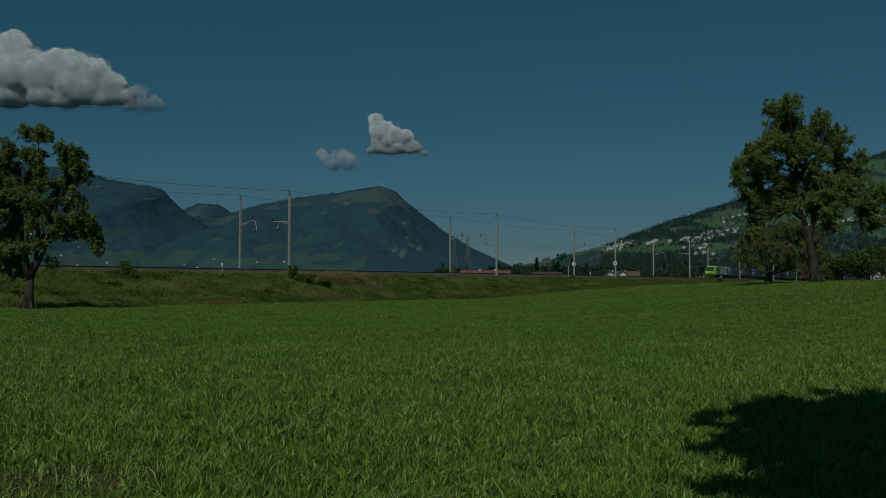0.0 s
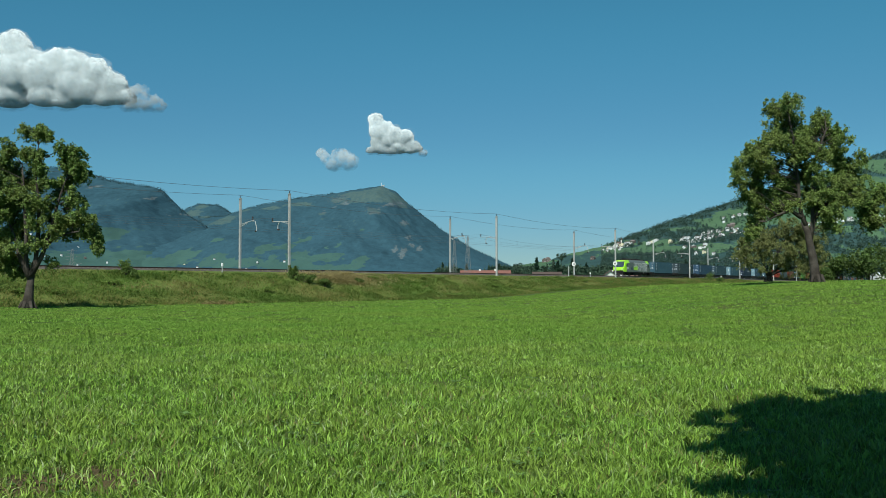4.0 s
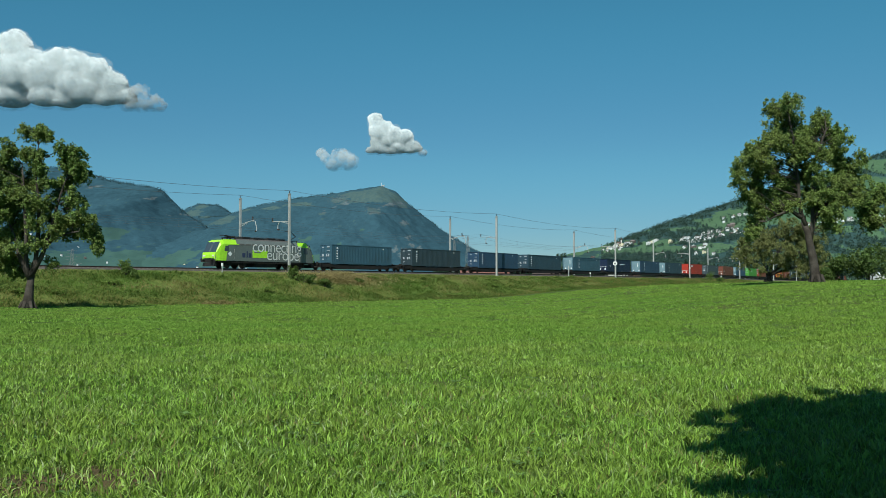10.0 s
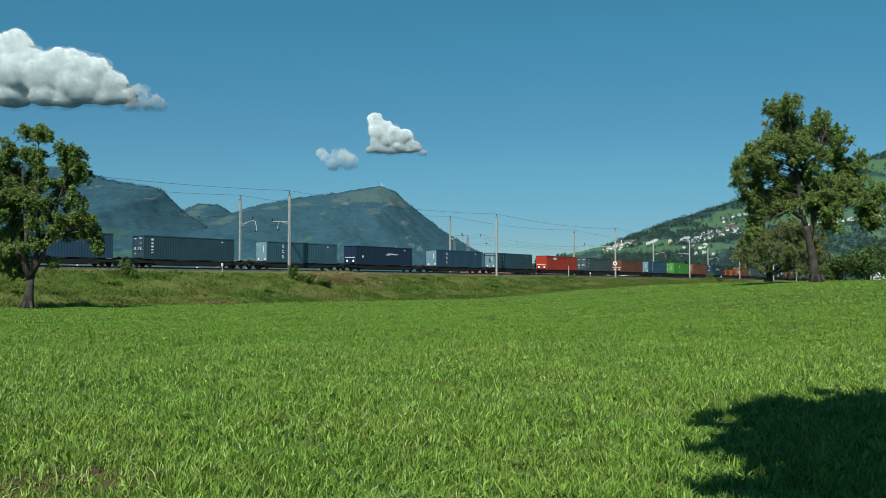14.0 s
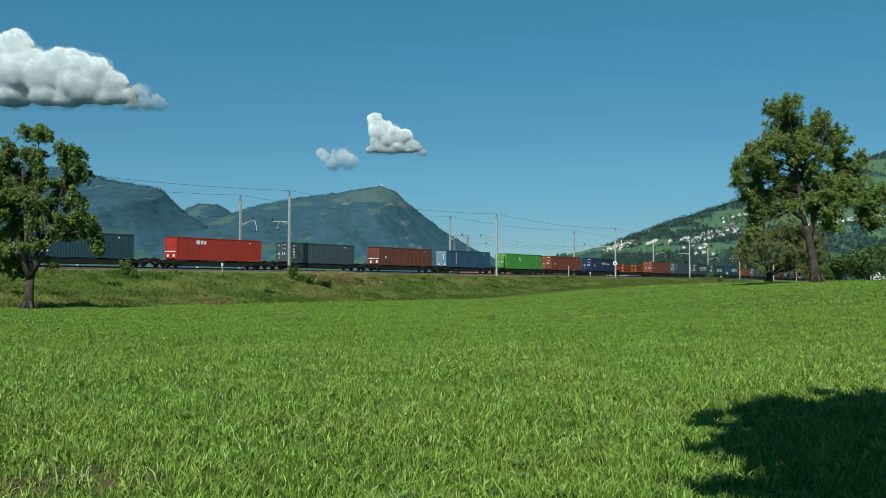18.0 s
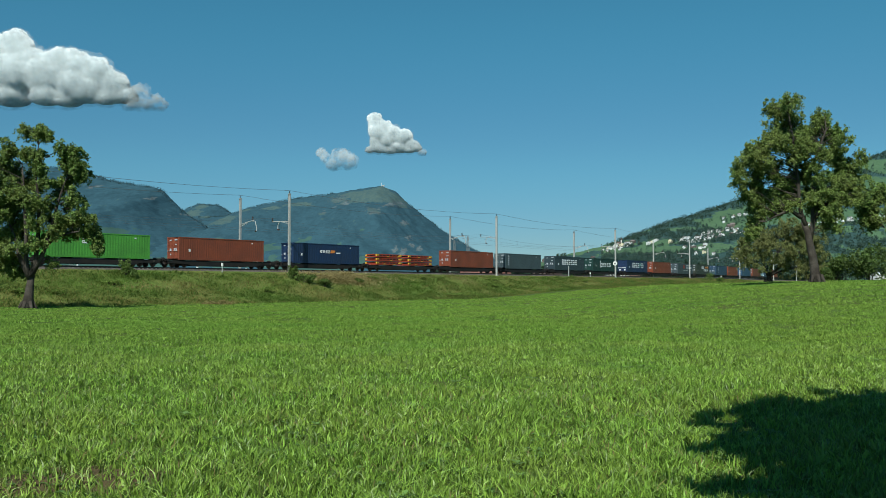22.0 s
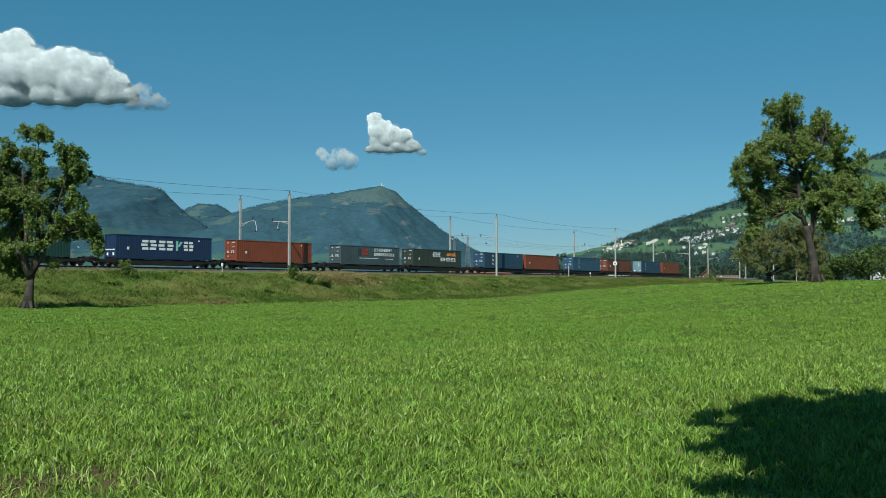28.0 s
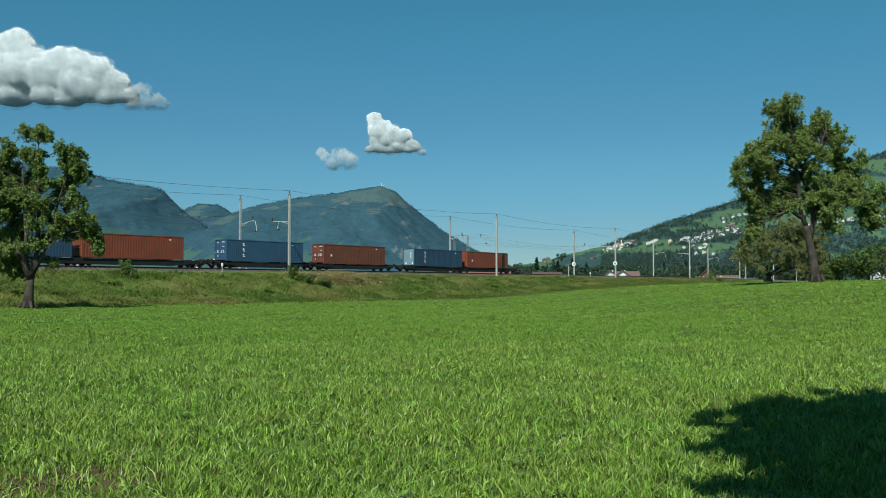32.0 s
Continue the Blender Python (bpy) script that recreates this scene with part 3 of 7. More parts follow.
WORD = letters(-3.7, 3.4, 1.7, 1.1, P_MARK, 7)
CARGO = [
    (P_TEAL, "grey-teal ribbed steel container with white end labels", -112.3, "labels", "column", ()),
    (P_SLATE, "dark slate-grey ribbed container with white end labels", -93.3, "labels", "column", ()),
    (P_BLUE, "muted blue ribbed steel container with a white column of marks", -73.7, "labels", "column", ()),
    (P_STEEL, "steel-blue container with pale end labels", -55.9, "labels", "column", ()),
    (P_TEAL, "teal-grey container with a pale plain end", -36.5, "rods", "three", ()),
    (P_NAVY, "very dark navy container with a white swoosh mark", -18.7, "band", "one", ((1.2, 1.8, 1.6, 0.16, P_MARK, 0.25), (2.2, 1.72, 1.8, 0.14, P_MARK, 0.2), (0.8, 1.62, 1.0, 0.1, P_MARK, 0.2))),
    (P_BLUE, "blue container with a light plain end", 1.8, "rods", "three", ()),
    (P_STEEL, "dark teal-blue container with a light plain end", 20.2, "rods", "three", ()),
    (P_RED, "bright red ribbed container with a small white mark", 39.9, "band", "", ((-3.6, 2.3, 0.5, 0.5, P_MARK), (-3.0, 2.3, 0.4, 0.5, P_MARK), (-2.5, 2.3, 0.3, 0.5, P_MARK))),
    (P_GREY, "weathered grey container with white end labels", 58.4, "labels", "column", ()),
    (P_MAROON, "brown-red steel container, end with white labels", 77.9, "band", "one", ()),
    (P_SKY, "blue container with a light blue plain end", 95.8, "rods", "three", ()),
    (P_GREEN, "bright green container with a small white mark", 115.2, "labels", "", ((-1.8, 2.0, 0.3, 0.45, P_MARK), (-1.6, 1.7, 0.7, 0.14, P_MARK))),
    (P_BRICK, "brick-red container with white end labels", 133.1, "labels", "one", ()),
    (P_DEEP, "deep blue container with a white and orange mark", 152.3, "labels", "one", tuple(letters(-1.6, 0.6, 1.75, 0.42, P_MARK, 4)) + ((1.1, 1.78, 0.9, 0.4, P_ORANGE, 0.1), (2.2, 1.6, 1.0, 0.16, P_MARK))),
    (P_BRICK, "brick-red container with white end labels", 189.7, "labels", "one", ()),
    (P_GREY, "blue-grey container with white end labels", 207.7, "labels", "column", ()),
    (P_SLATE, "dark slate container with a large white word mark", 227.4, "labels", "one", tuple(WORD)),
    (P_DKGREEN, "dark green container with a large white word mark", 245.8, "labels", "one", tuple(letters(-2.2, 3.0, 1.5, 0.85, P_MARK, 4)) + ((-2.5, 1.7, 0.9, 0.3, P_MARK), (-2.8, 1.6, 0.3, 1.5, P_MARK), (-2.3, 1.1, 0.8, 0.28, P_MARK))),
    (P_DEEP, "navy blue container with a large white word mark", 265.2, "band", "one", tuple(letters(-3.6, 1.2, 1.72, 1.2, P_MARK, 4)) + ((1.6, 1.72, 0.3, 1.2, P_MINT), (2.05, 1.95, 0.32, 0.62, P_MINT, 0.2)) + tuple(letters(2.5, 4.1, 1.72, 1.2, P_MARK, 2))),
    (P_BRICK, "brick-red container with white end labels", 283.0, "labels", "one", ()),
    (P_GREY, "grey container with a red emblem and white lettering bars", 302.8, "labels", "", ((-2.7, 1.9, 0.9, 1.1, P_SLATE), (-1.5, 2.2, 1.3, 0.35, P_RED), (-1.5, 1.7, 1.3, 0.35, P_RED), (-0.5, 1.0, 4.4, 0.08, P_MARK), (4.3, 0.95, 2.0, 0.07, P_MARK)) + tuple(letters(0.6, 4.6, 2.35, 0.44, P_MARK, 7)) + tuple(letters(0.6, 5.6, 1.65, 0.44, P_MARK, 10))),
    (P_OLIVE, "dark olive container with a white word mark and orange emblem", 320.1, "labels", "one", tuple(letters(-1.6, 0.7, 2.05, 0.75, P_MARK, 3)) + tuple(letters(0.6, 5.2, 1.25, 0.62, P_MARK, 6)) + ((3.1, 2.1, 1.2, 0.5, P_ORANGE, 0.1), (4.5, 2.1, 1.2, 0.5, P_ORANGE, -0.1))),
    (P_BLUE, "muted blue container with white end labels", 341.3, "labels", "three", ()),
    (P_BRICK, "orange-red ribbed container close behind a blue one", 356.2, "", "one", ()),
    (P_SKY, "blue ribbed container with white end labels", 376.6, "labels", "three", ()),
    (P_MAROON, "brown-red container with white end labels", 394.5, "labels", "one", ()),
    (P_BLUE, "clear blue container with a light end", 415.7, "rods", "three", ()),
    (P_BRICK, "red container on the last wagon of the train", 431.0, "", "one", ()),
]
for _p, _l, _o, _e, _tall, _mk in CARGO:
    build_container(_p, _l, _o, _e != "rods", _mk, _e, _tall)
build_flatracks(170.1, 6.3, "stack of red and yellow folded flat racks lashed on a wagon")
build_flatracks(178.1, 6.3, "stack of red and yellow folded flat racks behind another stack")


def build_wagons():
    mids = sorted([c[2] + BOX_L / 2 for c in CARGO if c[2] < 340 or 370 < c[2] < 400] + [175.9])
    edges = [mids[0] - 9.6] + [(a + b) / 2 for a, b in zip(mids, mids[1:])] + [mids[-1] + 9.6]
    for i, (a, b) in enumerate(zip(edges, edges[1:])):
        if a < 340 < b or (a < 345 and b > 345):
            b = 338.6
        if a < 370 < b:
            a = 374.4
        build_wagon(a, min(b, a + 20.5))
    build_wagon(338.9, 374.1, label="long low black double container wagon with an empty end")
    build_wagon(413.0, 448.6, label="long low black double container wagon at the train's end")


build_wagons()


# ---------------------------------------------------------------- locomotive
def word_mesh(text, size, m, name, spacing=0.92):
    c = bpy.data.curves.new(name, "FONT")
    c.body, c.size, c.extrude, c.space_character, c.align_x, c.offset = text, size, 0.004, spacing, 'CENTER', -0.018
    o = bpy.data.objects.new(name, c)
    me = bpy.data.meshes.new_from_object(o)
    bpy.data.objects.remove(o)
    me.materials.clear()
    me.materials.append(m)
    return me


def loft(b, rings, m, close=True):
    k = len(rings[0])
    vs = [p for r in rings for p in r]
    fs = [(i * k + j, i * k + (j + 1) % k, (i + 1) * k + (j + 1) % k, (i + 1) * k + j) for i in range(len(rings) - 1) for j in range(k)]
    if close:
        fs += [tuple(range(k - 1, -1, -1)), tuple(range((len(rings) - 1) * k, len(rings) * k))]
    return b.add(vs, fs, m)


M_SCREEN = glass("tinted_windscreen", (0.045, 0.065, 0.08))
P_LABEL_WHITE = material("weathered_white_marking", (0.70, 0.72, 0.70), 0.5, second=(0.56, 0.58, 0.57), scale=3.0, amount=0.5)


def build_loco(s):
    t = thing("electric_locomotive", "grey and lime-green four-axle electric freight locomotive, pantograph raised", "locomotive")
    W = 1.49

    def ring(x, w, top, low=0.98, sh=3.05):
        return [(x, -w, low), (x, -w, sh), (x, -w * 0.80, top), (x, w * 0.80, top), (x, w, sh), (x, w, low)]

    part("body", loft(Build(), [ring(-6.1, W, 3.82, sh=3.2), ring(6.1, W, 3.82, sh=3.2)], P_LOCO), t, "plain grey body side walls")
    part("roof_fairing", loft(Build(), [[(x, -1.17, 3.76), (x, -1.05, 3.98), (x, 1.05, 3.98), (x, 1.17, 3.76)] for x in (-4.6, 4.6)], P_ROOF), t, "dark ribbed roof fairing")
    for sg in (-1, 1):
        cab = Build()
        r = [ring(sg * 6.1, W, 3.82, sh=3.2), ring(sg * 7.3, W, 3.78, sh=3.18), ring(sg * 7.95, W * 0.97, 3.55, sh=3.05), ring(sg * 8.72, W * 0.9, 2.05, sh=1.95), ring(sg * 8.8, W * 0.88, 1.75, sh=1.65), ring(sg * 8.8, W * 0.88, 1.2, sh=1.12)]
        r = r if sg > 0 else [list(reversed(q)) for q in r]
        loft(cab, r[:2], P_LOCO)
        loft(cab, r[3:], P_LOCO)
        c = part("cab", cab, t)
        part("cab_front", loft(Build(), r[1:4], P_LIME if sg < 0 else P_LOCO), c, "lime-green surround of the windscreen" if sg < 0 else "grey cab front with a raked windscreen")
        ws = Build()
        o = [(7.99, -1.24, 3.47), (7.99, 1.24, 3.47), (8.69, 1.27, 2.08), (8.69, -1.27, 2.08)]
        ws.add([(sg * (x + 0.02), y, z + 0.015) for x, y, z in o], [(0, 1, 2, 3) if sg > 0 else (3, 2, 1, 0)], M_SCREEN)
        part("windscreen", ws, c, "raked dark windscreen")
        part("pillar", Build().tube([(sg * 8.05, 0, 3.3), (sg * 8.70, 0, 2.12)], 0.05, M_BLACK, 4), c)
        face = Build()
        loft(face, [[(sg * 8.815, -1.31, 1.02), (sg * 8.815, -1.31, 1.72), (sg * 8.76, -1.33, 2.08), (sg * 8.76, 1.33, 2.08), (sg * 8.815, 1.31, 1.72), (sg * 8.815, 1.31, 1.02)],
                    [(sg * 8.6, -1.35, 1.02), (sg * 8.6, -1.36, 1.72), (sg * 8.5, -1.38, 2.08), (sg * 8.5, 1.38, 2.08), (sg * 8.6, 1.36, 1.72), (sg * 8.6, 1.35, 1.02)]], P_LIME)
        part("nose_panel", face, c, "lime-green nose panel")
        for y in (-0.95, 0.95):
            part("headlight", Build().box(sg * 8.83, y, 1.62, 0.05, 0.42, 0.2, M_LAMP, bevel=0.02), c, "clear headlight")
        part("headlight", Build().box(sg * 7.99, 0, 3.40, 0.12, 0.4, 0.12, M_LAMP), c, "clear top headlight")
        part("step_bar", Build().box(sg * 8.84, 0, 1.3, 0.05, 2.2, 0.06, M_BLACK), c)
        for y in (-1, 1):
            yy = y * (W + 0.006)
            fr = Build()
            o = [(8.2, 1.0), (7.15, 1.0), (6.95, 2.2), (6.95, 2.95), (6.7, 3.1), (5.0, 3.12), (5.0, 3.22), (7.4, 3.22), (7.85, 3.0), (8.3, 2.0), (8.25, 1.6)] if sg < 0 else [(7.9, 2.9), (7.6, 3.1), (5.6, 3.1), (5.6, 3.22), (7.4, 3.22), (7.95, 2.98)]
            fr.prism([(sg * x, z) for x, z in o], yy - 0.012, yy + 0.012, P_LIME)
            part("cab_frame", fr, c, "lime-green band round the cab side")
            top = Build()
            a, bnd = (5.4, 7.45) if sg < 0 else (5.6, 7.45)
            top.add([(sg * a, y * 1.50, 3.19), (sg * bnd, y * 1.50, 3.17), (sg * bnd, y * 1.20, 3.80), (sg * a, y * 1.20, 3.835)], [(0, 1, 2, 3)], P_LIME)
            top.add([(sg * a, y * 1.46, 3.19), (sg * bnd, y * 1.46, 3.17), (sg * bnd, y * 1.16, 3.76), (sg * a, y * 1.16, 3.79)], [(3, 2, 1, 0)], P_LIME)
            part("roof_band", top, c, "lime-green band along the roof's edge")
            wi = Build().prism([(sg * 7.45, 2.25), (sg * 6.75, 2.25), (sg * 6.75, 2.95), (sg * 7.3, 2.95)], yy - 0.02, yy + 0.02, M_GLASS)
            part("side_window", wi, c, "dark cab side window")
            part("cab_door", Build().box(sg * 6.25, yy, 2.0, 0.66, 0.016, 1.95, P_LOCO), c)
            part("handrail", Build().tube([(sg * 5.86, yy + y * 0.05, 1.1), (sg * 5.86, yy + y * 0.05, 2.6)], 0.02, M_GALV, 5), c)
        part("plough", Build().prism([(sg * 8.9, 0.25), (sg * 8.5, 0.25), (sg * 8.5, 0.75), (sg * 8.75, 0.75)], -1.2, 1.2, M_UNDER), c)
        for y in (-0.875, 0.875):
            part("buffer", BUFFER, t, at=pose(sg * 8.8, y, 1.05, 0, 0, 0 if sg > 0 else 180))
        part("headstock", Build().box(sg * 8.72, 0, 1.0, 0.2, 2.6, 0.42, M_UNDER), t)
        bo = add_loco_bogie(t, sg * 5.2)
    part("skirt", Build().prism([(-8.5, 1.0), (8.5, 1.0), (8.4, 0.82), (3.3, 0.72), (-3.3, 0.72), (-8.4, 0.82)], -1.44, 1.44, M_UNDER), t)
    part("transformer_case", Build().box(0, 0, 0.55, 4.2, 2.5, 0.62, M_UNDER, bevel=0.15), t)
    for x, n, h in ((-3.2, 1.6, 0.3), (-1.0, 1.9, 0.26), (1.3, 1.5, 0.3), (3.2, 1.3, 0.26)):
        part("roof_box", Build().box(x, 0, 3.97 + h / 2, n, 1.5, h, M_UNDER, bevel=0.08), t)
    for x in (-2.1, 0.2, 2.3):
        ins = Build()
        for i in range(5):
            ins.tube([(x, 0.75, 3.97 + i * 0.08), (x, 0.75, 4.02 + i * 0.08)], 0.1 if i % 2 == 0 else 0.06, M_INSUL, 8)
        part("roof_insulator", ins, t)
    part("roof_bar", Build().tube([(-6, 0.75, 4.4), (6, 0.75, 4.4)], 0.025, M_WIRE, 5), t)
    for sg, raised in ((-1, False), (1, True)):
        p = Build()
        x0 = sg * 5.6
        p.box(x0, 0, 4.1, 1.5, 1.1, 0.07, M_UNDER)
        for y in (-0.5, 0.5):
            for dx in (-0.65, 0.65):
                p.box(x0 + dx, y, 3.95, 0.12, 0.12, 0.3, M_INSUL)
        part("pantograph_base", p, t)
        if raised:
            arm = Build().tube([(x0 - 0.6, 0, 3.98), (x0 + 0.9, 0, 4.75)], 0.05, M_UNDER, 6).tube([(x0 + 0.9, 0, 4.75), (x0 - 0.4, 0.3, 5.45)], 0.03, M_UNDER, 5).tube([(x0 + 0.9, 0, 4.75), (x0 - 0.4, -0.3, 5.45)], 0.03, M_UNDER, 5)
            part("pantograph_arm", arm, t)
            part("pantograph_head", Build().box(x0 - 0.4, 0, 5.5, 0.34, 1.5, 0.05, M_UNDER), t)
        else:
            arm = Build().tube([(x0 - 0.6, 0, 4.14), (x0 + 1.1, 0, 4.28)], 0.09, M_UNDER, 6).tube([(x0 + 1.1, 0, 4.28), (x0 - 0.8, 0, 4.36)], 0.07, M_UNDER, 5)
            part("pantograph_arm", arm, t)
            part("pantograph_head", Build().box(x0 - 0.8, 0, 4.4, 0.34, 1.5, 0.05, M_UNDER), t)
    y = -W - 0.009
    part("lettering", word_mesh("connecting", 2.25, P_LABEL_WHITE, "lettering"), t, "white thin lettering on the side", at=pose(1.75, y - 0.014, 2.3, 90, 0, 0))
    part("lettering", word_mesh("europe", 2.25, P_LABEL_WHITE, "lettering"), t, "white thin lettering on the side", at=pose(2.8, y - 0.014, 1.22, 90, 0, 0))
    sign = part("green_panel", Build().box(-1.4, y + 0.002, 1.98, 2.6, 0.01, 1.02, P_LIME), t, "lime-green rectangle")
    part("bars", Build().box(-1.85, y - 0.006, 2.2, 1.1, 0.008, 0.16, P_LOCO), sign)
    for x, z, w, h in ((-4.2, 1.78, 0.5, 0.6), (-3.62, 1.9, 0.2, 0.85), (-3.15, 1.78, 0.45, 0.6)):
        part("emblem", Build().box(x, y, z, w, 0.01, h, P_INK), t)
    part("emblem", Build().prism([(-6.5, 1.55), (-6.15, 1.9), (-6.5, 2.25), (-6.85, 1.9)], y - 0.024, y + 0.004, P_MARK), t, "white diamond mark")
    for k in range(9):
        part("vent_grille", Build().box(-4.6 + k * 1.15, y + 0.005, 3.2, 0.9, 0.012, 0.2, P_ROOF), t)
    return on_track(t, s + 8.8, 0.0, 5.5)


def add_loco_bogie(t, x):
    f = Build()
    for y in (-1, 1):
        f.prism([(-1.9, 0.42), (-1.8, 0.75), (1.8, 0.75), (1.9, 0.42), (1.0, 0.38), (0.5, 0.55), (-0.5, 0.55), (-1.0, 0.38)], y * 1.08 - 0.08, y * 1.08 + 0.08, M_UNDER)
        for dx in (-1.3, 1.3):
            f.box(dx, y * 1.1, 0.6, 0.5, 0.26, 0.45, M_UNDER, bevel=0.08)
            f.tube([(dx + 0.45, y * 1.12, 0.45), (dx + 0.45, y * 1.12, 0.95)], 0.12, M_UNDER, 8)
    f.box(0, 0, 0.65, 0.8, 2.0, 0.3, M_UNDER)
    b = part("bogie", f, t, at=pose(x, 0, 0))
    w = WHEEL.copy()
    w.transform(Matrix.Diagonal((1.48, 1, 1.48, 1)))
    for dx in (-1.3, 1.3):
        for y in (-1, 1):
            part("wheel", w, b, at=pose(dx, y * 0.76, 0.62, 0, 0, 0 if y < 0 else 180))
    return b


build_loco(-133.7)



# ---------------------------------------------------------------- mountains and hills
def relief(name, low, mid, high, rock, grain):
    """A mountain side: meadow, alpine grass and bare rock where the cover of the land says so, and woods between them."""
    m = bpy.data.materials.new(name)
    m.use_nodes = True
    nt = m.node_tree
    n, l = nt.nodes, nt.links
    b = n["Principled BSDF"]
    b.inputs["Roughness"].default_value, b.inputs["Specular IOR Level"].default_value = 1.0, 0.03
    geo, slant = n.new("ShaderNodeNewGeometry"), n.new("ShaderNodeVectorMath")
    slant.operation = 'MULTIPLY'
    slant.inputs[1].default_value = (1.0, 0.25, 1.0)
    l.new(geo.outputs["Position"], slant.inputs[0])

    def noise_at(scale, detail=5.0):
        t = n.new("ShaderNodeTexNoise")
        t.inputs["Scale"].default_value, t.inputs["Detail"].default_value, t.inputs["Roughness"].default_value = scale, detail, 0.62
        l.new(slant.outputs[0], t.inputs["Vector"])
        return t.outputs["Fac"]

    def ranged(v, a, c, lo=0.0, hi=1.0):
        r = n.new("ShaderNodeMapRange")
        for k, x in zip(("From Min", "From Max", "To Min", "To Max"), (a, c, lo, hi)):
            r.inputs[k].default_value = x
        l.new(v, r.inputs["Value"])
        return r.outputs["Result"]

    def math2(op, a, c):
        k = n.new("ShaderNodeMath")
        k.operation = op
        l.new(a, k.inputs[0]), l.new(c, k.inputs[1])
        return k.outputs[0]

    def mixed(fac, a, c):
        k = n.new("ShaderNodeMix")
        k.data_type = 'RGBA'
        l.new(fac, k.inputs[0])
        for i, v in ((6, a), (7, c)):
            if isinstance(v, tuple):
                k.inputs[i].default_value = (*v, 1)
            else:
                l.new(v, k.inputs[i])
        return k.outputs[2]

    def cover(which, wobble):
        at = n.new("ShaderNodeAttribute")
        at.attribute_name = which
        return ranged(math2('ADD', at.outputs["Fac"], wobble), 0.46, 0.62)

    big, small, fine = noise_at(0.006, 6.0), noise_at(grain, 4.0), noise_at(grain * 2.6, 3.0)
    edge = ranged(math2('ADD', small, noise_at(grain * 0.4, 6.0)), 0.7, 1.3, -0.6, 0.6)
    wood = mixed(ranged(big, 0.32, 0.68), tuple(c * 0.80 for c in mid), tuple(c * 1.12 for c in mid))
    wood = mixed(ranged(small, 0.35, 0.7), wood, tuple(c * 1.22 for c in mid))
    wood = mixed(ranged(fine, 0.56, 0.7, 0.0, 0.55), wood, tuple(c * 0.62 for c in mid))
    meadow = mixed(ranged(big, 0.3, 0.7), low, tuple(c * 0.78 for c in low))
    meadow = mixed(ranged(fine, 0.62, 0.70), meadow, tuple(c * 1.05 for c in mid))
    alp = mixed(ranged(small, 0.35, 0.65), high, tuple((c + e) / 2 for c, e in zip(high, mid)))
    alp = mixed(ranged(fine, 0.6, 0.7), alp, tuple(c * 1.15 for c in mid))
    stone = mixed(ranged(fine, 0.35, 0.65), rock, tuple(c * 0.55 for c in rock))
    col = mixed(cover("meadow", edge), wood, meadow)
    col = mixed(cover("alp", edge), col, alp)
    col = mixed(cover("rock", ranged(fine, 0.2, 0.8, -0.6, 0.6)), col, stone)
    l.new(col, b.inputs["Base Color"])
    bp = n.new("ShaderNodeBump")
    bp.inputs["Strength"].default_value, bp.inputs["Distance"].default_value = 0.5, 5.0
    l.new(small, bp.inputs["Height"])
    l.new(bp.outputs["Normal"], b.inputs["Normal"])
    return m


def land_cover(x, z, patches, base):
    """How much of each spot is meadow, alpine grass and rock. A patch: kind, middle across and up, half width and half height in metres."""
    wob = 0.15 * fbm(x, z, 40.0, 4, 3)
    x, z = x + 9.0 * fbm(x, z * 1.6, 48.0, 4, 5), z + 4.0 * fbm(x, z * 1.6, 40.0, 4, 6)          # ragged outlines
    out = {"meadow": np.array(base, float) * np.ones_like(x), "alp": np.zeros_like(x), "rock": np.zeros_like(x)}
    for p in patches:
        kind, cx, cz, rx, rz = p.split()
        d = np.hypot((x - float(cx)) / float(rx), (z - float(cz)) / float(rz)) + wob
        inside = step(2.0, 0.2, d)
        to = {"W": (0, 0, 0), "M": (1.3, 0, 0), "L": (1.25, 0, 0), "A": (0, 1.15, 0), "K": (0, 0.62, 0.52), "R": (0, 0, 1)}[kind]
        for k, v in zip(("meadow", "alp", "rock"), to):
            out[k] = out[k] * (1 - inside) + v * inside
    return out


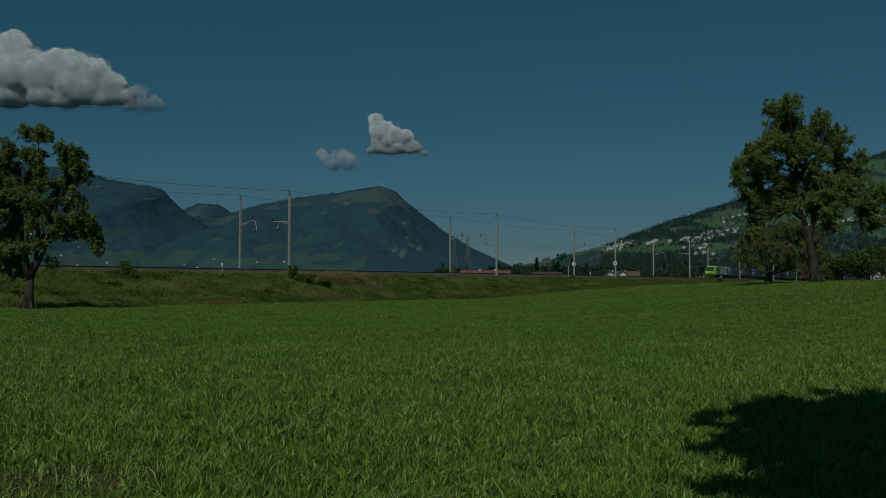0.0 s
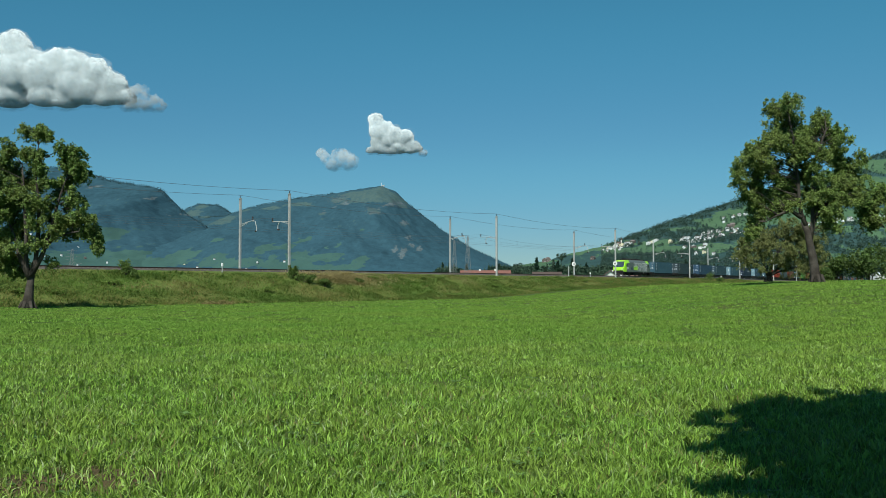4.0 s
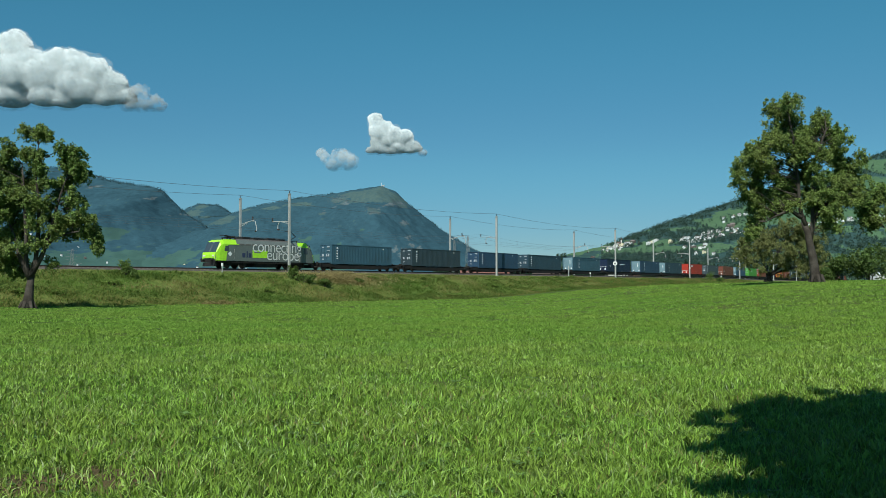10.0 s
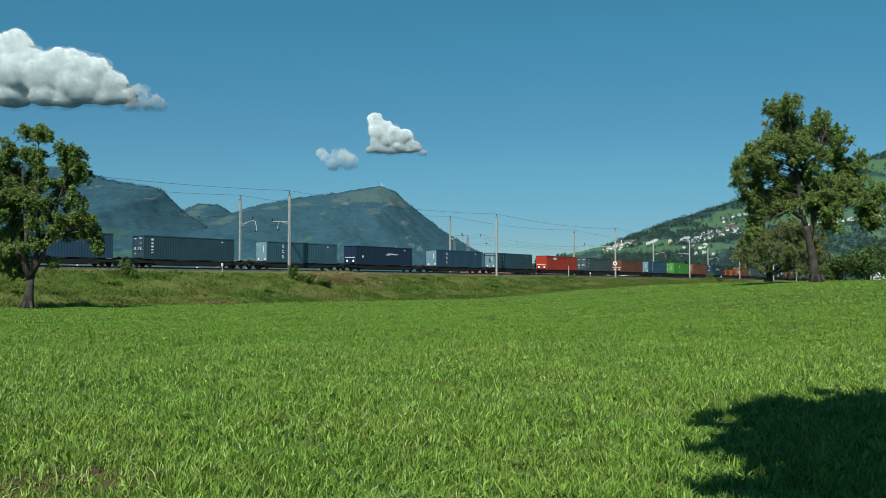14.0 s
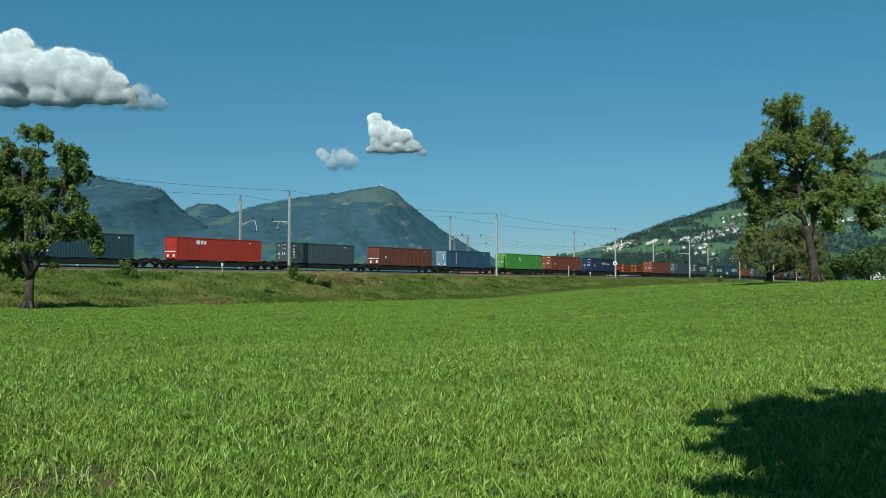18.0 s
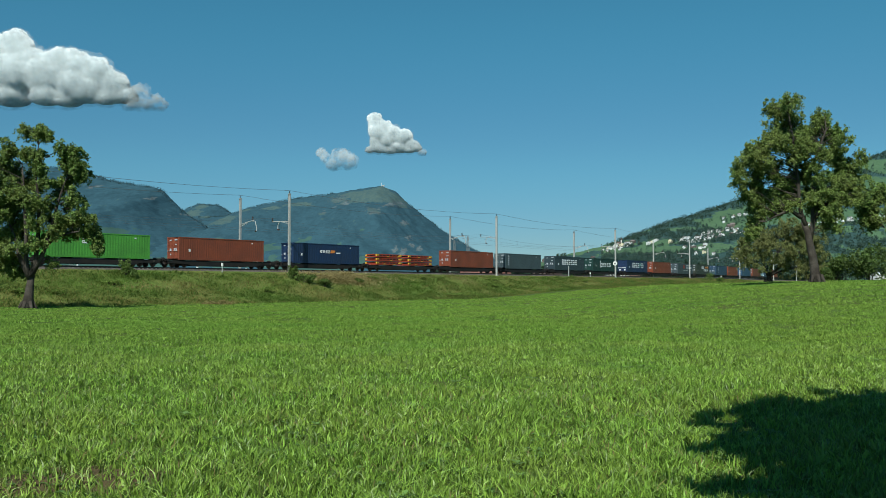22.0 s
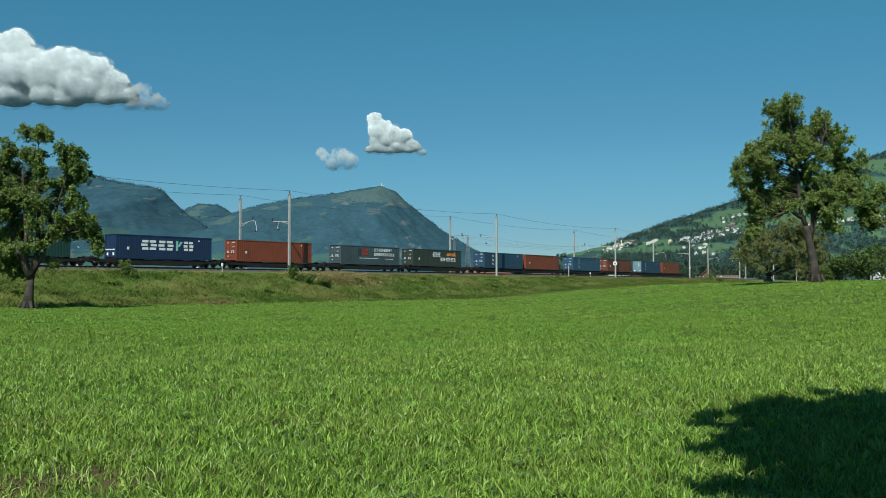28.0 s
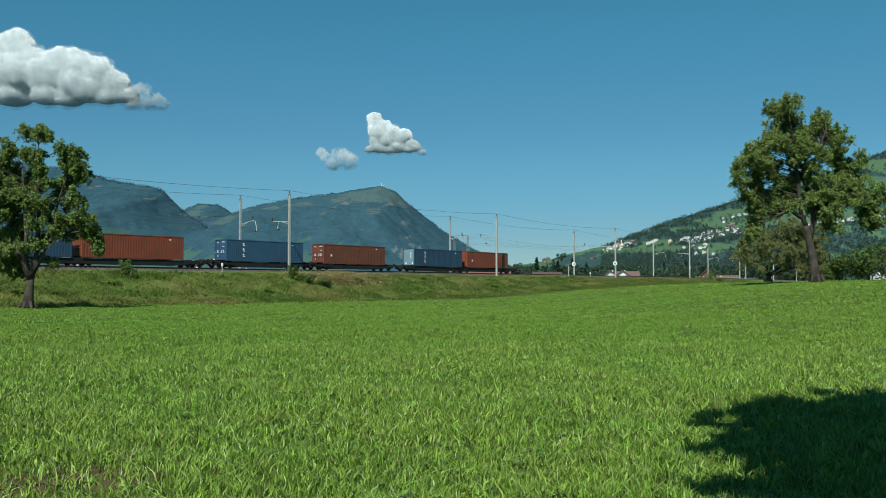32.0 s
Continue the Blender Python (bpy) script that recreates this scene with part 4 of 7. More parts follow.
class Range:
    """A mountain range: summits along a crest, slopes that run down towards the railway, gullies and spurs."""

    def __init__(self, y, depth, crest, power, gully, rough, seed, foot=0.0):
        self.y, self.depth, self.power, self.gully, self.rough, self.seed, self.foot = y, depth, power, gully, rough, seed, foot
        self.cx, self.cz = np.array([c[0] for c in crest], float), np.array([c[1] for c in crest], float)

    def height(self, x, y):
        t = np.clip((self.y - y) / self.depth, -1.0, 1.0)
        crest = np.interp(x, self.cx, self.cz)
        soft = (np.interp(x - 9, self.cx, self.cz) + np.interp(x + 9, self.cx, self.cz)) / 2
        crest = 0.5 * crest + 0.5 * soft
        f = np.where(t >= 0, np.clip(1 - t, 0, 1) ** self.power, np.clip(1 + 1.6 * t, 0, 1))
        z = self.foot + (crest - self.foot) * f
        spur = fbm(x + 0.25 * y, y * 0.35, self.gully, 5, self.seed)
        z = z + spur * 0.055 * np.maximum(crest - self.foot, 0) * np.sin(np.pi * np.clip(t, 0, 1)) ** 0.8
        z = z + self.rough * fbm(x, y, 60.0, 4, self.seed + 1) * np.clip(np.maximum(crest - self.foot, 0) / 60, 0, 1)
        return z

    def build(self, name, label, x0, x1, dx, rows, m, patches, base=lambda x, y, z: 0.0):
        xs = np.arange(x0, x1 + 1, dx)
        ts = np.concatenate([np.linspace(1.0, 0.0, rows), [-0.15, -0.4, -0.65]])
        ys = self.y - ts * self.depth
        gx, gy = np.meshgrid(xs, ys)
        z = self.height(gx.ravel(), gy.ravel())
        w, h = len(xs), len(ys)
        i = np.arange(w * h).reshape(h, w)
        f = np.stack([i[:-1, :-1].ravel(), i[:-1, 1:].ravel(), i[1:, 1:].ravel(), i[1:, :-1].ravel()], 1)
        me = fast_mesh(name, np.stack([gx.ravel(), gy.ravel(), z - 2.0], 1), f, [m], True)
        for k, v in land_cover(gx.ravel(), z, patches, base(gx.ravel(), gy.ravel(), z)).items():
            me.attributes.new(k, 'FLOAT', 'POINT').data.foreach_set("value", v.astype(np.float32))
        ob = new(name, me)
        return tagged(ob, label, "mountain", kind="structure")


# distance haze is mixed into these blued woods, meadows, alpine grass and rock
M_MOUNT = relief("hazed_mountain_side", (0.062, 0.126, 0.108), (0.034, 0.078, 0.101), (0.078, 0.124, 0.114), (0.135, 0.178, 0.19), 0.05)
# hillside greens greyed and blued: the haze sits in the colour
M_HILL = relief("hazed_hill_side", (0.086, 0.156, 0.084), (0.036, 0.072, 0.068), (0.085, 0.14, 0.08), (0.2, 0.2, 0.18), 0.06)
ON_SUMMIT = ("A -352 415 97 39", "A -299 446 65 43", "A -234 409 54 32", "A -436 439 68 25", "K -506 418 55 33", "K -459 383 18 26", "K -496 301 23 9", "K -269 289 37 15",
             "K -207 391 35 19", "K -166 258 16 12", "A -690 389 49 16", "A -800 361 42 13", "A -965 290 43 23", "A -955 367 27 11", "R -135 108 11 24", "R -161 126 6 13",
             "R -83 139 5 14", "R -130 184 5 17", "R -113 148 6 10", "M -489 161 18 10", "M -458 99 21 9", "M -375 82 60 10", "M -435 56 56 10", "M -243 77 19 12",
             "M -344 135 6 7", "M -287 200 6 6", "M -371 126 6 6", "M -337 97 28 7", "M -565 122 20 16", "M -524 122 23 6", "M -567 71 38 13", "M -516 87 10 9",
             "M -483 65 51 12", "M -416 54 33 10", "M -456 94 21 7", "M -505 132 15 6", "M -633 64 30 16", "M -268 55 33 7", "M -336 51 40 8", "M -856 75 86 21",
             "M -819 100 41 14", "M -686 77 34 20", "W -748 69 22 14", "W -893 101 18 7", "A -1011 298 44 23", "M -760 155 15 6",
             "R -434 367 14 9", "R -478 342 11 7", "R -507 323 13 5", "K -289 319 30 18", "R -227 365 15 8", "R -205 398 9 7", "R -161 272 5 12", "R -448 384 9 6", "R -250 352 9 6")
ON_CLIFFS = ("M -1110 168 28 26", "M -953 88 90 26", "M -994 64 115 16", "M -1054 70 92 22", "M -888 52 196 11", "M -1300 60 160 30", "W -1010 116 25 5", "R -1197 362 6 9",
             "R -1160 352 7 5", "R -1430 405 9 14", "R -1099 303 7 5", "R -1127 290 5 3", "R -1198 353 5 9")
ON_SADDLE = ("A -1276 371 43 17", "A -1276 419 27 15", "A -1195 343 28 11")
ON_SLOPE = ("W 571 141 64 13", "W 643 166 37 18", "W 697 166 47 30", "W 728 172 20 25", "W 623 125 33 12", "W 708 199 60 10", "W 794 223 50 13", "L 655 159 17 6",
            "L 772 176 56 14", "L 744 154 44 9", "L 536 92 27 7", "L 592 88 21 8", "L 487 81 27 7", "L 568 66 11 4", "L 512 55 22 6", "W 412 62 77 20", "W 456 50 57 13",
            "W 464 41 41 9", "W 536 46 42 12", "L 245 62 36 10", "W 259 37 59 12", "W 364 58 43 17", "W 340 82 16 10", "W 863 248 33 13", "L 808 202 31 12", "L 863 176 84 20",
            "W 709 88 69 29", "W 994 267 113 19", "W 1288 388 37 12", "L 1253 353 29 13", "W 1194 310 39 12", "L 1226 318 11 6", "L 1138 255 37 18", "W 1053 202 41 14",
            "L 1006 177 82 7", "W 824 94 67 25", "L 762 78 8 4", "L 854 102 11 6", "L 816 120 24 6")


def slope_base(x, y, z):
    """Meadows with copses of their own shape between them."""
    return 1 - step(0.15, 0.5, fbm(x, y * 0.6, 170.0, 4, 29))


SUMMIT = Range(4600, 2300, [(-2300, 120), (-1350, 335), (-1100, 352), (-985, 395), (-785, 437), (-555, 468), (-412, 494), (-312, 507), (-240, 478), (-183, 423), (-112, 363),
                            (17, 266), (160, 180), (330, 103), (460, 50), (900, 10)], 1.05, 520.0, 3.0, 11)
SADDLE = Range(4850, 1300, [(-1900, 150), (-1520, 340), (-1400, 400), (-1310, 437), (-1205, 432), (-1130, 392), (-1000, 300), (-700, 100)], 1.0, 380.0, 4.0, 13)
CLIFFS = Range(3900, 2100, [(-3600, 760), (-2600, 640), (-1905, 545), (-1660, 507), (-1515, 485), (-1420, 452), (-1320, 436), (-1236, 424), (-1192, 402), (-1172, 372), (-1102, 310), (-980, 232),
                            (-860, 135), (-760, 62), (-600, 8)], 1.15, 430.0, 3.5, 17)
SLOPE = Range(2700, 1750, [(150, 0), (205, 58), (296, 72), (363, 92), (464, 117), (531, 138), (581, 158), (665, 190), (749, 214), (850, 248), (917, 270), (1035, 305), (1203, 355), (1320, 405),
                           (1600, 500), (2200, 640), (3000, 700)], 1.25, 300.0, 2.5, 23)
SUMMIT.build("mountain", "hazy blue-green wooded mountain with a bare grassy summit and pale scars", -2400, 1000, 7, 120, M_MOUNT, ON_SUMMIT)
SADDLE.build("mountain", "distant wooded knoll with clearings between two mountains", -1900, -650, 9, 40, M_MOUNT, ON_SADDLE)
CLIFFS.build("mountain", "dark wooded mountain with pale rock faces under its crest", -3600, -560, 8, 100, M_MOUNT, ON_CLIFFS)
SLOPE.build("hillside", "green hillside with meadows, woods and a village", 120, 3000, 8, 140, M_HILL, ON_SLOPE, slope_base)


# ---------------------------------------------------------------- trees and shrubs
# crown shade is put into the base colour, sunlit patches into the second
M_BARK = material("bark", (0.040, 0.034, 0.028), 0.95, second=(0.135, 0.12, 0.10), scale=1.3, amount=0.5, fine=18.0, bump=0.8, bump_scale=12.0, spec=0.1)


def leaves(name, c, second, scale=0.35, trans=0.32, spread=0.35):
    return material(name, c, 0.6, second=second, scale=scale, amount=0.8, fine=3.0, per_island=spread, spec=0.25, translucent=trans)


L_PEAR = leaves("pear_leaves", (0.135, 0.208, 0.046), (0.18, 0.22, 0.056), trans=0.3, spread=0.5)
L_PEAR_DARK = leaves("pear_leaves_dark", (0.125, 0.202, 0.044), (0.172, 0.212, 0.053), trans=0.3, spread=0.5)
L_WILLOW = leaves("brownish_leaves", (0.155, 0.185, 0.055), (0.185, 0.185, 0.066), trans=0.35, spread=0.4)
L_SHRUB = leaves("shrub_leaves", (0.10, 0.17, 0.036), (0.14, 0.18, 0.045))
L_HEDGE = leaves("hedge_leaves", (0.078, 0.13, 0.03), (0.11, 0.145, 0.038))
L_WEED = leaves("weed_clump_leaves", (0.13, 0.215, 0.035), (0.16, 0.21, 0.045))
L_FAR = leaves("far_tree_leaves", (0.044, 0.080, 0.050), (0.060, 0.098, 0.054), 0.12, 0.2, 0.3)
L_SPRUCE = leaves("spruce_needles", (0.016, 0.040, 0.022), (0.026, 0.055, 0.028), 0.12, 0.05)


def leaf_cloud(centers, radii, counts, size, rng, droop=0.0, shell=0.55):
    """Small bent leaves scattered through rounded clumps, denser towards their skin, some hanging below."""
    vs = []
    for c, r, n in zip(centers, radii, counts):
        d = rng.normal(size=(n, 3))
        d /= np.linalg.norm(d, axis=1)[:, None]
        rad = rng.uniform(0, 1, n) ** (1 / 3.0)
        rad = np.where(rng.uniform(0, 1, n) < shell, 0.72 + 0.33 * rng.uniform(0, 1, n), rad)
        lump = 1 + 0.28 * np.sin(d[:, 0] * 5 + c[0]) * np.sin(d[:, 2] * 6 + c[2]) + 0.18 * np.sin(d[:, 1] * 9 + c[1])
        p = np.asarray(c) + d * (rad * lump)[:, None] * np.asarray(r)
        if droop:
            k = rng.uniform(0, 1, n) < 0.3
            p[:, 2] -= np.where(k & (d[:, 2] < 0.3), droop * rng.uniform(0, 1, n) ** 1.5, 0)
        vs.append(p)
    p = np.concatenate(vs)
    n = len(p)
    a = rng.normal(size=(n, 3))
    a[:, 2] -= 0.5
    a /= np.linalg.norm(a, axis=1)[:, None]
    b = np.cross(a, rng.normal(size=(n, 3)))
    b /= np.linalg.norm(b, axis=1)[:, None]
    nn = np.cross(a, b)
    s = (size * rng.uniform(0.6, 1.35, n))[:, None]
    v = np.stack([p - a * s * 0.5, p + b * s * 0.34 + nn * s * 0.08, p + a * s * 0.5, p - b * s * 0.34 + nn * s * 0.08], 1).reshape(-1, 3)
    return v, np.arange(4 * n).reshape(n, 4)


def twig_leaves(clumps, n_leaves, size, rng, droop):
    """Leaves along many thin twigs that leave each clump, arch over and hang."""
    total = sum(c[3] ** 2 for c in clumps)
    out, lines = [], []
    for c in clumps:
        n = max(40, int(n_leaves * c[3] ** 2 / total))
        k = max(8, n // 34)
        d = rng.normal(size=(k, 3))
        d[:, 2] = d[:, 2] * 0.75 + 0.25
        d /= np.linalg.norm(d, axis=1)[:, None]
        st = np.asarray(c[:3]) + np.clip(rng.normal(size=(k, 3)), -1.5, 1.5) * c[3] * 0.3
        ln = c[3] * rng.uniform(0.45, 1.05, k)
        sag = droop * rng.uniform(0.3, 1.4, k) * c[3] * 0.55
        j = rng.randint(0, k, n)
        u = rng.uniform(0.08, 1.0, n) ** 0.8
        p = st[j] + d[j] * (ln[j] * (u - 0.22 * u * u))[:, None]
        p[:, 2] -= sag[j] * u ** 2.2
        p += rng.normal(size=(n, 3)) * (0.05 + 0.035 * c[3])
        out.append(p)
        for q in range(0, k, 3):
            lines.append([tuple(st[q] + d[q] * ln[q] * (w - 0.22 * w * w) - np.array([0, 0, sag[q] * w ** 2.2])) for w in (0.0, 0.5, 1.0)])
    p = np.concatenate(out)
    n = len(p)
    a = rng.normal(size=(n, 3)) * (1, 1, 0.7)
    a[:, 2] -= 0.55
    a /= np.linalg.norm(a, axis=1)[:, None]
    b = np.cross(a, np.array(TO_SUN) + (0, 0, 0.2) + 0.65 * rng.normal(size=(n, 3)))          # leaves turn to the light
    b /= np.linalg.norm(b, axis=1)[:, None]
    nn = np.cross(a, b)
    s = (size * rng.uniform(0.6, 1.35, n))[:, None]
    v = np.stack([p - a * s * 0.5, p + b * s * 0.36 + nn * s * 0.08, p + a * s * 0.5, p - b * s * 0.36 + nn * s * 0.08], 1).reshape(-1, 3)
    return v, np.arange(4 * n).reshape(n, 4), lines


def limb_path(a, b, rng, sag=0.0, k=6):
    a, b = np.array(a, float), np.array(b, float)
    out = []
    side = rng.normal(size=3) * np.linalg.norm(b - a) * 0.07
    for i in range(k + 1):
        u = i / k
        p = a + (b - a) * u + side * math.sin(math.pi * u) * math.sin(2.2 * u + 1)
        p[2] += sag * math.sin(math.pi * u)
        out.append(tuple(p))
    return out


def build_tree(name, label, base, trunk, radius, clumps, leaf, leaf_m, n_leaves, seed, droop=0.6, category="tree", twigs=3, group="", fork=None):
    """A tapered trunk, limbs to every clump of the crown, twigs, and the leaves."""
    rng = np.random.RandomState(seed)
    t = thing(name, label, category, group)
    t.matrix_basis = pose(*base)
    wood = Build()
    k = len(trunk)
    wood.tube(trunk, [radius * (1.35 if i == 0 else 1.0) * (1 - 0.72 * i / (k - 1)) for i in range(k)], M_BARK, 10)
    for i in range(5):
        w = i * 1.26 + 0.4
        wood.tube([(trunk[0][0] + math.cos(w) * radius * 1.7, trunk[0][1] + math.sin(w) * radius * 1.7, -0.15), (trunk[0][0] + math.cos(w) * radius * 0.8, trunk[0][1] + math.sin(w) * radius * 0.8, 0.55)], [radius * 0.15, radius * 0.42], M_BARK, 6)
    part("trunk", wood, t, smooth=True)
    tr = np.array(trunk)
    if fork:
        part("limb", Build().tube(fork, [radius * (0.6 - 0.5 * i / (len(fork) - 1)) for i in range(len(fork))], M_BARK, 8), t, smooth=True)
        stems = np.array([[np.interp(u, range(len(p)), [q[j] for q in p]) for j in range(3)] for p in (trunk, fork) for u in np.linspace(0.5, len(p) - 1, 40)])
        stems = stems[stems[:, 2] > trunk[3][2]]
    for c in clumps:
        lb = Build()
        z = min(max(c[2] - 0.55 * math.hypot(c[0] - trunk[-1][0], c[1] - trunk[-1][1]) - 1.2, trunk[1][2] * 0.9), trunk[-1][2])
        j = [np.interp(z, tr[:, 2], tr[:, q]) for q in (0, 1)]
        if fork:
            gap = np.array(c[:3]) - stems
            far = np.linalg.norm(gap, axis=1)
            q = stems[np.argmin(far + 0.8 * np.abs(gap[:, 2] - 0.6 * np.hypot(gap[:, 0], gap[:, 1])))]
            j, z = (q[0], q[1]), q[2]
        r0 = radius * (0.15 if fork else 0.26) * (1 - 0.5 * z / trunk[-1][2]) * (0.7 + 0.3 * c[3] / 2)
        p = limb_path((j[0], j[1], z), c[:3], rng, 0.4)
        lb.tube(p, [r0 * (1 - 0.8 * i / 6) for i in range(7)], M_BARK, 6, cap=False)
        for _ in range(twigs):
            e = np.array(c[:3]) + rng.normal(size=3) * c[3] * 0.55
            lb.tube(limb_path(p[rng.randint(3, 6)], e, rng, 0.1, 4), [r0 * 0.3 * (1 - 0.8 * i / 4) for i in range(5)], M_BARK, 4, cap=False)
        part("limb", lb, t, smooth=True)
    v, f, lines = twig_leaves(clumps, n_leaves, leaf, rng, droop)
    tw = Build()
    for q in lines:
        tw.tube(q, [0.03, 0.018, 0.008], M_BARK, 3, cap=False)
    tagged(part("twig", tw, t, "thin bare twigs inside the crown"), kind="stuff")
    part("crown", fast_mesh("crown", v, f, [leaf_m]), t, "crown of small green leaves with gaps")
    return t


def lobed_tree(name, label, base, stems, radius, lobes, leaf, leaf_m, n_leaves, seed, droop, clump=0.55, group="trees by the field"):
    """A tree with one trunk, forking stems, a limb into each lobe of its crown and small sprays of leaves all through the lobe.
    stems: lines of points, the trunk first. lobes: across, up, half width, half height in metres from the foot."""
    rng = np.random.RandomState(seed)
    t = thing(name, label, "tree", group)
    t.matrix_basis = pose(*base)
    trunk = Build()
    first = stems[0]
    k = len(first)
    trunk.tube(first, [radius * (1.4 if i == 0 else 1.0) * (1 - 0.45 * i / (k - 1)) for i in range(k)], M_BARK, 12)
    for i in range(6):
        w = i * 1.05 + 0.4
        trunk.tube([(math.cos(w) * radius * 1.9 + first[0][0], math.sin(w) * radius * 1.9, -0.2), (math.cos(w) * radius * 0.8 + first[0][0], math.sin(w) * radius * 0.8, 0.7)], [radius * 0.16, radius * 0.4], M_BARK, 6)
    part("trunk", trunk, t, smooth=True)
    at = []
    for p in stems[1:]:
        r = [radius * (0.50 - 0.42 * i / (len(p) - 1)) for i in range(len(p))]
        part("stem", Build().tube(p, r, M_BARK, 8), t, smooth=True)
        at += [[np.interp(u, range(len(p)), [q[c] for q in p]) for c in range(3)] for u in np.linspace(0.3, len(p) - 1, 30)]
    at = np.array(at)
    clumps = []
    lobes = list(lobes)
    for i, p in enumerate(list(lobes)):          # sprays between neighbouring lobes
        near = sorted(lobes[:i], key=lambda q: math.hypot(p[0] - q[0], p[1] - q[1]))[:2]
        lobes += [((p[0] + q[0]) / 2, (p[1] + q[1]) / 2, 0.62 * (p[2] + q[2]) / 2, 0.62 * (p[3] + q[3]) / 2) for q in near if math.hypot(p[0] - q[0], p[1] - q[1]) < 1.1 * (p[2] + q[2]) and rng.uniform() < 0.8]
    for x, z, rx, rz in lobes:
        c = np.array([x, (1 if len(clumps) % 2 else -1) * rng.uniform(0.35, 1.0) * 0.75 * (rx + 1.0), z])
        gap = c - at
        q = at[np.argmin(np.linalg.norm(gap, axis=1) + 0.7 * np.abs(gap[:, 2] - 0.4 * np.hypot(gap[:, 0], gap[:, 1])))]
        lb = Build()
        r0 = radius * 0.11 * (0.6 + 0.4 * rx)
        path = limb_path(q, tuple(c), rng, 0.25)
        lb.tube(path, [r0 * (1 - 0.8 * i / 6) for i in range(7)], M_BARK, 6, cap=False)
        n = max(6, int(3.6 * rx * rz / clump ** 2))
        for _ in range(n):
            d = rng.normal(size=3)
            d *= rng.uniform(0.35, 1.0) ** 0.6 / np.linalg.norm(d)
            e = c + d * (rx * 0.92, 1.1 * (rx + rz) / 2, rz * 0.94)
            size = clump * rng.uniform(0.65, 1.35)
            clumps.append((e[0], e[1], e[2], size))
            lb.tube(limb_path(path[rng.randint(3, 7)], tuple(e), rng, 0.05, 3), [r0 * 0.28, r0 * 0.2, r0 * 0.13, r0 * 0.06], M_BARK, 4, cap=False)
        part("limb", lb, t, smooth=True)
    v, f, lines = twig_leaves(clumps, n_leaves, leaf, rng, droop)
    tw = Build()
    for q in lines[::2]:
        tw.tube(q, [0.022, 0.014, 0.006], M_BARK, 3, cap=False)
    tagged(part("twig", tw, t, "thin bare twigs inside the crown"), kind="stuff")
    part("crown", fast_mesh("crown", v, f, [leaf_m]), t, "crown of small green leaves with gaps")
    return t


def from_foot(scale, cx, cy, text):
    """Lobes or stems sketched at a scale (marks for a metre) from the tree's foot."""
    rows = [[float(q) for q in r.split()] for r in text.split(",")]
    return [((r[0] - cx) / scale, (cy - r[1]) / scale, *[q / scale for q in r[2:]]) for r in rows]


def stem_line(scale, cx, cy, text, seed):
    rng = np.random.RandomState(seed)
    return [(x, 0.12 * i * rng.uniform(-1, 1), z) for i, (x, z) in enumerate(from_foot(scale, cx, cy, text))]


RT = (28.8, 70.0)
lobed_tree("pear_tree", "tall old pear tree with drooping leafy limbs at the field's edge", (RT[0], RT[1], height_at(*RT) - 0.1),
           [stem_line(62.2, 455, 940, t, i) for i, t in enumerate(("455 940, 447 880, 438 810, 425 750, 412 690, 398 640", "405 660, 385 600, 370 520, 368 430, 350 340, 340 240, 320 120",
                                                                   "425 740, 437 650, 440 590, 445 500, 430 420, 460 320, 500 200, 510 130", "385 620, 330 585, 270 610, 215 640", "438 640, 500 560, 560 520, 620 470"))], 0.38,
           from_foot(62.2, 455, 940, "310 78 62 42, 252 85 20 26, 352 66 26 26, 330 135 80 55, 285 190 75 58, 385 165 52 50, 245 245 55 42, 330 260 95 55, 420 235 55 55, "
                     "150 300 60 38, 105 345 50 46, 85 415 36 45, 105 480 32 42, 185 365 55 45, 175 440 40 42, 150 535 34 38, 220 500 55 52, 250 560 48 45, 200 600 48 46, 168 655 34 42, 150 695 20 28, "
                     "255 385 45 36, 300 495 45 45, 335 555 40 32, 320 325 55 36, 510 115 42 40, 480 175 52 46, 550 185 48 52, 590 240 38 50, 448 215 46 46, 560 265 46 40, "
                     "440 325 66 50, 440 415 62 55, 480 480 66 52, 440 540 56 42, 520 540 58 48, 560 465 66 56, 605 385 52 56, 650 410 38 55, 640 470 42 42, 615 530 46 38, 490 590 46 34, "
                     "540 620 38 44, 535 680 20 30, 650 345 22 40, 395 290 50 40, 290 430 30 30, 215 300 45 40, 560 335 26 26, 372 480 42 52, 345 440 34 30, 402 400 34 40, 300 570 34 34, 360 340 40 36, 480 260 30 30, 590 320 34 34"),
           0.14, L_PEAR, 150000, 3, 1.1, 0.5)
LT = (-35.17, 77.0)
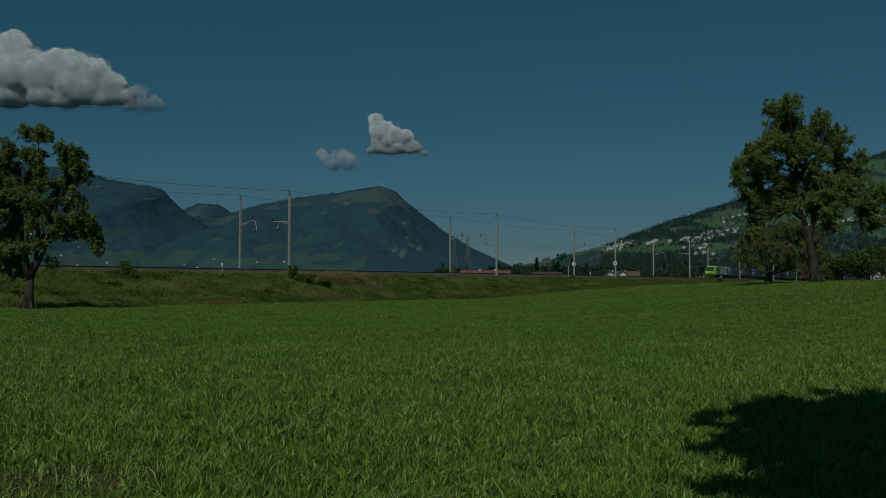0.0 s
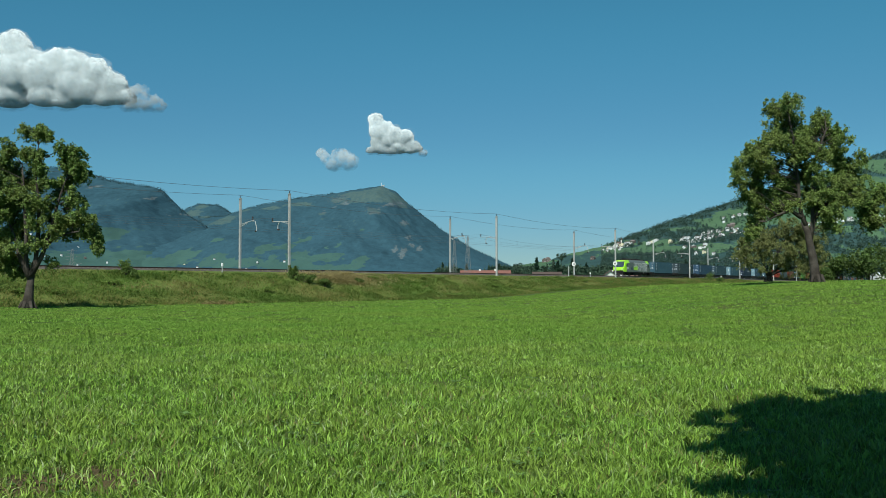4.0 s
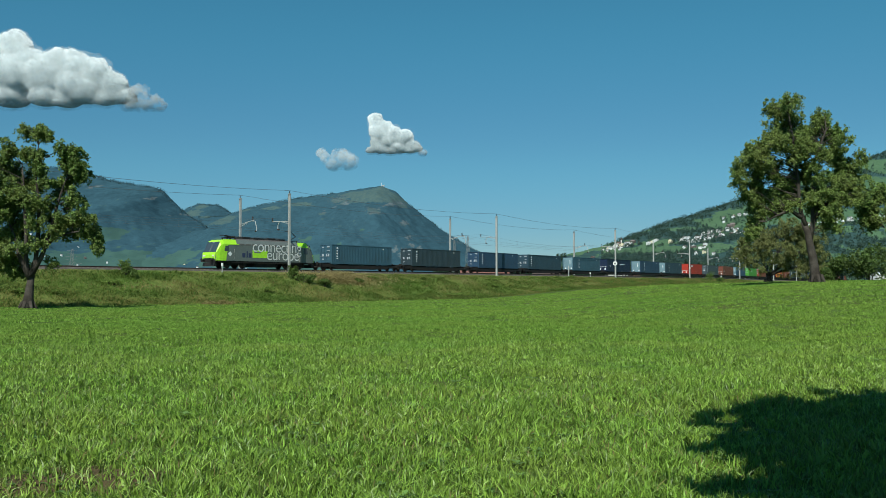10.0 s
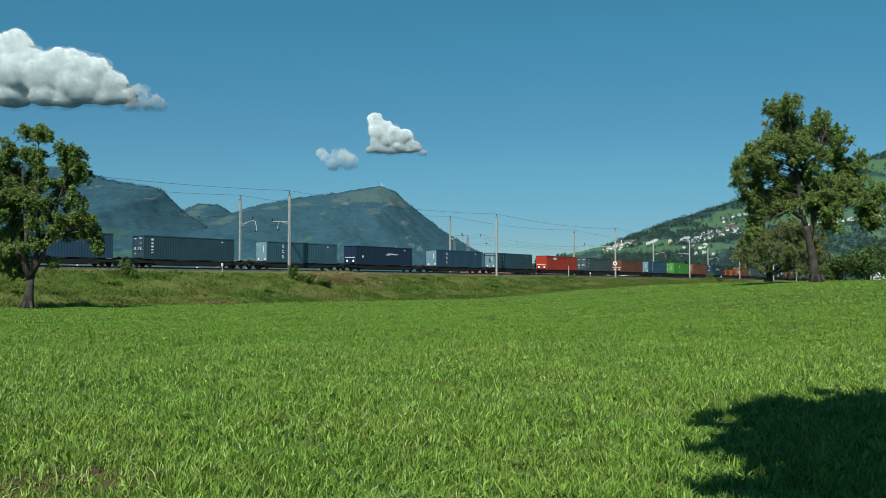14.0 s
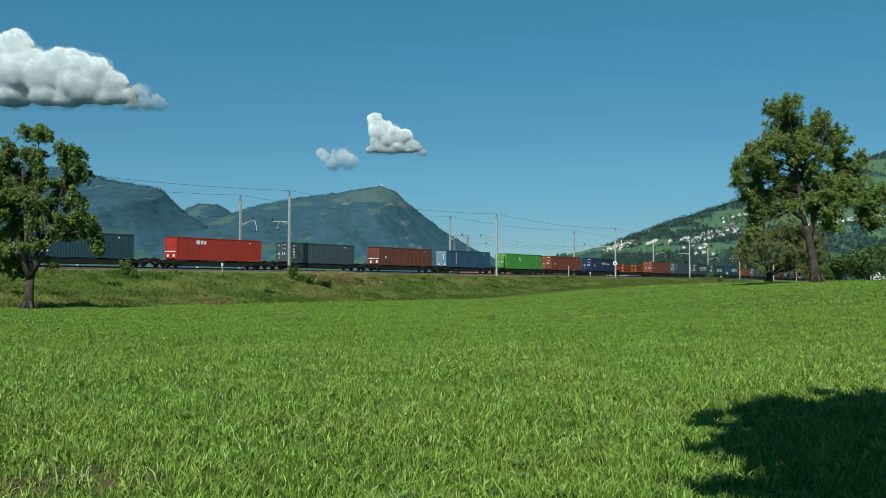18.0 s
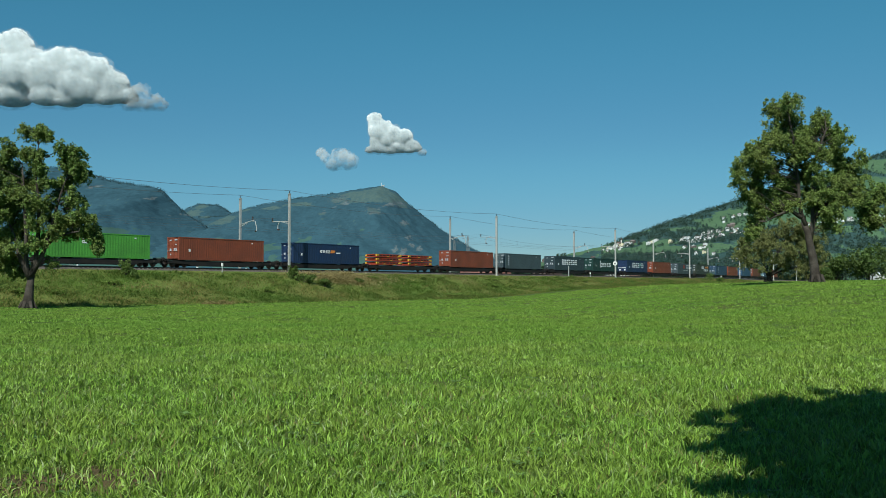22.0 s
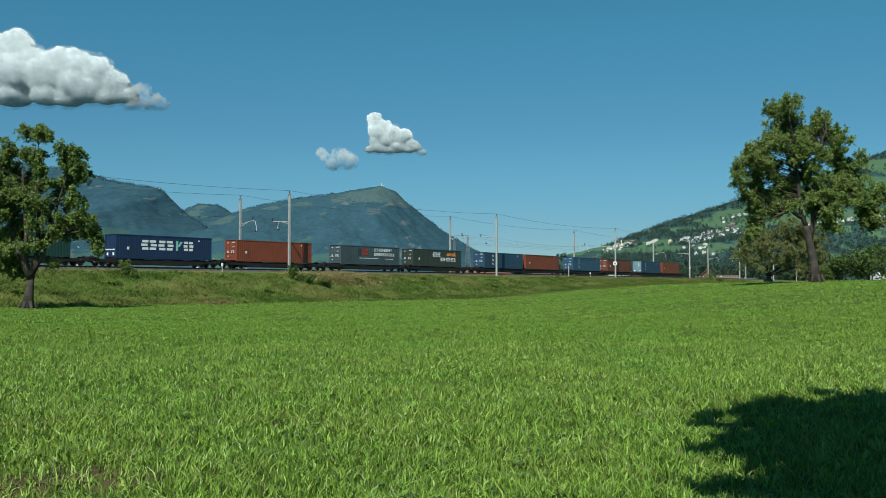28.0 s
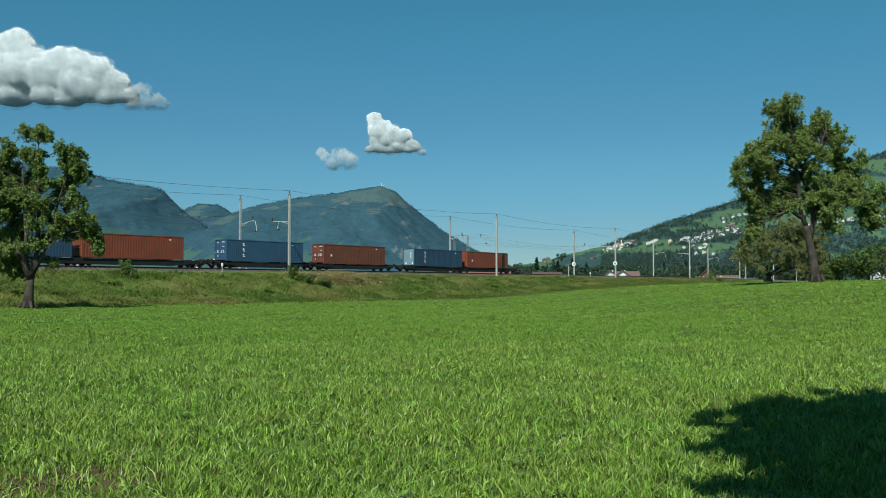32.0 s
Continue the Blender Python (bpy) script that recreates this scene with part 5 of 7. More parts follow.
lobed_tree("pear_tree", "old pear tree with a dark trunk at the bank", (LT[0], LT[1], height_at(*LT) - 0.1),
           [stem_line(62.6, 150, 1030, t, 20 + i) for i, t in enumerate(("150 1030, 153 960, 156 900, 163 840", "158 860, 140 780, 133 640, 136 500, 128 380, 125 260", "165 850, 190 760, 200 640, 195 450, 185 280, 200 150",
                                                                         "170 840, 220 740, 245 660, 290 520, 325 410, 345 310", "150 850, 100 740, 70 640, 30 520", "235 690, 290 640, 370 620, 440 610"))], 0.46,
           from_foot(62.6, 150, 1030, "200 85 85 50, 262 118 40 46, 145 78 36 36, 40 165 58 50, 105 185 66 46, 8 255 48 56, 372 185 66 55, 432 232 42 56, 400 285 60 44, 332 230 46 46, 440 315 26 44, "
                     "212 225 58 52, 240 315 55 52, 292 368 46 36, 150 375 52 40, 85 405 36 36, 20 400 46 46, -40 300 80 90, -60 480 90 100, 20 500 56 46, 50 560 56 56, 20 640 56 56, 92 620 46 46, "
                     "60 720 56 52, 102 780 56 46, 0 760 56 56, 240 508 52 56, 250 568 32 38, 400 450 36 36, 382 408 36 30, 430 520 46 42, 470 570 46 46, 492 640 42 46, 512 700 26 44, 460 620 36 36, "
                     "372 568 46 40, 372 622 46 32, 200 640 28 28, 262 770 24 46, 70 848 56 26, 130 480 30 56, -60 640 80 90, -50 780 60 60, 90 300 46 56, 60 470 46 46, 185 450 46 56, 250 430 46 46, 315 460 36 46, 330 330 38 38, 120 560 46 46, 180 560 38 46, 300 610 42 36, 140 690 36 46, 225 700 30 40, 60 350 40 40, 330 540 36 36"),
           0.16, L_PEAR_DARK, 118000, 5, 1.0, 0.52)
ET = (36.9, 73.0)
build_tree("pear_tree", "broad leafy tree beyond the field's edge, partly out of view", (ET[0], ET[1], height_at(*ET) - 0.1),
           [(0.0, 0, 0), (0.1, 0, 1.6), (-0.1, 0, 3.2), (-0.3, 0.1, 4.4), (0.0, 0.2, 5.8), (0.1, 0.1, 6.8)], 0.34,
           [(-2.6, 0.3, 5.7, 1.1), (-3.1, -0.3, 6.6, 0.8), (-1.4, 0.6, 7.3, 1.1), (0.8, -0.4, 7.2, 1.5), (1.8, 0.5, 6.4, 1.5), (-0.6, -1.0, 5.6, 1.4), (1.6, 0.8, 4.8, 1.3), (-1.9, 0.8, 5.0, 0.8), (3.0, 0, 5.6, 1.4)],
           0.17, L_PEAR_DARK, 46000, 9, 0.8, group="trees by the field")
ST = (41.5, 116.0)
lobed_tree("young_tree", "low spreading brownish-green tree with several stems", (ST[0], ST[1], height_at(*ST) - 0.1),
           [stem_line(37.5, 230, 955, t, 40 + i) for i, t in enumerate(("230 955, 232 930, 236 905", "234 915, 250 850, 300 770, 330 690", "232 920, 210 850, 190 790, 140 760", "238 910, 300 860, 380 800, 430 740", "236 915, 262 900, 330 880, 420 860"))], 0.4,
           from_foot(37.5, 230, 955, "330 690 90 55, 235 715 75 50, 420 715 70 55, 130 765 60 52, 250 795 100 60, 380 805 95 60, 462 800 52 60, 125 845 55 45, 200 870 55 36, 330 885 80 42, 430 880 55 45, 90 800 30 40"),
           0.15, L_WILLOW, 56000, 11, 0.5, 0.55)
BT = (6.4, 2.35)
build_tree("pear_tree", "leafy tree behind the viewpoint that shades the crop", (BT[0], BT[1], height_at(*BT) - 0.1),
           [(0.0, 0, 0), (0.1, 0, 1.6), (0.0, 0, 3.2), (-0.1, 0.1, 5.0), (0.0, 0.2, 7.2), (0.1, 0.1, 9.4)], 0.42,
           [(-3.4, 0.2, 5.8, 2.0), (-2.2, 2.2, 6.0, 2.0), (0.2, 3.2, 6.2, 2.1), (2.6, 2.4, 6.0, 2.0), (3.6, 0.2, 5.8, 2.0), (2.4, -2.2, 5.6, 2.0), (-0.2, -3.0, 5.6, 2.0), (-2.6, -2.0, 5.2, 1.9), (0.0, 0.2, 6.6, 2.4), (0.6, 1.4, 8.2, 2.2), (3.4, 1.8, 8.0, 1.9), (-0.8, -0.6, 8.0, 1.8), (-4.0, 1.5, 6.0, 1.3), (-3.3, 3.0, 6.2, 1.5), (-3.9, -0.4, 5.8, 1.4), (-5.1, -1.3, 5.7, 1.1), (-1.8, 4.7, 6.2, 1.4), (0.6, 5.2, 6.2, 1.6), (-2.2, 0.8, 6.8, 2.0), (-2.8, 1.8, 5.2, 1.6), (2.8, 4.4, 6.4, 1.7)],
           0.3, L_PEAR, 78000, 13, 0.6)


def build_shrub(name, label, x, y, r, h, n, leaf, m, seed, group="shrubs", z=None):
    rng = np.random.RandomState(seed)
    t = thing(name, label, "shrub", group)
    t.matrix_basis = pose(x, y, (height_at(x, y) if z is None else z) - 0.05)
    cs, rs, ns = [], [], []
    k = 9
    stems = Build()
    for i in range(k):
        w, q = rng.uniform(0, 6.28), rng.uniform(0.1, 0.7) * r
        c = (math.cos(w) * q, math.sin(w) * q, h * rng.uniform(0.28, 0.82))
        cs.append(c), rs.append((r * 0.42, r * 0.42, h * 0.25)), ns.append(n // k)
        stems.tube([(c[0] * 0.2, c[1] * 0.2, 0), (c[0] * 0.7, c[1] * 0.7, c[2] * 0.6), c], [0.05, 0.035, 0.015], M_BARK, 4, cap=False)
    part("stem", stems, t)
    v, f = leaf_cloud(cs, rs, ns, leaf, rng, 0.0, 0.6)
    part("foliage", fast_mesh("foliage", v, f, [m]), t)
    return t


for _i, (_s0, _d0, _r0, _h0) in enumerate([(-38.5, 4.5, 0.85, 1.75), (-38.0, 5.4, 0.6, 1.1), (-13.8, 5.0, 0.75, 1.9), (-13.2, 6.4, 1.6, 1.3), (-10.8, 8.0, 1.2, 1.1), (150.8, 6.3, 1.9, 2.6), (152.5, 8.3, 1.3, 1.5), (-3.0, 7.2, 0.7, 0.9)]):
    _x0, _y0, _ = line(_s0, -_d0)
    build_shrub("bush", "dark green wild bush on the railway bank", float(_x0), float(_y0), _r0, _h0, 900, 0.2, L_SHRUB, 30 + _i, "bushes on the bank")
_rng = np.random.RandomState(77)
for _i in range(26):
    _s0, _d0 = _rng.uniform(-66, 120), _rng.uniform(3.5, 12.5)
    _x0, _y0, _ = line(_s0, -_d0)
    build_shrub("weed_clump", "low bright green clump of tall weeds on the bank", float(_x0), float(_y0), _rng.uniform(0.8, 1.9), _rng.uniform(0.35, 0.7), 700, 0.17, L_WEED, 90 + _i, "weed clumps on the bank")
for _i, (_x0, _y0, _r0, _h0) in enumerate([(55.5, 118, 3.0, 5.2), (60.0, 120, 3.2, 6.2), (64.5, 122, 3.4, 5.4), (51.5, 120, 2.6, 3.6), (68.0, 123, 3.0, 4.4), (47.5, 113, 1.2, 2.2), (72.5, 124, 3.2, 5.0)]):
    build_shrub("hedge_shrub", "large rounded green shrub in a hedge beyond the field", _x0, _y0, _r0, _h0, 2600, 0.32, L_HEDGE, 60 + _i, "shrubs of the hedge")


# far trees: a few models, copied
def far_tree(name, label, kind, seed):
    rng = np.random.RandomState(seed)
    t = thing(name, label, "tree", "trees in the valley")
    part("trunk", Build().tube([(0, 0, -0.5), (0.1, 0, 3.0), (0, 0, 7.0)], [0.35, 0.28, 0.1], M_BARK, 6), t)
    if kind == "round":
        cs = [(rng.normal() * 2.0, rng.normal() * 2.0, 6.0 + rng.uniform(-2.6, 3.4)) for _ in range(12)]
        rs = [(2.2, 2.2, 1.9)] * 12
        v, f = leaf_cloud(cs, rs, [75] * 12, 1.05, rng, 0.5)
        part("crown", fast_mesh("crown", v, f, [L_FAR]), t)
    else:
        cs, rs, ns = [], [], []
        for i in range(11):
            z = 1.6 + i * 1.2
            q = 2.9 * (1 - i / 11.5)
            cs.append((0, 0, z)), rs.append((q, q, 0.7)), ns.append(int(30 + 28 * q))
        v, f = leaf_cloud(cs, rs, ns, 0.9, rng, 0.4)
        part("crown", fast_mesh("crown", v, f, [L_SPRUCE]), t)
    return t


# ---------------------------------------------------------------- grass
M_BLADE = material("crop_blades", (0.150, 0.268, 0.033), 0.45, second=(0.205, 0.288, 0.045), scale=0.35, amount=0.8, fine=2.0, per_island=0.6, spec=0.4, translucent=0.12)
M_BLADE_FAR = material("crop_blades_far", (0.143, 0.262, 0.035), 0.6, second=(0.183, 0.272, 0.042), scale=0.12, amount=0.8, fine=2.0, per_island=0.36, spec=0.2, translucent=0.12)
M_TUFT = material("wild_grass", (0.120, 0.188, 0.035), 0.8, second=(0.245, 0.225, 0.074), scale=0.13, amount=0.9, fine=1.1, per_island=0.16, spec=0.1, translucent=0.35)


def blades(px, py, pz, h, w, lean, rng):
    """Bent grass blades, two faces each."""
    n = len(px)
    az = rng.uniform(0, 2 * math.pi, n)
    sx, sy = np.cos(az), np.sin(az)
    dz = rng.uniform(0, 2 * math.pi, n)
    lx, ly = np.cos(dz) * lean * h, np.sin(dz) * lean * h
    rows = []
    for u, ww, bend in ((0.0, 0.7, 0.0), (0.55, 1.0, 0.28), (1.0, 0.12, 1.0)):
        zz = pz + h * u * (1 - 0.25 * bend * np.abs(lean))
        for sg in (-1, 1):
            rows.append(np.stack([px + sg * sx * w * ww / 2 + lx * bend, py + sg * sy * w * ww / 2 + ly * bend, zz], 1))
    v = np.stack(rows, 1).reshape(-1, 3)
    k = np.arange(n)[:, None] * 6
    f = np.concatenate([k + np.array([0, 1, 3, 2]), k + np.array([2, 3, 5, 4])], 0)
    return v, f


def build_field_grass():
    rng = np.random.RandomState(21)
    vs, fs, k, far = [], [], 0, []
    for r0, r1, dens, hh, ww in ((4.5, 9.0, 1750, 0.13, 0.0105), (9.0, 15.0, 1050, 0.13, 0.013), (15.0, 26.0, 640, 0.115, 0.0145), (26.0, 45.0, 290, 0.105, 0.021), (45.0, 80.0, 105, 0.10, 0.034), (80.0, 135.0, 24, 0.12, 0.06)):
        half = radians(31)
        n = int(half * (r1 * r1 - r0 * r0) * dens)
        r, a = np.sqrt(rng.uniform(r0 * r0, r1 * r1, n)), rng.uniform(-half, half, n)
        x, y = r * np.sin(a), r * np.cos(a)
        m = max(1, n // 7)          # blades stand in small tufts
        tuft = rng.randint(0, m, n)
        loose = rng.uniform(0, 1, n) < 0.3
        x = np.where(loose, x, x[tuft] + 2.2 * ww * rng.normal(size=n))
        y = np.where(loose, y, y[tuft] + 2.2 * ww * rng.normal(size=n))
        rise = np.where(loose, 0.85, rng.uniform(0.7, 1.2, m)[tuft])
        thin = fbm(x, y, 3.2, 3, 31) + 0.7 * fbm(x, y, 0.7, 2, 32)
        keep = (rng.uniform(-1.3, 0.4, n) < thin + (0.55 if r0 < 12 else 0.9 if r0 < 26 else 1.5))
        d, where = near_line(x, y)
        keep &= d > foot_of(where) + 0.4
        keep &= ~((((x + 3.45) / 1.4) ** 2 + ((y - 7.6) / 0.62) ** 2 < 1 + 0.6 * fbm(x, y, 0.8, 2, 73)) & (rng.uniform(0, 1, n) < 0.6))
        x, y, rise = x[keep], y[keep], rise[keep]
        n = len(x)
        big = 1 + (0.3 if r0 < 12 else 0.16) * fbm(x, y, 1.6, 2, 33)
        h = hh * rng.uniform(0.5, 1.2, n) * big * rise
        broad = np.where(rng.uniform(0, 1, n) < 0.06, 2.6, 1.0)
        z, _, _ = ground_height(x, y)
        v, f = blades(x, y, z - 0.01, h * np.where(broad > 1, 0.7, 1.0), ww * broad * rng.uniform(0.7, 1.3, n), rng.uniform(0.1, 1.15, n), rng)
        vs.append(v), fs.append(f + k), far.append(np.tile(np.where((rng.uniform(0, 1, n) < 0.03 + 0.05 * fbm(x, y, 2.5, 2, 35)) & (r0 < 14), 2, int(r0 > 20)), 2))
        k += len(v)
    n = 46000          # the crop goes on round the viewpoint
    r, a = np.sqrt(rng.uniform(0.05, 90, n)), rng.uniform(-math.pi, math.pi, n)
    r = np.where((np.abs(a) < radians(31)) & (r > 4.5), r * 0.45, r)
    x, y = r * np.sin(a), r * np.cos(a)
    v, f = blades(x, y, ground_height(x, y)[0] - 0.01, 0.13 * rng.uniform(0.5, 1.25, n), 0.011 * rng.uniform(0.7, 1.3, n), rng.uniform(0.05, 0.6, n), rng)
    vs.append(v), fs.append(f + k), far.append(np.zeros(len(f), dtype=int))
    ob = new("crop_grass", fast_mesh("crop_grass", np.concatenate(vs), np.concatenate(fs), [M_BLADE, M_BLADE_FAR, M_STRAW], index=np.concatenate(far)))
    tagged(ob, "dense bright green young crop blades with a few broad weeds", "grass", kind="stuff")


def build_bank_grass(name, label, m, n, seed, lo, tall_lo, tall_hi, width, sign):
    """Tufts of uncut grass on the bank; green and dry ones grow in patches of their own."""
    rng = np.random.RandomState(seed)
    s = rng.uniform(-85, 190, n)
    d = 3.0 + (foot_of(s) - 1.7) * rng.uniform(0, 1, n)
    a = np.interp(s, _s, _th)
    x, y = np.interp(s, _s, _x) + d * np.sin(a), np.interp(s, _s, _y) - d * np.cos(a)
    patch = sign * (fbm(s * 0.45, d * 1.6, 11.0, 3, 44) + 0.35 * fbm(s, d * 1.5, 2.6, 2, 45) - 1.3 * np.exp(-((s + 6) / 6) ** 2 - ((d - 6.2) / 2.0) ** 2) + 0.9 * (d / foot_of(s) - 0.5))
    keep = rng.uniform(lo, lo + 1.3, n) < patch
    x, y = x[keep], y[keep]
    n = len(x)
    z, _, _ = ground_height(x, y)
    tall = np.clip(0.7 + 0.5 * fbm(x, y, 5.0, 3, 43), 0.3, 1.6)
    v, f = blades(x, y, z - 0.03, tall * rng.uniform(tall_lo, tall_hi, n), width * rng.uniform(0.6, 1.3, n), rng.uniform(0.3, 1.7, n), rng)
    tagged(new(name, fast_mesh(name, v, f, [m])), label, "grass", kind="stuff")


M_HERB = material("lush_bank_herbs", (0.112, 0.195, 0.034), 0.75, second=(0.062, 0.115, 0.024), scale=0.3, amount=0.8, fine=2.0, per_island=0.2, spec=0.15, translucent=0.35)
M_STRAW = material("dry_straw_grass", (0.27, 0.225, 0.095), 0.8, second=(0.18, 0.165, 0.062), scale=0.4, amount=0.8, fine=2.0, per_island=0.18, spec=0.12, translucent=0.3)
build_bank_grass("bank_grass", "rough uncut olive-green grass on the railway bank", M_TUFT, 150000, 22, -1.3, 0.3, 0.7, 0.045, 1)
build_bank_grass("bank_herbs", "lush dark and bright green herbs in patches on the bank", M_HERB, 120000, 23, -0.5, 0.2, 0.6, 0.075, 1)
build_bank_grass("dry_grass", "straw-coloured dry grass in patches on the bank", M_STRAW, 90000, 24, -0.15, 0.25, 0.6, 0.042, -1)


def build_brush_heap(x, y, w, h, seed):
    """Cut twigs and dry stalks thrown on a heap."""
    rng = np.random.RandomState(seed)
    t = thing("brush_heap", "low heap of dry cut brushwood at the field's edge", "brushwood")
    t.matrix_basis = pose(x, y, height_at(x, y))
    for _ in range(46):
        u, q, a = rng.uniform(-1, 1), rng.uniform(-0.4, 0.4), rng.uniform(0, 6.28)
        c = np.array([u * w / 2, q, h * (1 - u * u) * rng.uniform(0.1, 0.8)])
        e = np.array([math.cos(a), 0.5 * math.sin(a), rng.uniform(-0.1, 0.5)]) * rng.uniform(0.25, 0.6)
        part("stick", Build().tube([tuple(c - e), tuple(c + e * 0.2 + (0, 0, 0.04)), tuple(c + e)], [0.03, 0.024, 0.01], M_STRAW, 5), t)
    cs = [(rng.uniform(-1, 1) * w * 0.4, rng.uniform(-0.3, 0.3), h * 0.3) for _ in range(6)]
    v, f = leaf_cloud(cs, [(w * 0.16, 0.4, h * 0.45)] * 6, [90] * 6, 0.14, rng)
    part("dry_leaves", fast_mesh("dry_leaves", v, f, [M_STRAW]), t, "withered pale leaves")


def build_fallen_grass(s0, d0, n, seed):
    """Tall dry grass laid flat in swathes down the bank."""
    rng = np.random.RandomState(seed)
    u = rng.normal(size=n)
    s, d = s0 + 2.6 * u + 1.1 * rng.normal(size=n), d0 + 0.75 * u + 0.9 * rng.normal(size=n)
    d = np.clip(d, 2.6, 11)
    a = np.interp(s, _s, _th)
    x, y = np.interp(s, _s, _x) + d * np.sin(a), np.interp(s, _s, _y) - d * np.cos(a)
    z, _, _ = ground_height(x, y)
    v, f = blades(x, y, z + rng.uniform(0.0, 0.25, n), rng.uniform(0.35, 0.6, n), 0.05 * rng.uniform(0.6, 1.3, n), rng.uniform(1.5, 2.6, n), rng)
    tagged(new("fallen_grass", fast_mesh("fallen_grass", v, f, [M_HAY])), "pale dry grass lying flat in a swathe on the bank", "grass", kind="stuff")


M_HAY = material("bleached_dry_grass", (0.46, 0.39, 0.19), 0.85, second=(0.33, 0.29, 0.12), scale=0.5, amount=0.8, fine=2.0, per_island=0.2, spec=0.1, translucent=0.3)
build_fallen_grass(-6.5, 5.6, 5000, 48)
build_fallen_grass(-1.0, 4.4, 2600, 49)
build_brush_heap(-24.2, 98.6, 4.2, 0.6, 47)


def build_weeds():
    """Flat rosettes of broad leaves and pale stones of soil between the crop."""
    rng = np.random.RandomState(26)
    vs, fs, k = [], [], 0
    for _ in range(700):
        r, a = 5.5 + 34 * rng.uniform(0, 1) ** 1.3, rng.uniform(-0.53, 0.53)
        x, y = r * math.sin(a), r * math.cos(a)
        if fbm(np.array([x]), np.array([y]), 6.0, 2, 71)[0] < -0.1 and rng.uniform() < 0.8:
            continue
        z = float(field_height(np.array([x]), np.array([y]))[0]) + 0.03
        n = rng.randint(5, 9)
        size = rng.uniform(0.05, 0.11)
        for i in range(n):
            w = 6.283 * i / n + rng.uniform(-0.3, 0.3)
            c, s = math.cos(w), math.sin(w)
            ln, wd, up = size * rng.uniform(0.7, 1.2), size * rng.uniform(0.16, 0.26), rng.uniform(0.1, 0.4)
            vs += [(x, y, z), (x + c * ln * 0.55 - s * wd, y + s * ln * 0.55 + c * wd, z + ln * up * 0.7), (x + c * ln, y + s * ln, z + ln * up * 0.75), (x + c * ln * 0.55 + s * wd, y + s * ln * 0.55 - c * wd, z + ln * up * 0.7)]
            fs.append((k, k + 1, k + 2, k + 3))
            k += 4
    tagged(new("field_weeds", fast_mesh("field_weeds", vs, fs, [M_WEED])), "broad-leaved green weeds among the crop", "weeds", kind="stuff")


def build_soil():
    """A bare patch of dry clods where the crop has failed."""
    rng = np.random.RandomState(27)
    g = 46
    u, w = np.meshgrid(np.linspace(-1, 1, g), np.linspace(-1, 1, g))
    x, y = -3.45 + 1.7 * u, 7.6 + 0.8 * w
    fade = np.clip(1.1 - (u ** 2 + w ** 2) + 0.25 * fbm(x, y, 0.7, 3, 74), 0, 1)
    z = ground_height(x.ravel(), y.ravel())[0].reshape(g, g) - 0.02 + 0.03 * fade + 0.014 * fade * fbm(x, y, 0.16, 4, 75) + 0.008 * fade * rng.normal(size=(g, g))
    i = np.arange(g * g).reshape(g, g)
    f = np.stack([i[:-1, :-1].ravel(), i[:-1, 1:].ravel(), i[1:, 1:].ravel(), i[1:, :-1].ravel()], 1)
    tagged(new("bare_soil", fast_mesh("bare_soil", np.stack([x.ravel(), y.ravel(), z.ravel()], 1), f, [M_SOIL])), "small patch of bare brown soil with clods in the crop", "soil", kind="structure")


M_SOIL = material("dry_soil", (0.098, 0.072, 0.037), 0.95, second=(0.066, 0.06, 0.026), scale=6.0, amount=0.8, fine=60.0, bump=0.6, bump_scale=40.0, spec=0.1)
build_soil()
M_WEED = material("weed_leaves", (0.11, 0.215, 0.04), 0.45, second=(0.15, 0.22, 0.06), scale=1.0, per_island=0.4, spec=0.5, translucent=0.15)
build_weeds()
build_field_grass()


# ---------------------------------------------------------------- clouds
def vapour(name, veil):
    """White droplets that scatter light through; a veil lets part of the view pass, thicker and thinner in patches."""
    m = bpy.data.materials.new(name)
    m.use_nodes = True
    n, l = m.node_tree.nodes, m.node_tree.links
    d, t, mix = n["Principled BSDF"], n.new("ShaderNodeBsdfTranslucent"), n.new("ShaderNodeMixShader")
    d.inputs["Base Color"].default_value = t.inputs["Color"].default_value = (0.54, 0.595, 0.605, 1)
    d.inputs["Roughness"].default_value, d.inputs["Specular IOR Level"].default_value, mix.inputs[0].default_value = 1.0, 0.0, 0.25 if veil else 0.12
    l.new(d.outputs[0], mix.inputs[1]), l.new(t.outputs[0], mix.inputs[2])
    last = mix
    if not veil:
        d.inputs["Subsurface Weight"].default_value, d.inputs["Subsurface Scale"].default_value = 1.0, 42.0
        d.inputs["Subsurface Radius"].default_value = (1, 1, 1)
    if veil:
        last, clear = n.new("ShaderNodeMixShader"), n.new("ShaderNodeBsdfTransparent")
        co, grain, ramp = n.new("ShaderNodeTexCoord"), n.new("ShaderNodeTexNoise"), n.new("ShaderNodeMapRange")
        grain.inputs["Scale"].default_value, grain.inputs["Detail"].default_value, grain.inputs["Roughness"].default_value = 0.022, 6.0, 0.62
        for k, v in zip(("From Min", "From Max", "To Min", "To Max"), (0.36, 0.66, veil[0], veil[1])):
            ramp.inputs[k].default_value = v
        l.new(co.outputs["Object"], grain.inputs["Vector"]), l.new(grain.outputs["Fac"], ramp.inputs["Value"])
        l.new(ramp.outputs[0], last.inputs[0]), l.new(clear.outputs[0], last.inputs[1]), l.new(mix.outputs[0], last.inputs[2])
    l.new(last.outputs[0], n["Material Output"].inputs["Surface"])
    return m


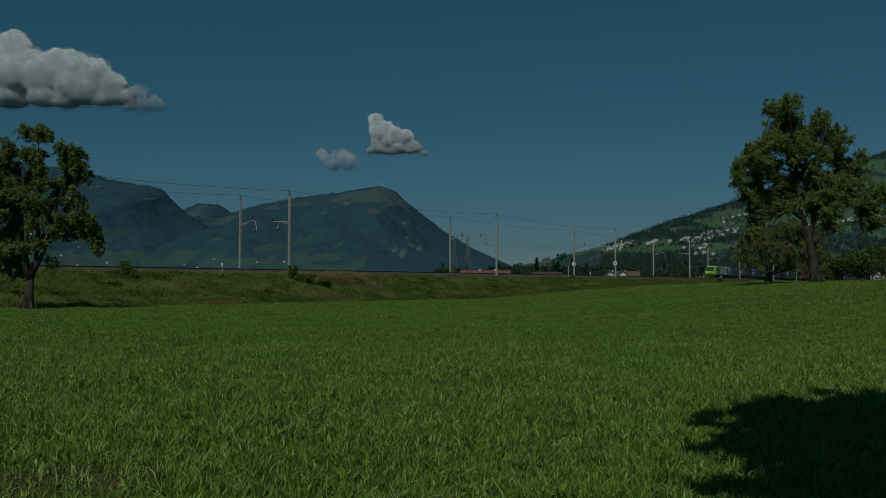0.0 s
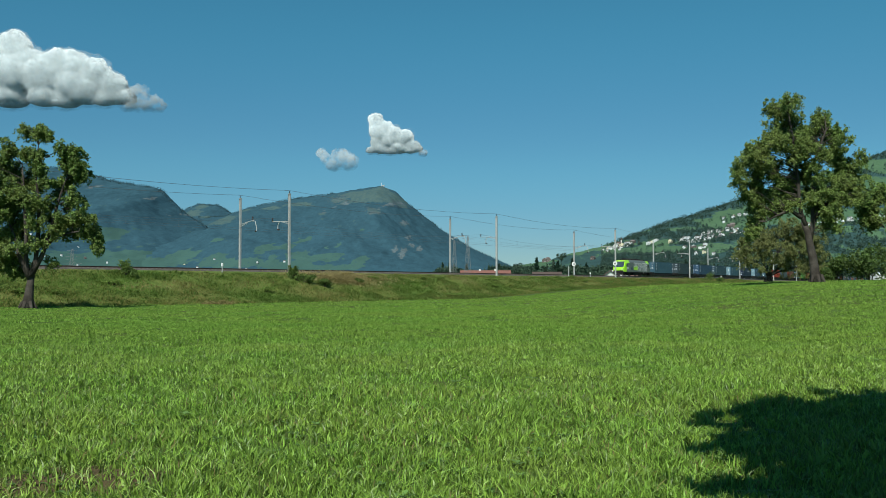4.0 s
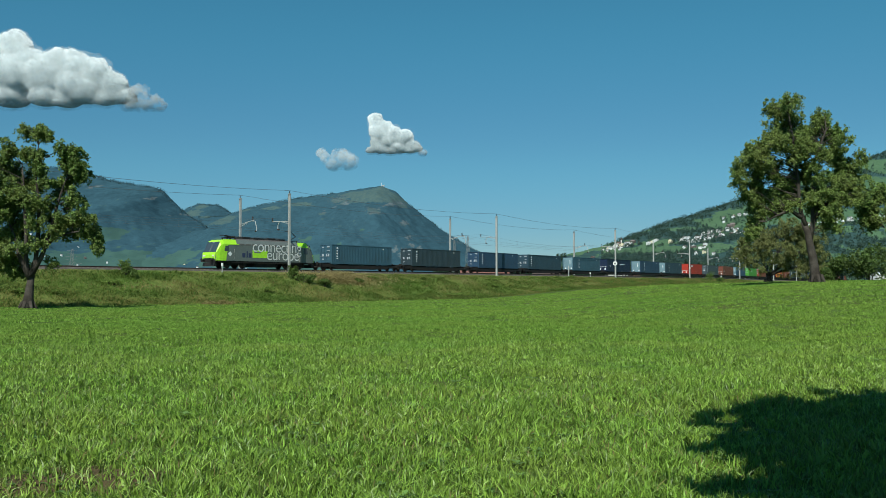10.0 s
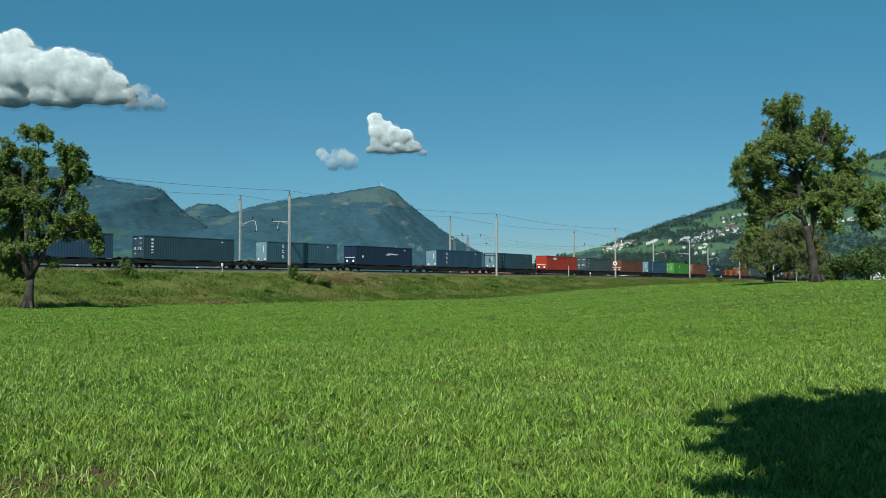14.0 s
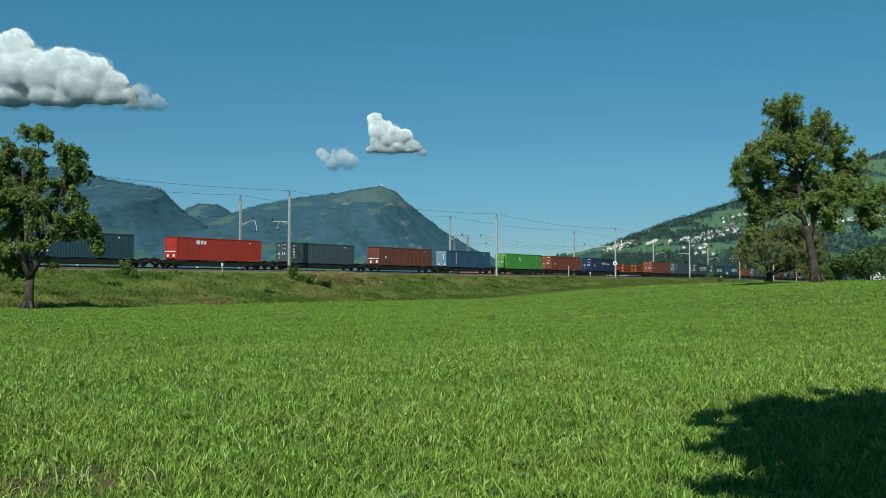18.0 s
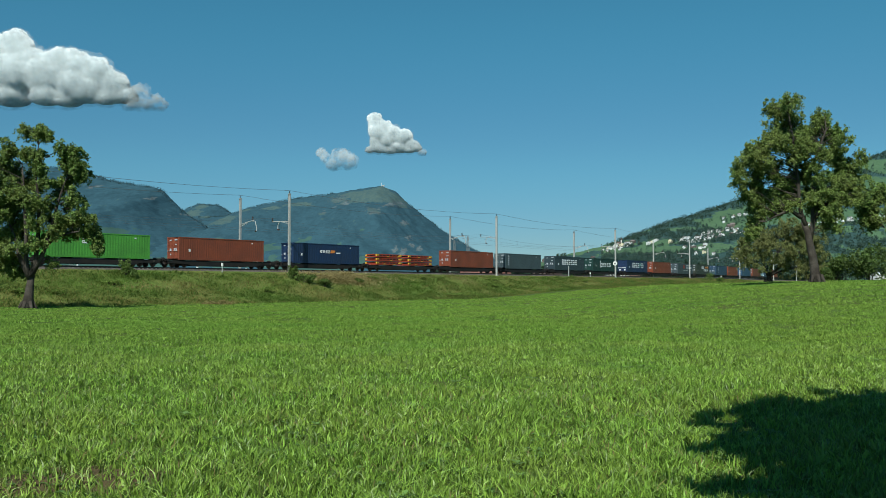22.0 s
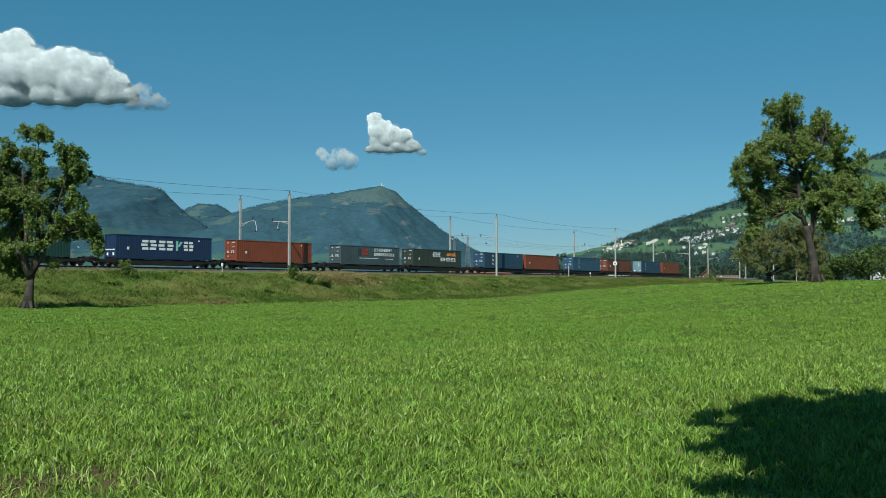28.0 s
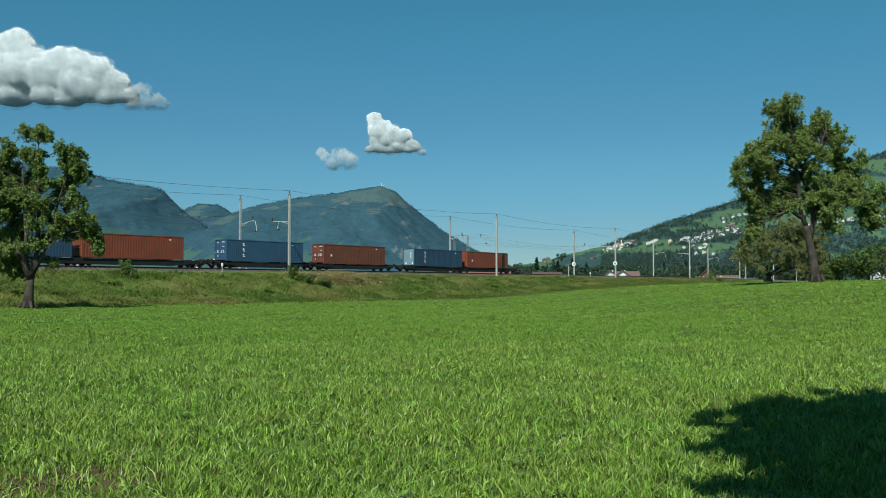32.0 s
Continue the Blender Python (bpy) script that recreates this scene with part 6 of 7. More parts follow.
M_CLOUD = vapour("cloud_droplets", None)
M_VEIL = vapour("cloud_veil", (0.0, 0.30))
M_WISP = vapour("thin_cloud_veil", (0.02, 0.34))
_bm = bmesh.new()
bmesh.ops.create_icosphere(_bm, subdivisions=3, radius=1.0)
PUFF_V = np.array([v.co[:] for v in _bm.verts])
PUFF_F = np.array([[v.index for v in f.verts] for f in _bm.faces])
_bm.free()


def noise3(p, scale, octaves, seed):
    out, amp, rng = np.zeros(len(p)), 1.0, np.random.RandomState(seed)
    f = 2 * math.pi / scale
    for _ in range(octaves):
        for _ in range(3):
            d, e = rng.normal(size=3), rng.normal(size=3)
            d, e = d / np.linalg.norm(d), e / np.linalg.norm(e)
            out += amp / 3 * np.sin(p @ d * f + rng.uniform(0, 6.3) + 1.1 * np.sin(p @ e * f * 0.8 + rng.uniform(0, 6.3)))
        amp, f = amp * 0.55, f * 2.05
    return out


DRIFTING = []


def melted(cs, rs, voxel, rounds):
    """Balls melted into one smooth skin: its points and faces."""
    v = np.concatenate([PUFF_V * r * (1, 1, 0.9) + c for c, r in zip(cs, rs)])
    f = np.concatenate([PUFF_F + k * len(PUFF_V) for k in range(len(rs))])
    ob = bpy.data.objects.new("melt", fast_mesh("melt", v, f, []))
    scene.collection.objects.link(ob)
    one = ob.modifiers.new("melt", 'REMESH')
    one.mode, one.voxel_size = 'VOXEL', voxel
    two = ob.modifiers.new("soft", 'SMOOTH')
    two.factor, two.iterations = 0.6, rounds
    me = bpy.data.meshes.new_from_object(ob.evaluated_get(bpy.context.evaluated_depsgraph_get()))
    bpy.data.objects.remove(ob)
    return me


def billow(me, seed, rough, base, soft, front):
    """Heaps a skin up in small domes, flattens its underside, and for a veil keeps the side that the sun meets."""
    co, no = np.empty(len(me.vertices) * 3), np.empty(len(me.vertices) * 3)
    me.vertices.foreach_get("co", co), me.vertices.foreach_get("normal", no)
    co, no = co.reshape(-1, 3), no.reshape(-1, 3)
    lump = 1.6 * np.abs(noise3(co, 130.0, 1, seed)) + 0.9 * np.abs(noise3(co, 60.0, 1, seed + 1)) + 0.45 * np.abs(noise3(co, 28.0, 1, seed + 2)) - 1.0
    up = np.clip(0.45 + 0.75 * no[:, 2], 0.12, 1)
    co = co + no * (rough * lump * up)[:, None]
    co[:, 2] = np.where(co[:, 2] < base + soft, base + soft + (co[:, 2] - base - soft) * 0.45, co[:, 2])
    v = [tuple(q) for q in co]
    f = [tuple(q.vertices) for q in me.polygons]
    if front:
        f = [q for q in f if no[q[0], 1] < 0.2]
    out = fast_mesh("skin", v, f, [front or M_CLOUD])
    out.polygons.foreach_set("use_smooth", np.ones(len(out.polygons), dtype=bool))
    low, high = co[:, 2].min(), co[:, 2].max()
    # shading put into the normals: whiter towards the top, greyer towards the base
    lift = np.stack([0 * co[:, 0], -0.6 + 0 * co[:, 0], 1.25 * (co[:, 2] - low) / (high - low) - 0.46], 1)
    soft_no = 0.36 * no + lift
    soft_no /= np.linalg.norm(soft_no, axis=1)[:, None]
    out.normals_split_custom_set_from_vertices([tuple(q) for q in soft_no])
    return out


def build_cloud(label, at, heads, seed, drift, base=-1e9, soft=50.0, dense=0.0, layers=3, gap=0.10, voxel=5.0, rough=0.15):
    """Heaped cloud: a dense body of melted heads under veils of mist that reach ever further out. heads: across, up, size in metres."""
    rng = np.random.RandomState(seed)
    t = thing("cloud", label, "cloud", "clouds")
    c, r, firm = [], [], []
    for x, z, w in heads:
        c.append((x, rng.uniform(-0.15, 0.15) * w, z)), r.append(w), firm.append(w >= dense)
        for _ in range(5):
            d = rng.normal(size=3) * (1, 0.7, 0.8) + (0, 0, 0.35)
            d /= np.linalg.norm(d)
            c.append(tuple(np.array((x, 0, z)) + d * w * rng.uniform(0.45, 0.7))), r.append(w * rng.uniform(0.35, 0.55)), firm.append(w >= dense)
    c, r, firm = np.array(c), np.array(r), np.array(firm)
    size = float(np.median(r[::6]))
    if firm.any():
        part("billow", billow(melted(c[firm], r[firm] * 0.95, voxel, 50), seed, size * rough, base + soft * 0.35, soft, None), t, "dense white body")
    every, loose = np.ones(len(r), dtype=bool), ~firm
    coats = [(every, 1.0, M_VEIL), (every, 1.05, M_VEIL)] if firm.any() else []
    coats += [(loose, 0.82 + gap * k, M_WISP) for k in range(layers)]
    for k, (use, wide, stuff) in enumerate(coats):
        skin = billow(melted(c[use], r[use] * wide, voxel, 40), seed + k, size * (rough + 0.03 * k), base + soft * (0.15 - 0.1 * k), soft, stuff)
        tagged(part("mist", skin, t, "veil of white mist, torn at its edge"), kind="stuff")
    t.matrix_basis = pose(*at)
    DRIFTING.append((t, t.matrix_basis.copy(), drift))


_k = 4600 / 1607.4
_f = 4850 / 4600          # the small ones drift behind the summit
build_cloud("large heaped white cloud with a grey underside", (-1867, 4600, 1014),
            [((x - 115) * _k * 1.06, (145 - y) * _k * 1.06, r * _k * 1.0) for x, y, r in [(8, 80, 34), (8, 125, 42), (60, 128, 42), (30, 105, 32), (84, 102, 27), (112, 112, 32), (146, 125, 31), (175, 146, 28), (130, 155, 34), (60, 168, 30), (196, 166, 22), (0, 165, 36), (212, 172, 20), (222, 179, 17), (95, 172, 28), (-45, 115, 55), (160, 172, 22), (200, 178, 16), (178, 166, 22), (110, 145, 34), (214, 158, 15), (238, 176, 17), (252, 182, 14), (228, 166, 14)]], 5, (16, 0, 9), base=-190, soft=85.0, dense=21.5 * _k)
build_cloud("small bright heaped white cloud over the mountain", (-255 * _f, 4850, 727 * _f),
            [((x - 695) * _k * _f, (250 - y) * _k * _f, r * _k * 0.95 * _f) for x, y, r in [(664, 209, 15), (668, 220, 17), (670, 232, 19), (696, 236, 19), (718, 240, 17), (738, 262, 12), (706, 262, 18), (676, 266, 14), (656, 267, 11), (688, 246, 18), (748, 270, 9), (726, 268, 12), (684, 224, 13), (708, 244, 16), (728, 256, 13), (666, 250, 13), (692, 268, 14), (668, 262, 14)]], 6, (-8, 0, 5), base=-112, soft=50.0, dense=10.5 * _k, voxel=3.0, rough=0.15)
build_cloud("small thin wisp of cloud beside a larger one", (-524 * _f, 4850, 631 * _f),
            [((x - 596) * _k * _f, (284 - y) * _k * _f, r * _k * _f) for x, y, r in [(598, 282, 16), (612, 286, 14), (584, 290, 12), (562, 270, 8), (604, 273, 9), (572, 280, 9)]], 7, (0, 0, 4), dense=999.0, layers=5, gap=0.12, voxel=3.0, rough=0.3)


# ---------------------------------------------------------------- far trees and woods
ROUND = [far_tree("broadleaf_tree", "round dark green broadleaf tree in the valley", "round", 70 + i) for i in range(3)]
SPRUCE = [far_tree("spruce", "slender dark spruce in the valley", "spruce", 80 + i) for i in range(2)]


def plant(models, spots, seed, lo, hi, ground=None):
    rng = np.random.RandomState(seed)
    for x, y in spots:
        z = height_at(x, y) if ground is None else max(float(ground.height(np.array([x * 1.0]), np.array([y * 1.0]))[0]) - 2.2, -0.4)
        t = copy_thing(models[rng.randint(len(models))], pose(x, y, z, 0, 0, rng.uniform(0, 360)))
        k = rng.uniform(lo, hi)
        t.scale = (k * rng.uniform(0.9, 1.15), k * rng.uniform(0.9, 1.15), k)


def belt(x0, y0, x1, y1, n, wide, seed):
    rng = np.random.RandomState(seed)
    return [(x0 + (x1 - x0) * (i + rng.uniform(0, 1)) / n, y0 + (y1 - y0) * i / n + rng.uniform(-wide, wide)) for i in range(n)]


plant(ROUND, belt(-2, 590, 10, 600, 7, 14, 11), 11, 1.05, 1.3)
plant(SPRUCE, belt(-1, 600, 16, 610, 4, 14, 12), 12, 0.95, 1.2)
plant(ROUND, belt(12, 620, 34, 640, 8, 20, 13), 13, 0.9, 1.1)
plant(ROUND, belt(34, 610, 50, 620, 9, 20, 14), 14, 1.1, 1.5)
plant(SPRUCE, belt(36, 640, 50, 650, 4, 14, 15), 15, 1.0, 1.35)
plant(ROUND, belt(52, 620, 118, 660, 26, 40, 1), 1, 1.0, 1.6)
plant(SPRUCE, belt(60, 640, 110, 660, 7, 30, 2), 2, 1.0, 1.5)
plant(ROUND, belt(104, 470, 112, 485, 3, 8, 3), 3, 0.55, 0.7)
plant(ROUND, belt(119, 470, 128, 485, 5, 8, 4), 4, 0.8, 1.05)
plant(ROUND, belt(122, 640, 160, 680, 14, 40, 16), 16, 1.1, 1.6)
plant(ROUND, belt(175, 700, 285, 760, 26, 60, 5), 5, 1.2, 1.9)
plant(ROUND, belt(205, 560, 330, 640, 22, 50, 6), 6, 1.1, 1.7)
plant(SPRUCE, belt(160, 800, 320, 900, 12, 60, 7), 7, 1.1, 1.7)
plant(ROUND, belt(112, 760, 170, 800, 14, 50, 8), 8, 1.2, 1.8)
plant(ROUND, [(318, 2440)], 9, 2.3, 2.4, SLOPE)
for _o in ROUND + SPRUCE:          # the models stand in the wood too
    _p = belt(230, 880, 330, 960, 5, 30, 10)[(ROUND + SPRUCE).index(_o)]
    _o.matrix_basis = pose(_p[0], _p[1], height_at(*_p))


def build_woods(name, label, spots, size, m, seed):
    """Woods far off: many crowns of coarse leaves on a slope."""
    rng = np.random.RandomState(seed)
    cs, rs, ns = [], [], []
    for rg, x, y in spots:
        z = float(rg.height(np.array([x * 1.0]), np.array([y * 1.0]))[0])
        if z < 1:
            z = 1.5
        h = size * rng.uniform(0.6, 1.2)
        cs.append((x, y, z + h * 0.35)), rs.append((h * 0.42, h * 0.42, h * 0.62)), ns.append(34)
    v, f = leaf_cloud(cs, rs, ns, size * 0.27, rng, 0.0, 0.8)
    tagged(new(name, fast_mesh(name, v, f, [m])), label, "woods", kind="stuff")


def wood_spots(rg, x0, x1, y0, y1, n, scale, cut, seed):
    rng = np.random.RandomState(seed)
    x, y = rng.uniform(x0, x1, n), rng.uniform(y0, y1, n)
    keep = fbm(x, y, scale, 3, seed) > cut
    return [(rg, a, b) for a, b in zip(x[keep], y[keep])]


def hill_spots(n, seed):
    """Trees where the hillside is wooded, and rows of fruit trees on its meadows."""
    rng = np.random.RandomState(seed)
    x, y = rng.uniform(170, 1420, n), rng.uniform(1000, 2690, n)
    keep = np.abs(x - 0.345 * y) < 0.17 * y
    x, y = x[keep], y[keep]
    z = SLOPE.height(x, y)
    green = land_cover(x, z, ON_SLOPE, slope_base(x, y, z))["meadow"]
    keep = green + rng.uniform(-0.2, 0.2, len(x)) < np.where(rng.uniform(0, 1, len(x)) < 0.04, 1.3, 0.45)
    out = [(SLOPE, a, b) for a, b in zip(x[keep], y[keep])]
    for k, yy in enumerate((2335, 2362, 2390, 2425, 2460)):
        out += [(SLOPE, a + rng.uniform(-2, 2), yy + rng.uniform(-3, 3)) for a in np.arange(742 + 4 * k, 835, 8.5)]
    return out


# far leaf colours lifted and blued to hold the haze of distance
L_HAZE = leaves("hazed_hill_leaves", (0.074, 0.130, 0.102), (0.090, 0.146, 0.106), 0.05, 0.6, 0.12)
L_HAZE_BLUE = leaves("hazed_mountain_leaves", (0.066, 0.120, 0.128), (0.074, 0.130, 0.130), 0.05, 0.5, 0.15)
_spots = hill_spots(15000, 54) + [(SLOPE, x, 2672 + 5 * math.sin(x)) for x in np.arange(520, 1400, 4.5)]
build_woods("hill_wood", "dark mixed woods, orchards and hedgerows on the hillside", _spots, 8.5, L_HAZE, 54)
_spots = wood_spots(CLIFFS, -1700, -700, 1900, 2700, 420, 170, 0.5, 55)
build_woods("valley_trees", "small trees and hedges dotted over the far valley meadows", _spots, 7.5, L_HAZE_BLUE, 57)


def crest_trees():
    rng = np.random.RandomState(58)
    out = []
    for rg, a, b, n in ((SUMMIT, -1350, -560, 420), (SUMMIT, -190, 430, 330), (SADDLE, -1480, -1050, 190), (CLIFFS, -1950, -850, 560)):
        for x in rng.uniform(a, b, n):
            out.append((rg, x, rg.y - rng.uniform(0, 40)))
    return out


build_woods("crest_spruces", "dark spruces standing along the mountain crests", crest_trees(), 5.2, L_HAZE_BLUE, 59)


def build_beacon():
    t = thing("summit_beacon", "slim white transmitter mast on the summit", "mast")
    t.matrix_basis = pose(-312, 4598, float(SUMMIT.height(np.array([-312.0]), np.array([4598.0]))[0]) - 3)
    part("shaft", Build().tube([(0, 0, 0), (0, 0, 18)], [0.9, 0.6], M_WHITE, 8), t)
    part("tip", Build().tube([(0, 0, 18), (0, 0, 26)], [0.35, 0.15], M_GALV, 6), t)
    part("hut", Build().box(9, 0, 2.5, 12, 8, 6, M_CONCRETE), t)


build_beacon()

# ---------------------------------------------------------------- houses
W_WHITE = material("white_render", (0.68, 0.67, 0.64), 0.85, second=(0.55, 0.54, 0.5), scale=0.4, amount=0.6, per_object=0.1)
W_CREAM = material("cream_render", (0.74, 0.66, 0.45), 0.85, second=(0.6, 0.53, 0.38), scale=0.4)
W_WOOD = material("brown_boards", (0.16, 0.085, 0.05), 0.8, second=(0.10, 0.055, 0.035), scale=1.2, per_object=0.25)
R_TILE = material("red_brown_tiles", (0.135, 0.078, 0.062), 0.8, second=(0.10, 0.062, 0.05), scale=0.7, fine=6.0, bump=0.5, bump_scale=4.0, per_object=0.25)
R_RED = material("red_tiles", (0.20, 0.085, 0.062), 0.8, second=(0.14, 0.07, 0.055), scale=0.7, fine=6.0, bump=0.5, bump_scale=4.0)
R_DARK = material("dark_tiles", (0.11, 0.075, 0.06), 0.8, second=(0.075, 0.055, 0.045), scale=0.7, per_object=0.25)
# far houses: the white and the tile colour have distance haze mixed in
W_FAR = material("hazed_white_render", (0.74, 0.76, 0.76), 0.9, second=(0.46, 0.47, 0.47), scale=0.4, amount=0.5, per_object=0.15)
R_FAR = material("hazed_brown_tiles", (0.15, 0.125, 0.115), 0.85, second=(0.11, 0.095, 0.09), scale=0.7, per_object=0.3)
W_FARM = material("greyed_boards", (0.13, 0.11, 0.095), 0.85, second=(0.10, 0.08, 0.07), scale=1.0, per_object=0.2)
M_SHUT = material("shutter_paint", (0.12, 0.06, 0.04), 0.6)


def build_house(name, label, w, d, wall_h, roof_h, wall_m, roof_m, windows, over=0.5, group="houses of the village", chimney=True, shutters=True):
    """A gabled house; its gable looks along -y. windows: storeys, panes across."""
    t = thing(name, label, "house", group)
    part("wall", Build().prism([(-w / 2, -3.0), (w / 2, -3.0), (w / 2, wall_h), (0, wall_h + roof_h - 0.15), (-w / 2, wall_h)], -d / 2, d / 2, wall_m), t)
    k = roof_h / (w / 2)
    for sg in (-1, 1):
        e = w / 2 + over
        o = [(0, wall_h + roof_h), (sg * e, wall_h - over * k), (sg * e, wall_h - over * k + 0.22), (0, wall_h + roof_h + 0.25)]
        part("roof", Build().prism(o if sg > 0 else o[::-1], -d / 2 - over, d / 2 + over, roof_m), t)
    if chimney:
        part("chimney", Build().box(w * 0.18, d * 0.15, wall_h + roof_h * 0.8, 0.7, 0.7, 1.9, wall_m), t)
    rows, cols = windows
    for r in range(rows):
        for c in range(cols):
            x = -w / 2 + w * (c + 0.5) / cols
            z = 1.5 + r * 2.7
            if z > wall_h - 0.3 and abs(x) > w / 2 - (z - wall_h + 1.1) / k:
                continue
            wd = part("window", Build().box(x, -d / 2 - 0.03, z, 1.3, 0.08, 1.5, W_WHITE), t)
            part("pane", Build().box(x, -d / 2 - 0.075, z, 1.05, 0.03, 1.25, M_GLASS), wd)
            for sg in (-1, 1) if shutters else ():
                part("shutter", Build().box(x + sg * 0.98, -d / 2 - 0.05, z, 0.55, 0.06, 1.5, M_SHUT), wd)
    return t


FAR_HOUSES = [build_house("house", "small white house with a brown gabled roof", 9, 11, 6, 3.6, W_FAR, R_FAR, (1, 3), chimney=False, shutters=False),
              build_house("house", "white village house with a dark roof", 11, 9, 7, 3.2, W_FAR, R_FAR, (1, 3), chimney=False, shutters=False),
              build_house("house", "cream village house with a brown roof", 10, 10, 6.5, 3.4, W_CREAM, R_FAR, (1, 3), chimney=False, shutters=False),
              build_house("house", "wide white house with a low roof", 15, 9, 6.5, 2.6, W_FAR, R_FAR, (1, 4), chimney=False, shutters=False),
              build_house("house", "brown wooden farmhouse with a tiled roof", 10, 12, 5.5, 4.0, W_FARM, R_FAR, (1, 3), chimney=False, shutters=False)]


def village(rg, spots, seed, weights=(5, 5, 2, 3, 2), k=1.0):
    rng = np.random.RandomState(seed)
    pick = [i for i, w in enumerate(weights) for _ in range(w)]
    for x, y in spots:
        z = float(rg.height(np.array([x * 1.0]), np.array([y * 1.0]))[0]) - 1.5
        t = copy_thing(FAR_HOUSES[pick[rng.randint(len(pick))]], pose(x, y, z, 0, 0, rng.uniform(-35, 35) + (90 if rng.uniform() < 0.3 else 0)))
        t.scale = (k, k, k)


def around(x, y, rx, ry, n, seed):
    rng = np.random.RandomState(seed)
    return [(x + rx * (2 * (i + rng.uniform(0, 1)) / n - 1), y + ry * rng.uniform(-1, 1)) for i in range(n)]


village(SLOPE, around(492, 2520, 44, 60, 36, 1), 1, k=0.46)
village(SLOPE, around(556, 2410, 18, 20, 4, 2), 2, (1, 1, 4, 5, 0), 0.85)
village(SLOPE, [(579, 2309), (596, 2272)], 3, (1, 1, 3, 0, 0), 0.9)
village(SLOPE, around(660, 2225, 66, 70, 78, 4), 4, (7, 9, 1, 3, 1), 0.54)
village(SLOPE, around(566, 2030, 16, 60, 9, 5), 5, k=0.6)
village(SLOPE, [(538, 1870), (537, 1800), (515, 1850)], 6, k=0.6)
village(SLOPE, around(815, 2420, 30, 40, 6, 7), 7, k=0.5)
village(SLOPE, around(905, 2005, 90, 25, 26, 8), 8, (6, 6, 1, 3, 1), 0.66)
village(SLOPE, [(388, 2350), (734, 2325), (744, 2328)], 9, (0, 0, 0, 0, 1), 0.95)
village(SLOPE, [(297, 2655), (306, 2650)], 10, (1, 0, 0, 0, 1), 1.25)
village(SLOPE, around(780, 2440, 40, 30, 6, 13), 13, (3, 3, 1, 1, 2), 0.6)
village(CLIFFS, around(-900, 2560, 200, 130, 10, 10), 10, k=0.5)
village(CLIFFS, around(-1180, 2650, 120, 130, 6, 11), 11, k=0.5)
village(SUMMIT, around(-620, 2640, 150, 90, 7, 12), 12, k=0.5)
for _i, _o in enumerate(FAR_HOUSES):
    _x0, _y0 = 470 + 14 * _i, 2560 - 12 * _i
    _o.matrix_basis = pose(_x0, _y0, float(SLOPE.height(np.array([_x0 * 1.0]), np.array([_y0 * 1.0]))[0]) - 1.5, 0, 0, 20 * _i - 30)


def build_church(x, y):
    t = thing("church", "white village church with a slim pointed steeple", "church")
    t.matrix_basis = pose(x, y, float(SLOPE.height(np.array([x * 1.0]), np.array([y * 1.0]))[0]) - 1.5, 0, 0, 60)
    t.scale = (0.5, 0.5, 0.62)
    part("nave", Build().prism([(-7, -3), (7, -3), (7, 9), (0, 15), (-7, 9)], -12, 12, W_WHITE), t)
    part("roof", Build().prism([(-7.6, 8.6), (0, 15.2), (7.6, 8.6), (7.6, 9.1), (0, 15.8), (-7.6, 9.1)], -12.4, 12.4, R_DARK), t)
    part("tower", Build().box(0, -14.2, 11, 5.6, 5.6, 28, W_WHITE), t)
    part("steeple", Build().box(0, -14.2, 31, 6.2, 6.2, 12, R_DARK, top=0.03), t, "dark pointed spire")
    return t


build_church(497, 2562)

# houses just behind the line
NEAR_HOUSES = (("gabled_house", "white gabled house with a broad red-brown roof", 83.0, 452, 8.2, 14, 4.4, 3.0, -8, (2, 3)),
               ("gabled_house", "white gabled house with shutters and a red-brown roof", 89.6, 455, 7.8, 15, 4.4, 3.0, -8, (2, 3)))
for _n, _l, _x0, _y0, _w, _d, _h, _r, _a, _win in NEAR_HOUSES:
    build_house(_n, _l, _w, _d, _h, _r, W_WHITE, R_TILE, _win, 0.9, "houses behind the line").matrix_basis = pose(_x0, _y0, height_at(_x0, _y0) + 0.9, 0, 0, _a)
build_house("barn", "long barn with a red-brown tiled roof", 9, 11, 3.9, 3.4, W_WOOD, R_TILE, (0, 0), 0.6, "houses behind the line", False).matrix_basis = pose(94.5, 466, height_at(94.5, 466) + 0.9, 0, 0, 82)
build_house("farmhouse", "red-brown farmhouse with white window frames", 11.5, 14, 5.2, 4.6, W_WOOD, R_TILE, (2, 3), 1.0, "houses behind the line").matrix_basis = pose(154.0, 530, height_at(154, 530) + 0.4, 0, 0, -14)
build_house("farm_shed", "low farm shed with a brown roof", 8, 14, 3.0, 3.2, W_WOOD, R_TILE, (0, 0), 0.6, "houses behind the line", False).matrix_basis = pose(167.0, 535, height_at(167, 535) + 0.4, 0, 0, 70)
_shed = build_house("long_shed", "long low shed with a red tiled roof behind the line", 10, 25, 6.3, 2.6, W_WOOD, R_RED, (0, 0), 0.6, "houses behind the line", False)
_shed.matrix_basis = pose(22.0, 470, 0.1, 0, 0, 88)
for _y0 in (-5.0, 3.0):
    part("chimney", Build().box(0.0, _y0, 9.1, 0.9, 0.9, 1.5, W_WHITE), _shed, "white chimney")
build_house("long_shed", "long shed with a dark brown roof behind the line", 9, 14, 5.4, 2.3, W_WOOD, R_DARK, (0, 0), 0.6, "houses behind the line", False).matrix_basis = pose(53.5, 468, 0.5, 0, 0, 87)


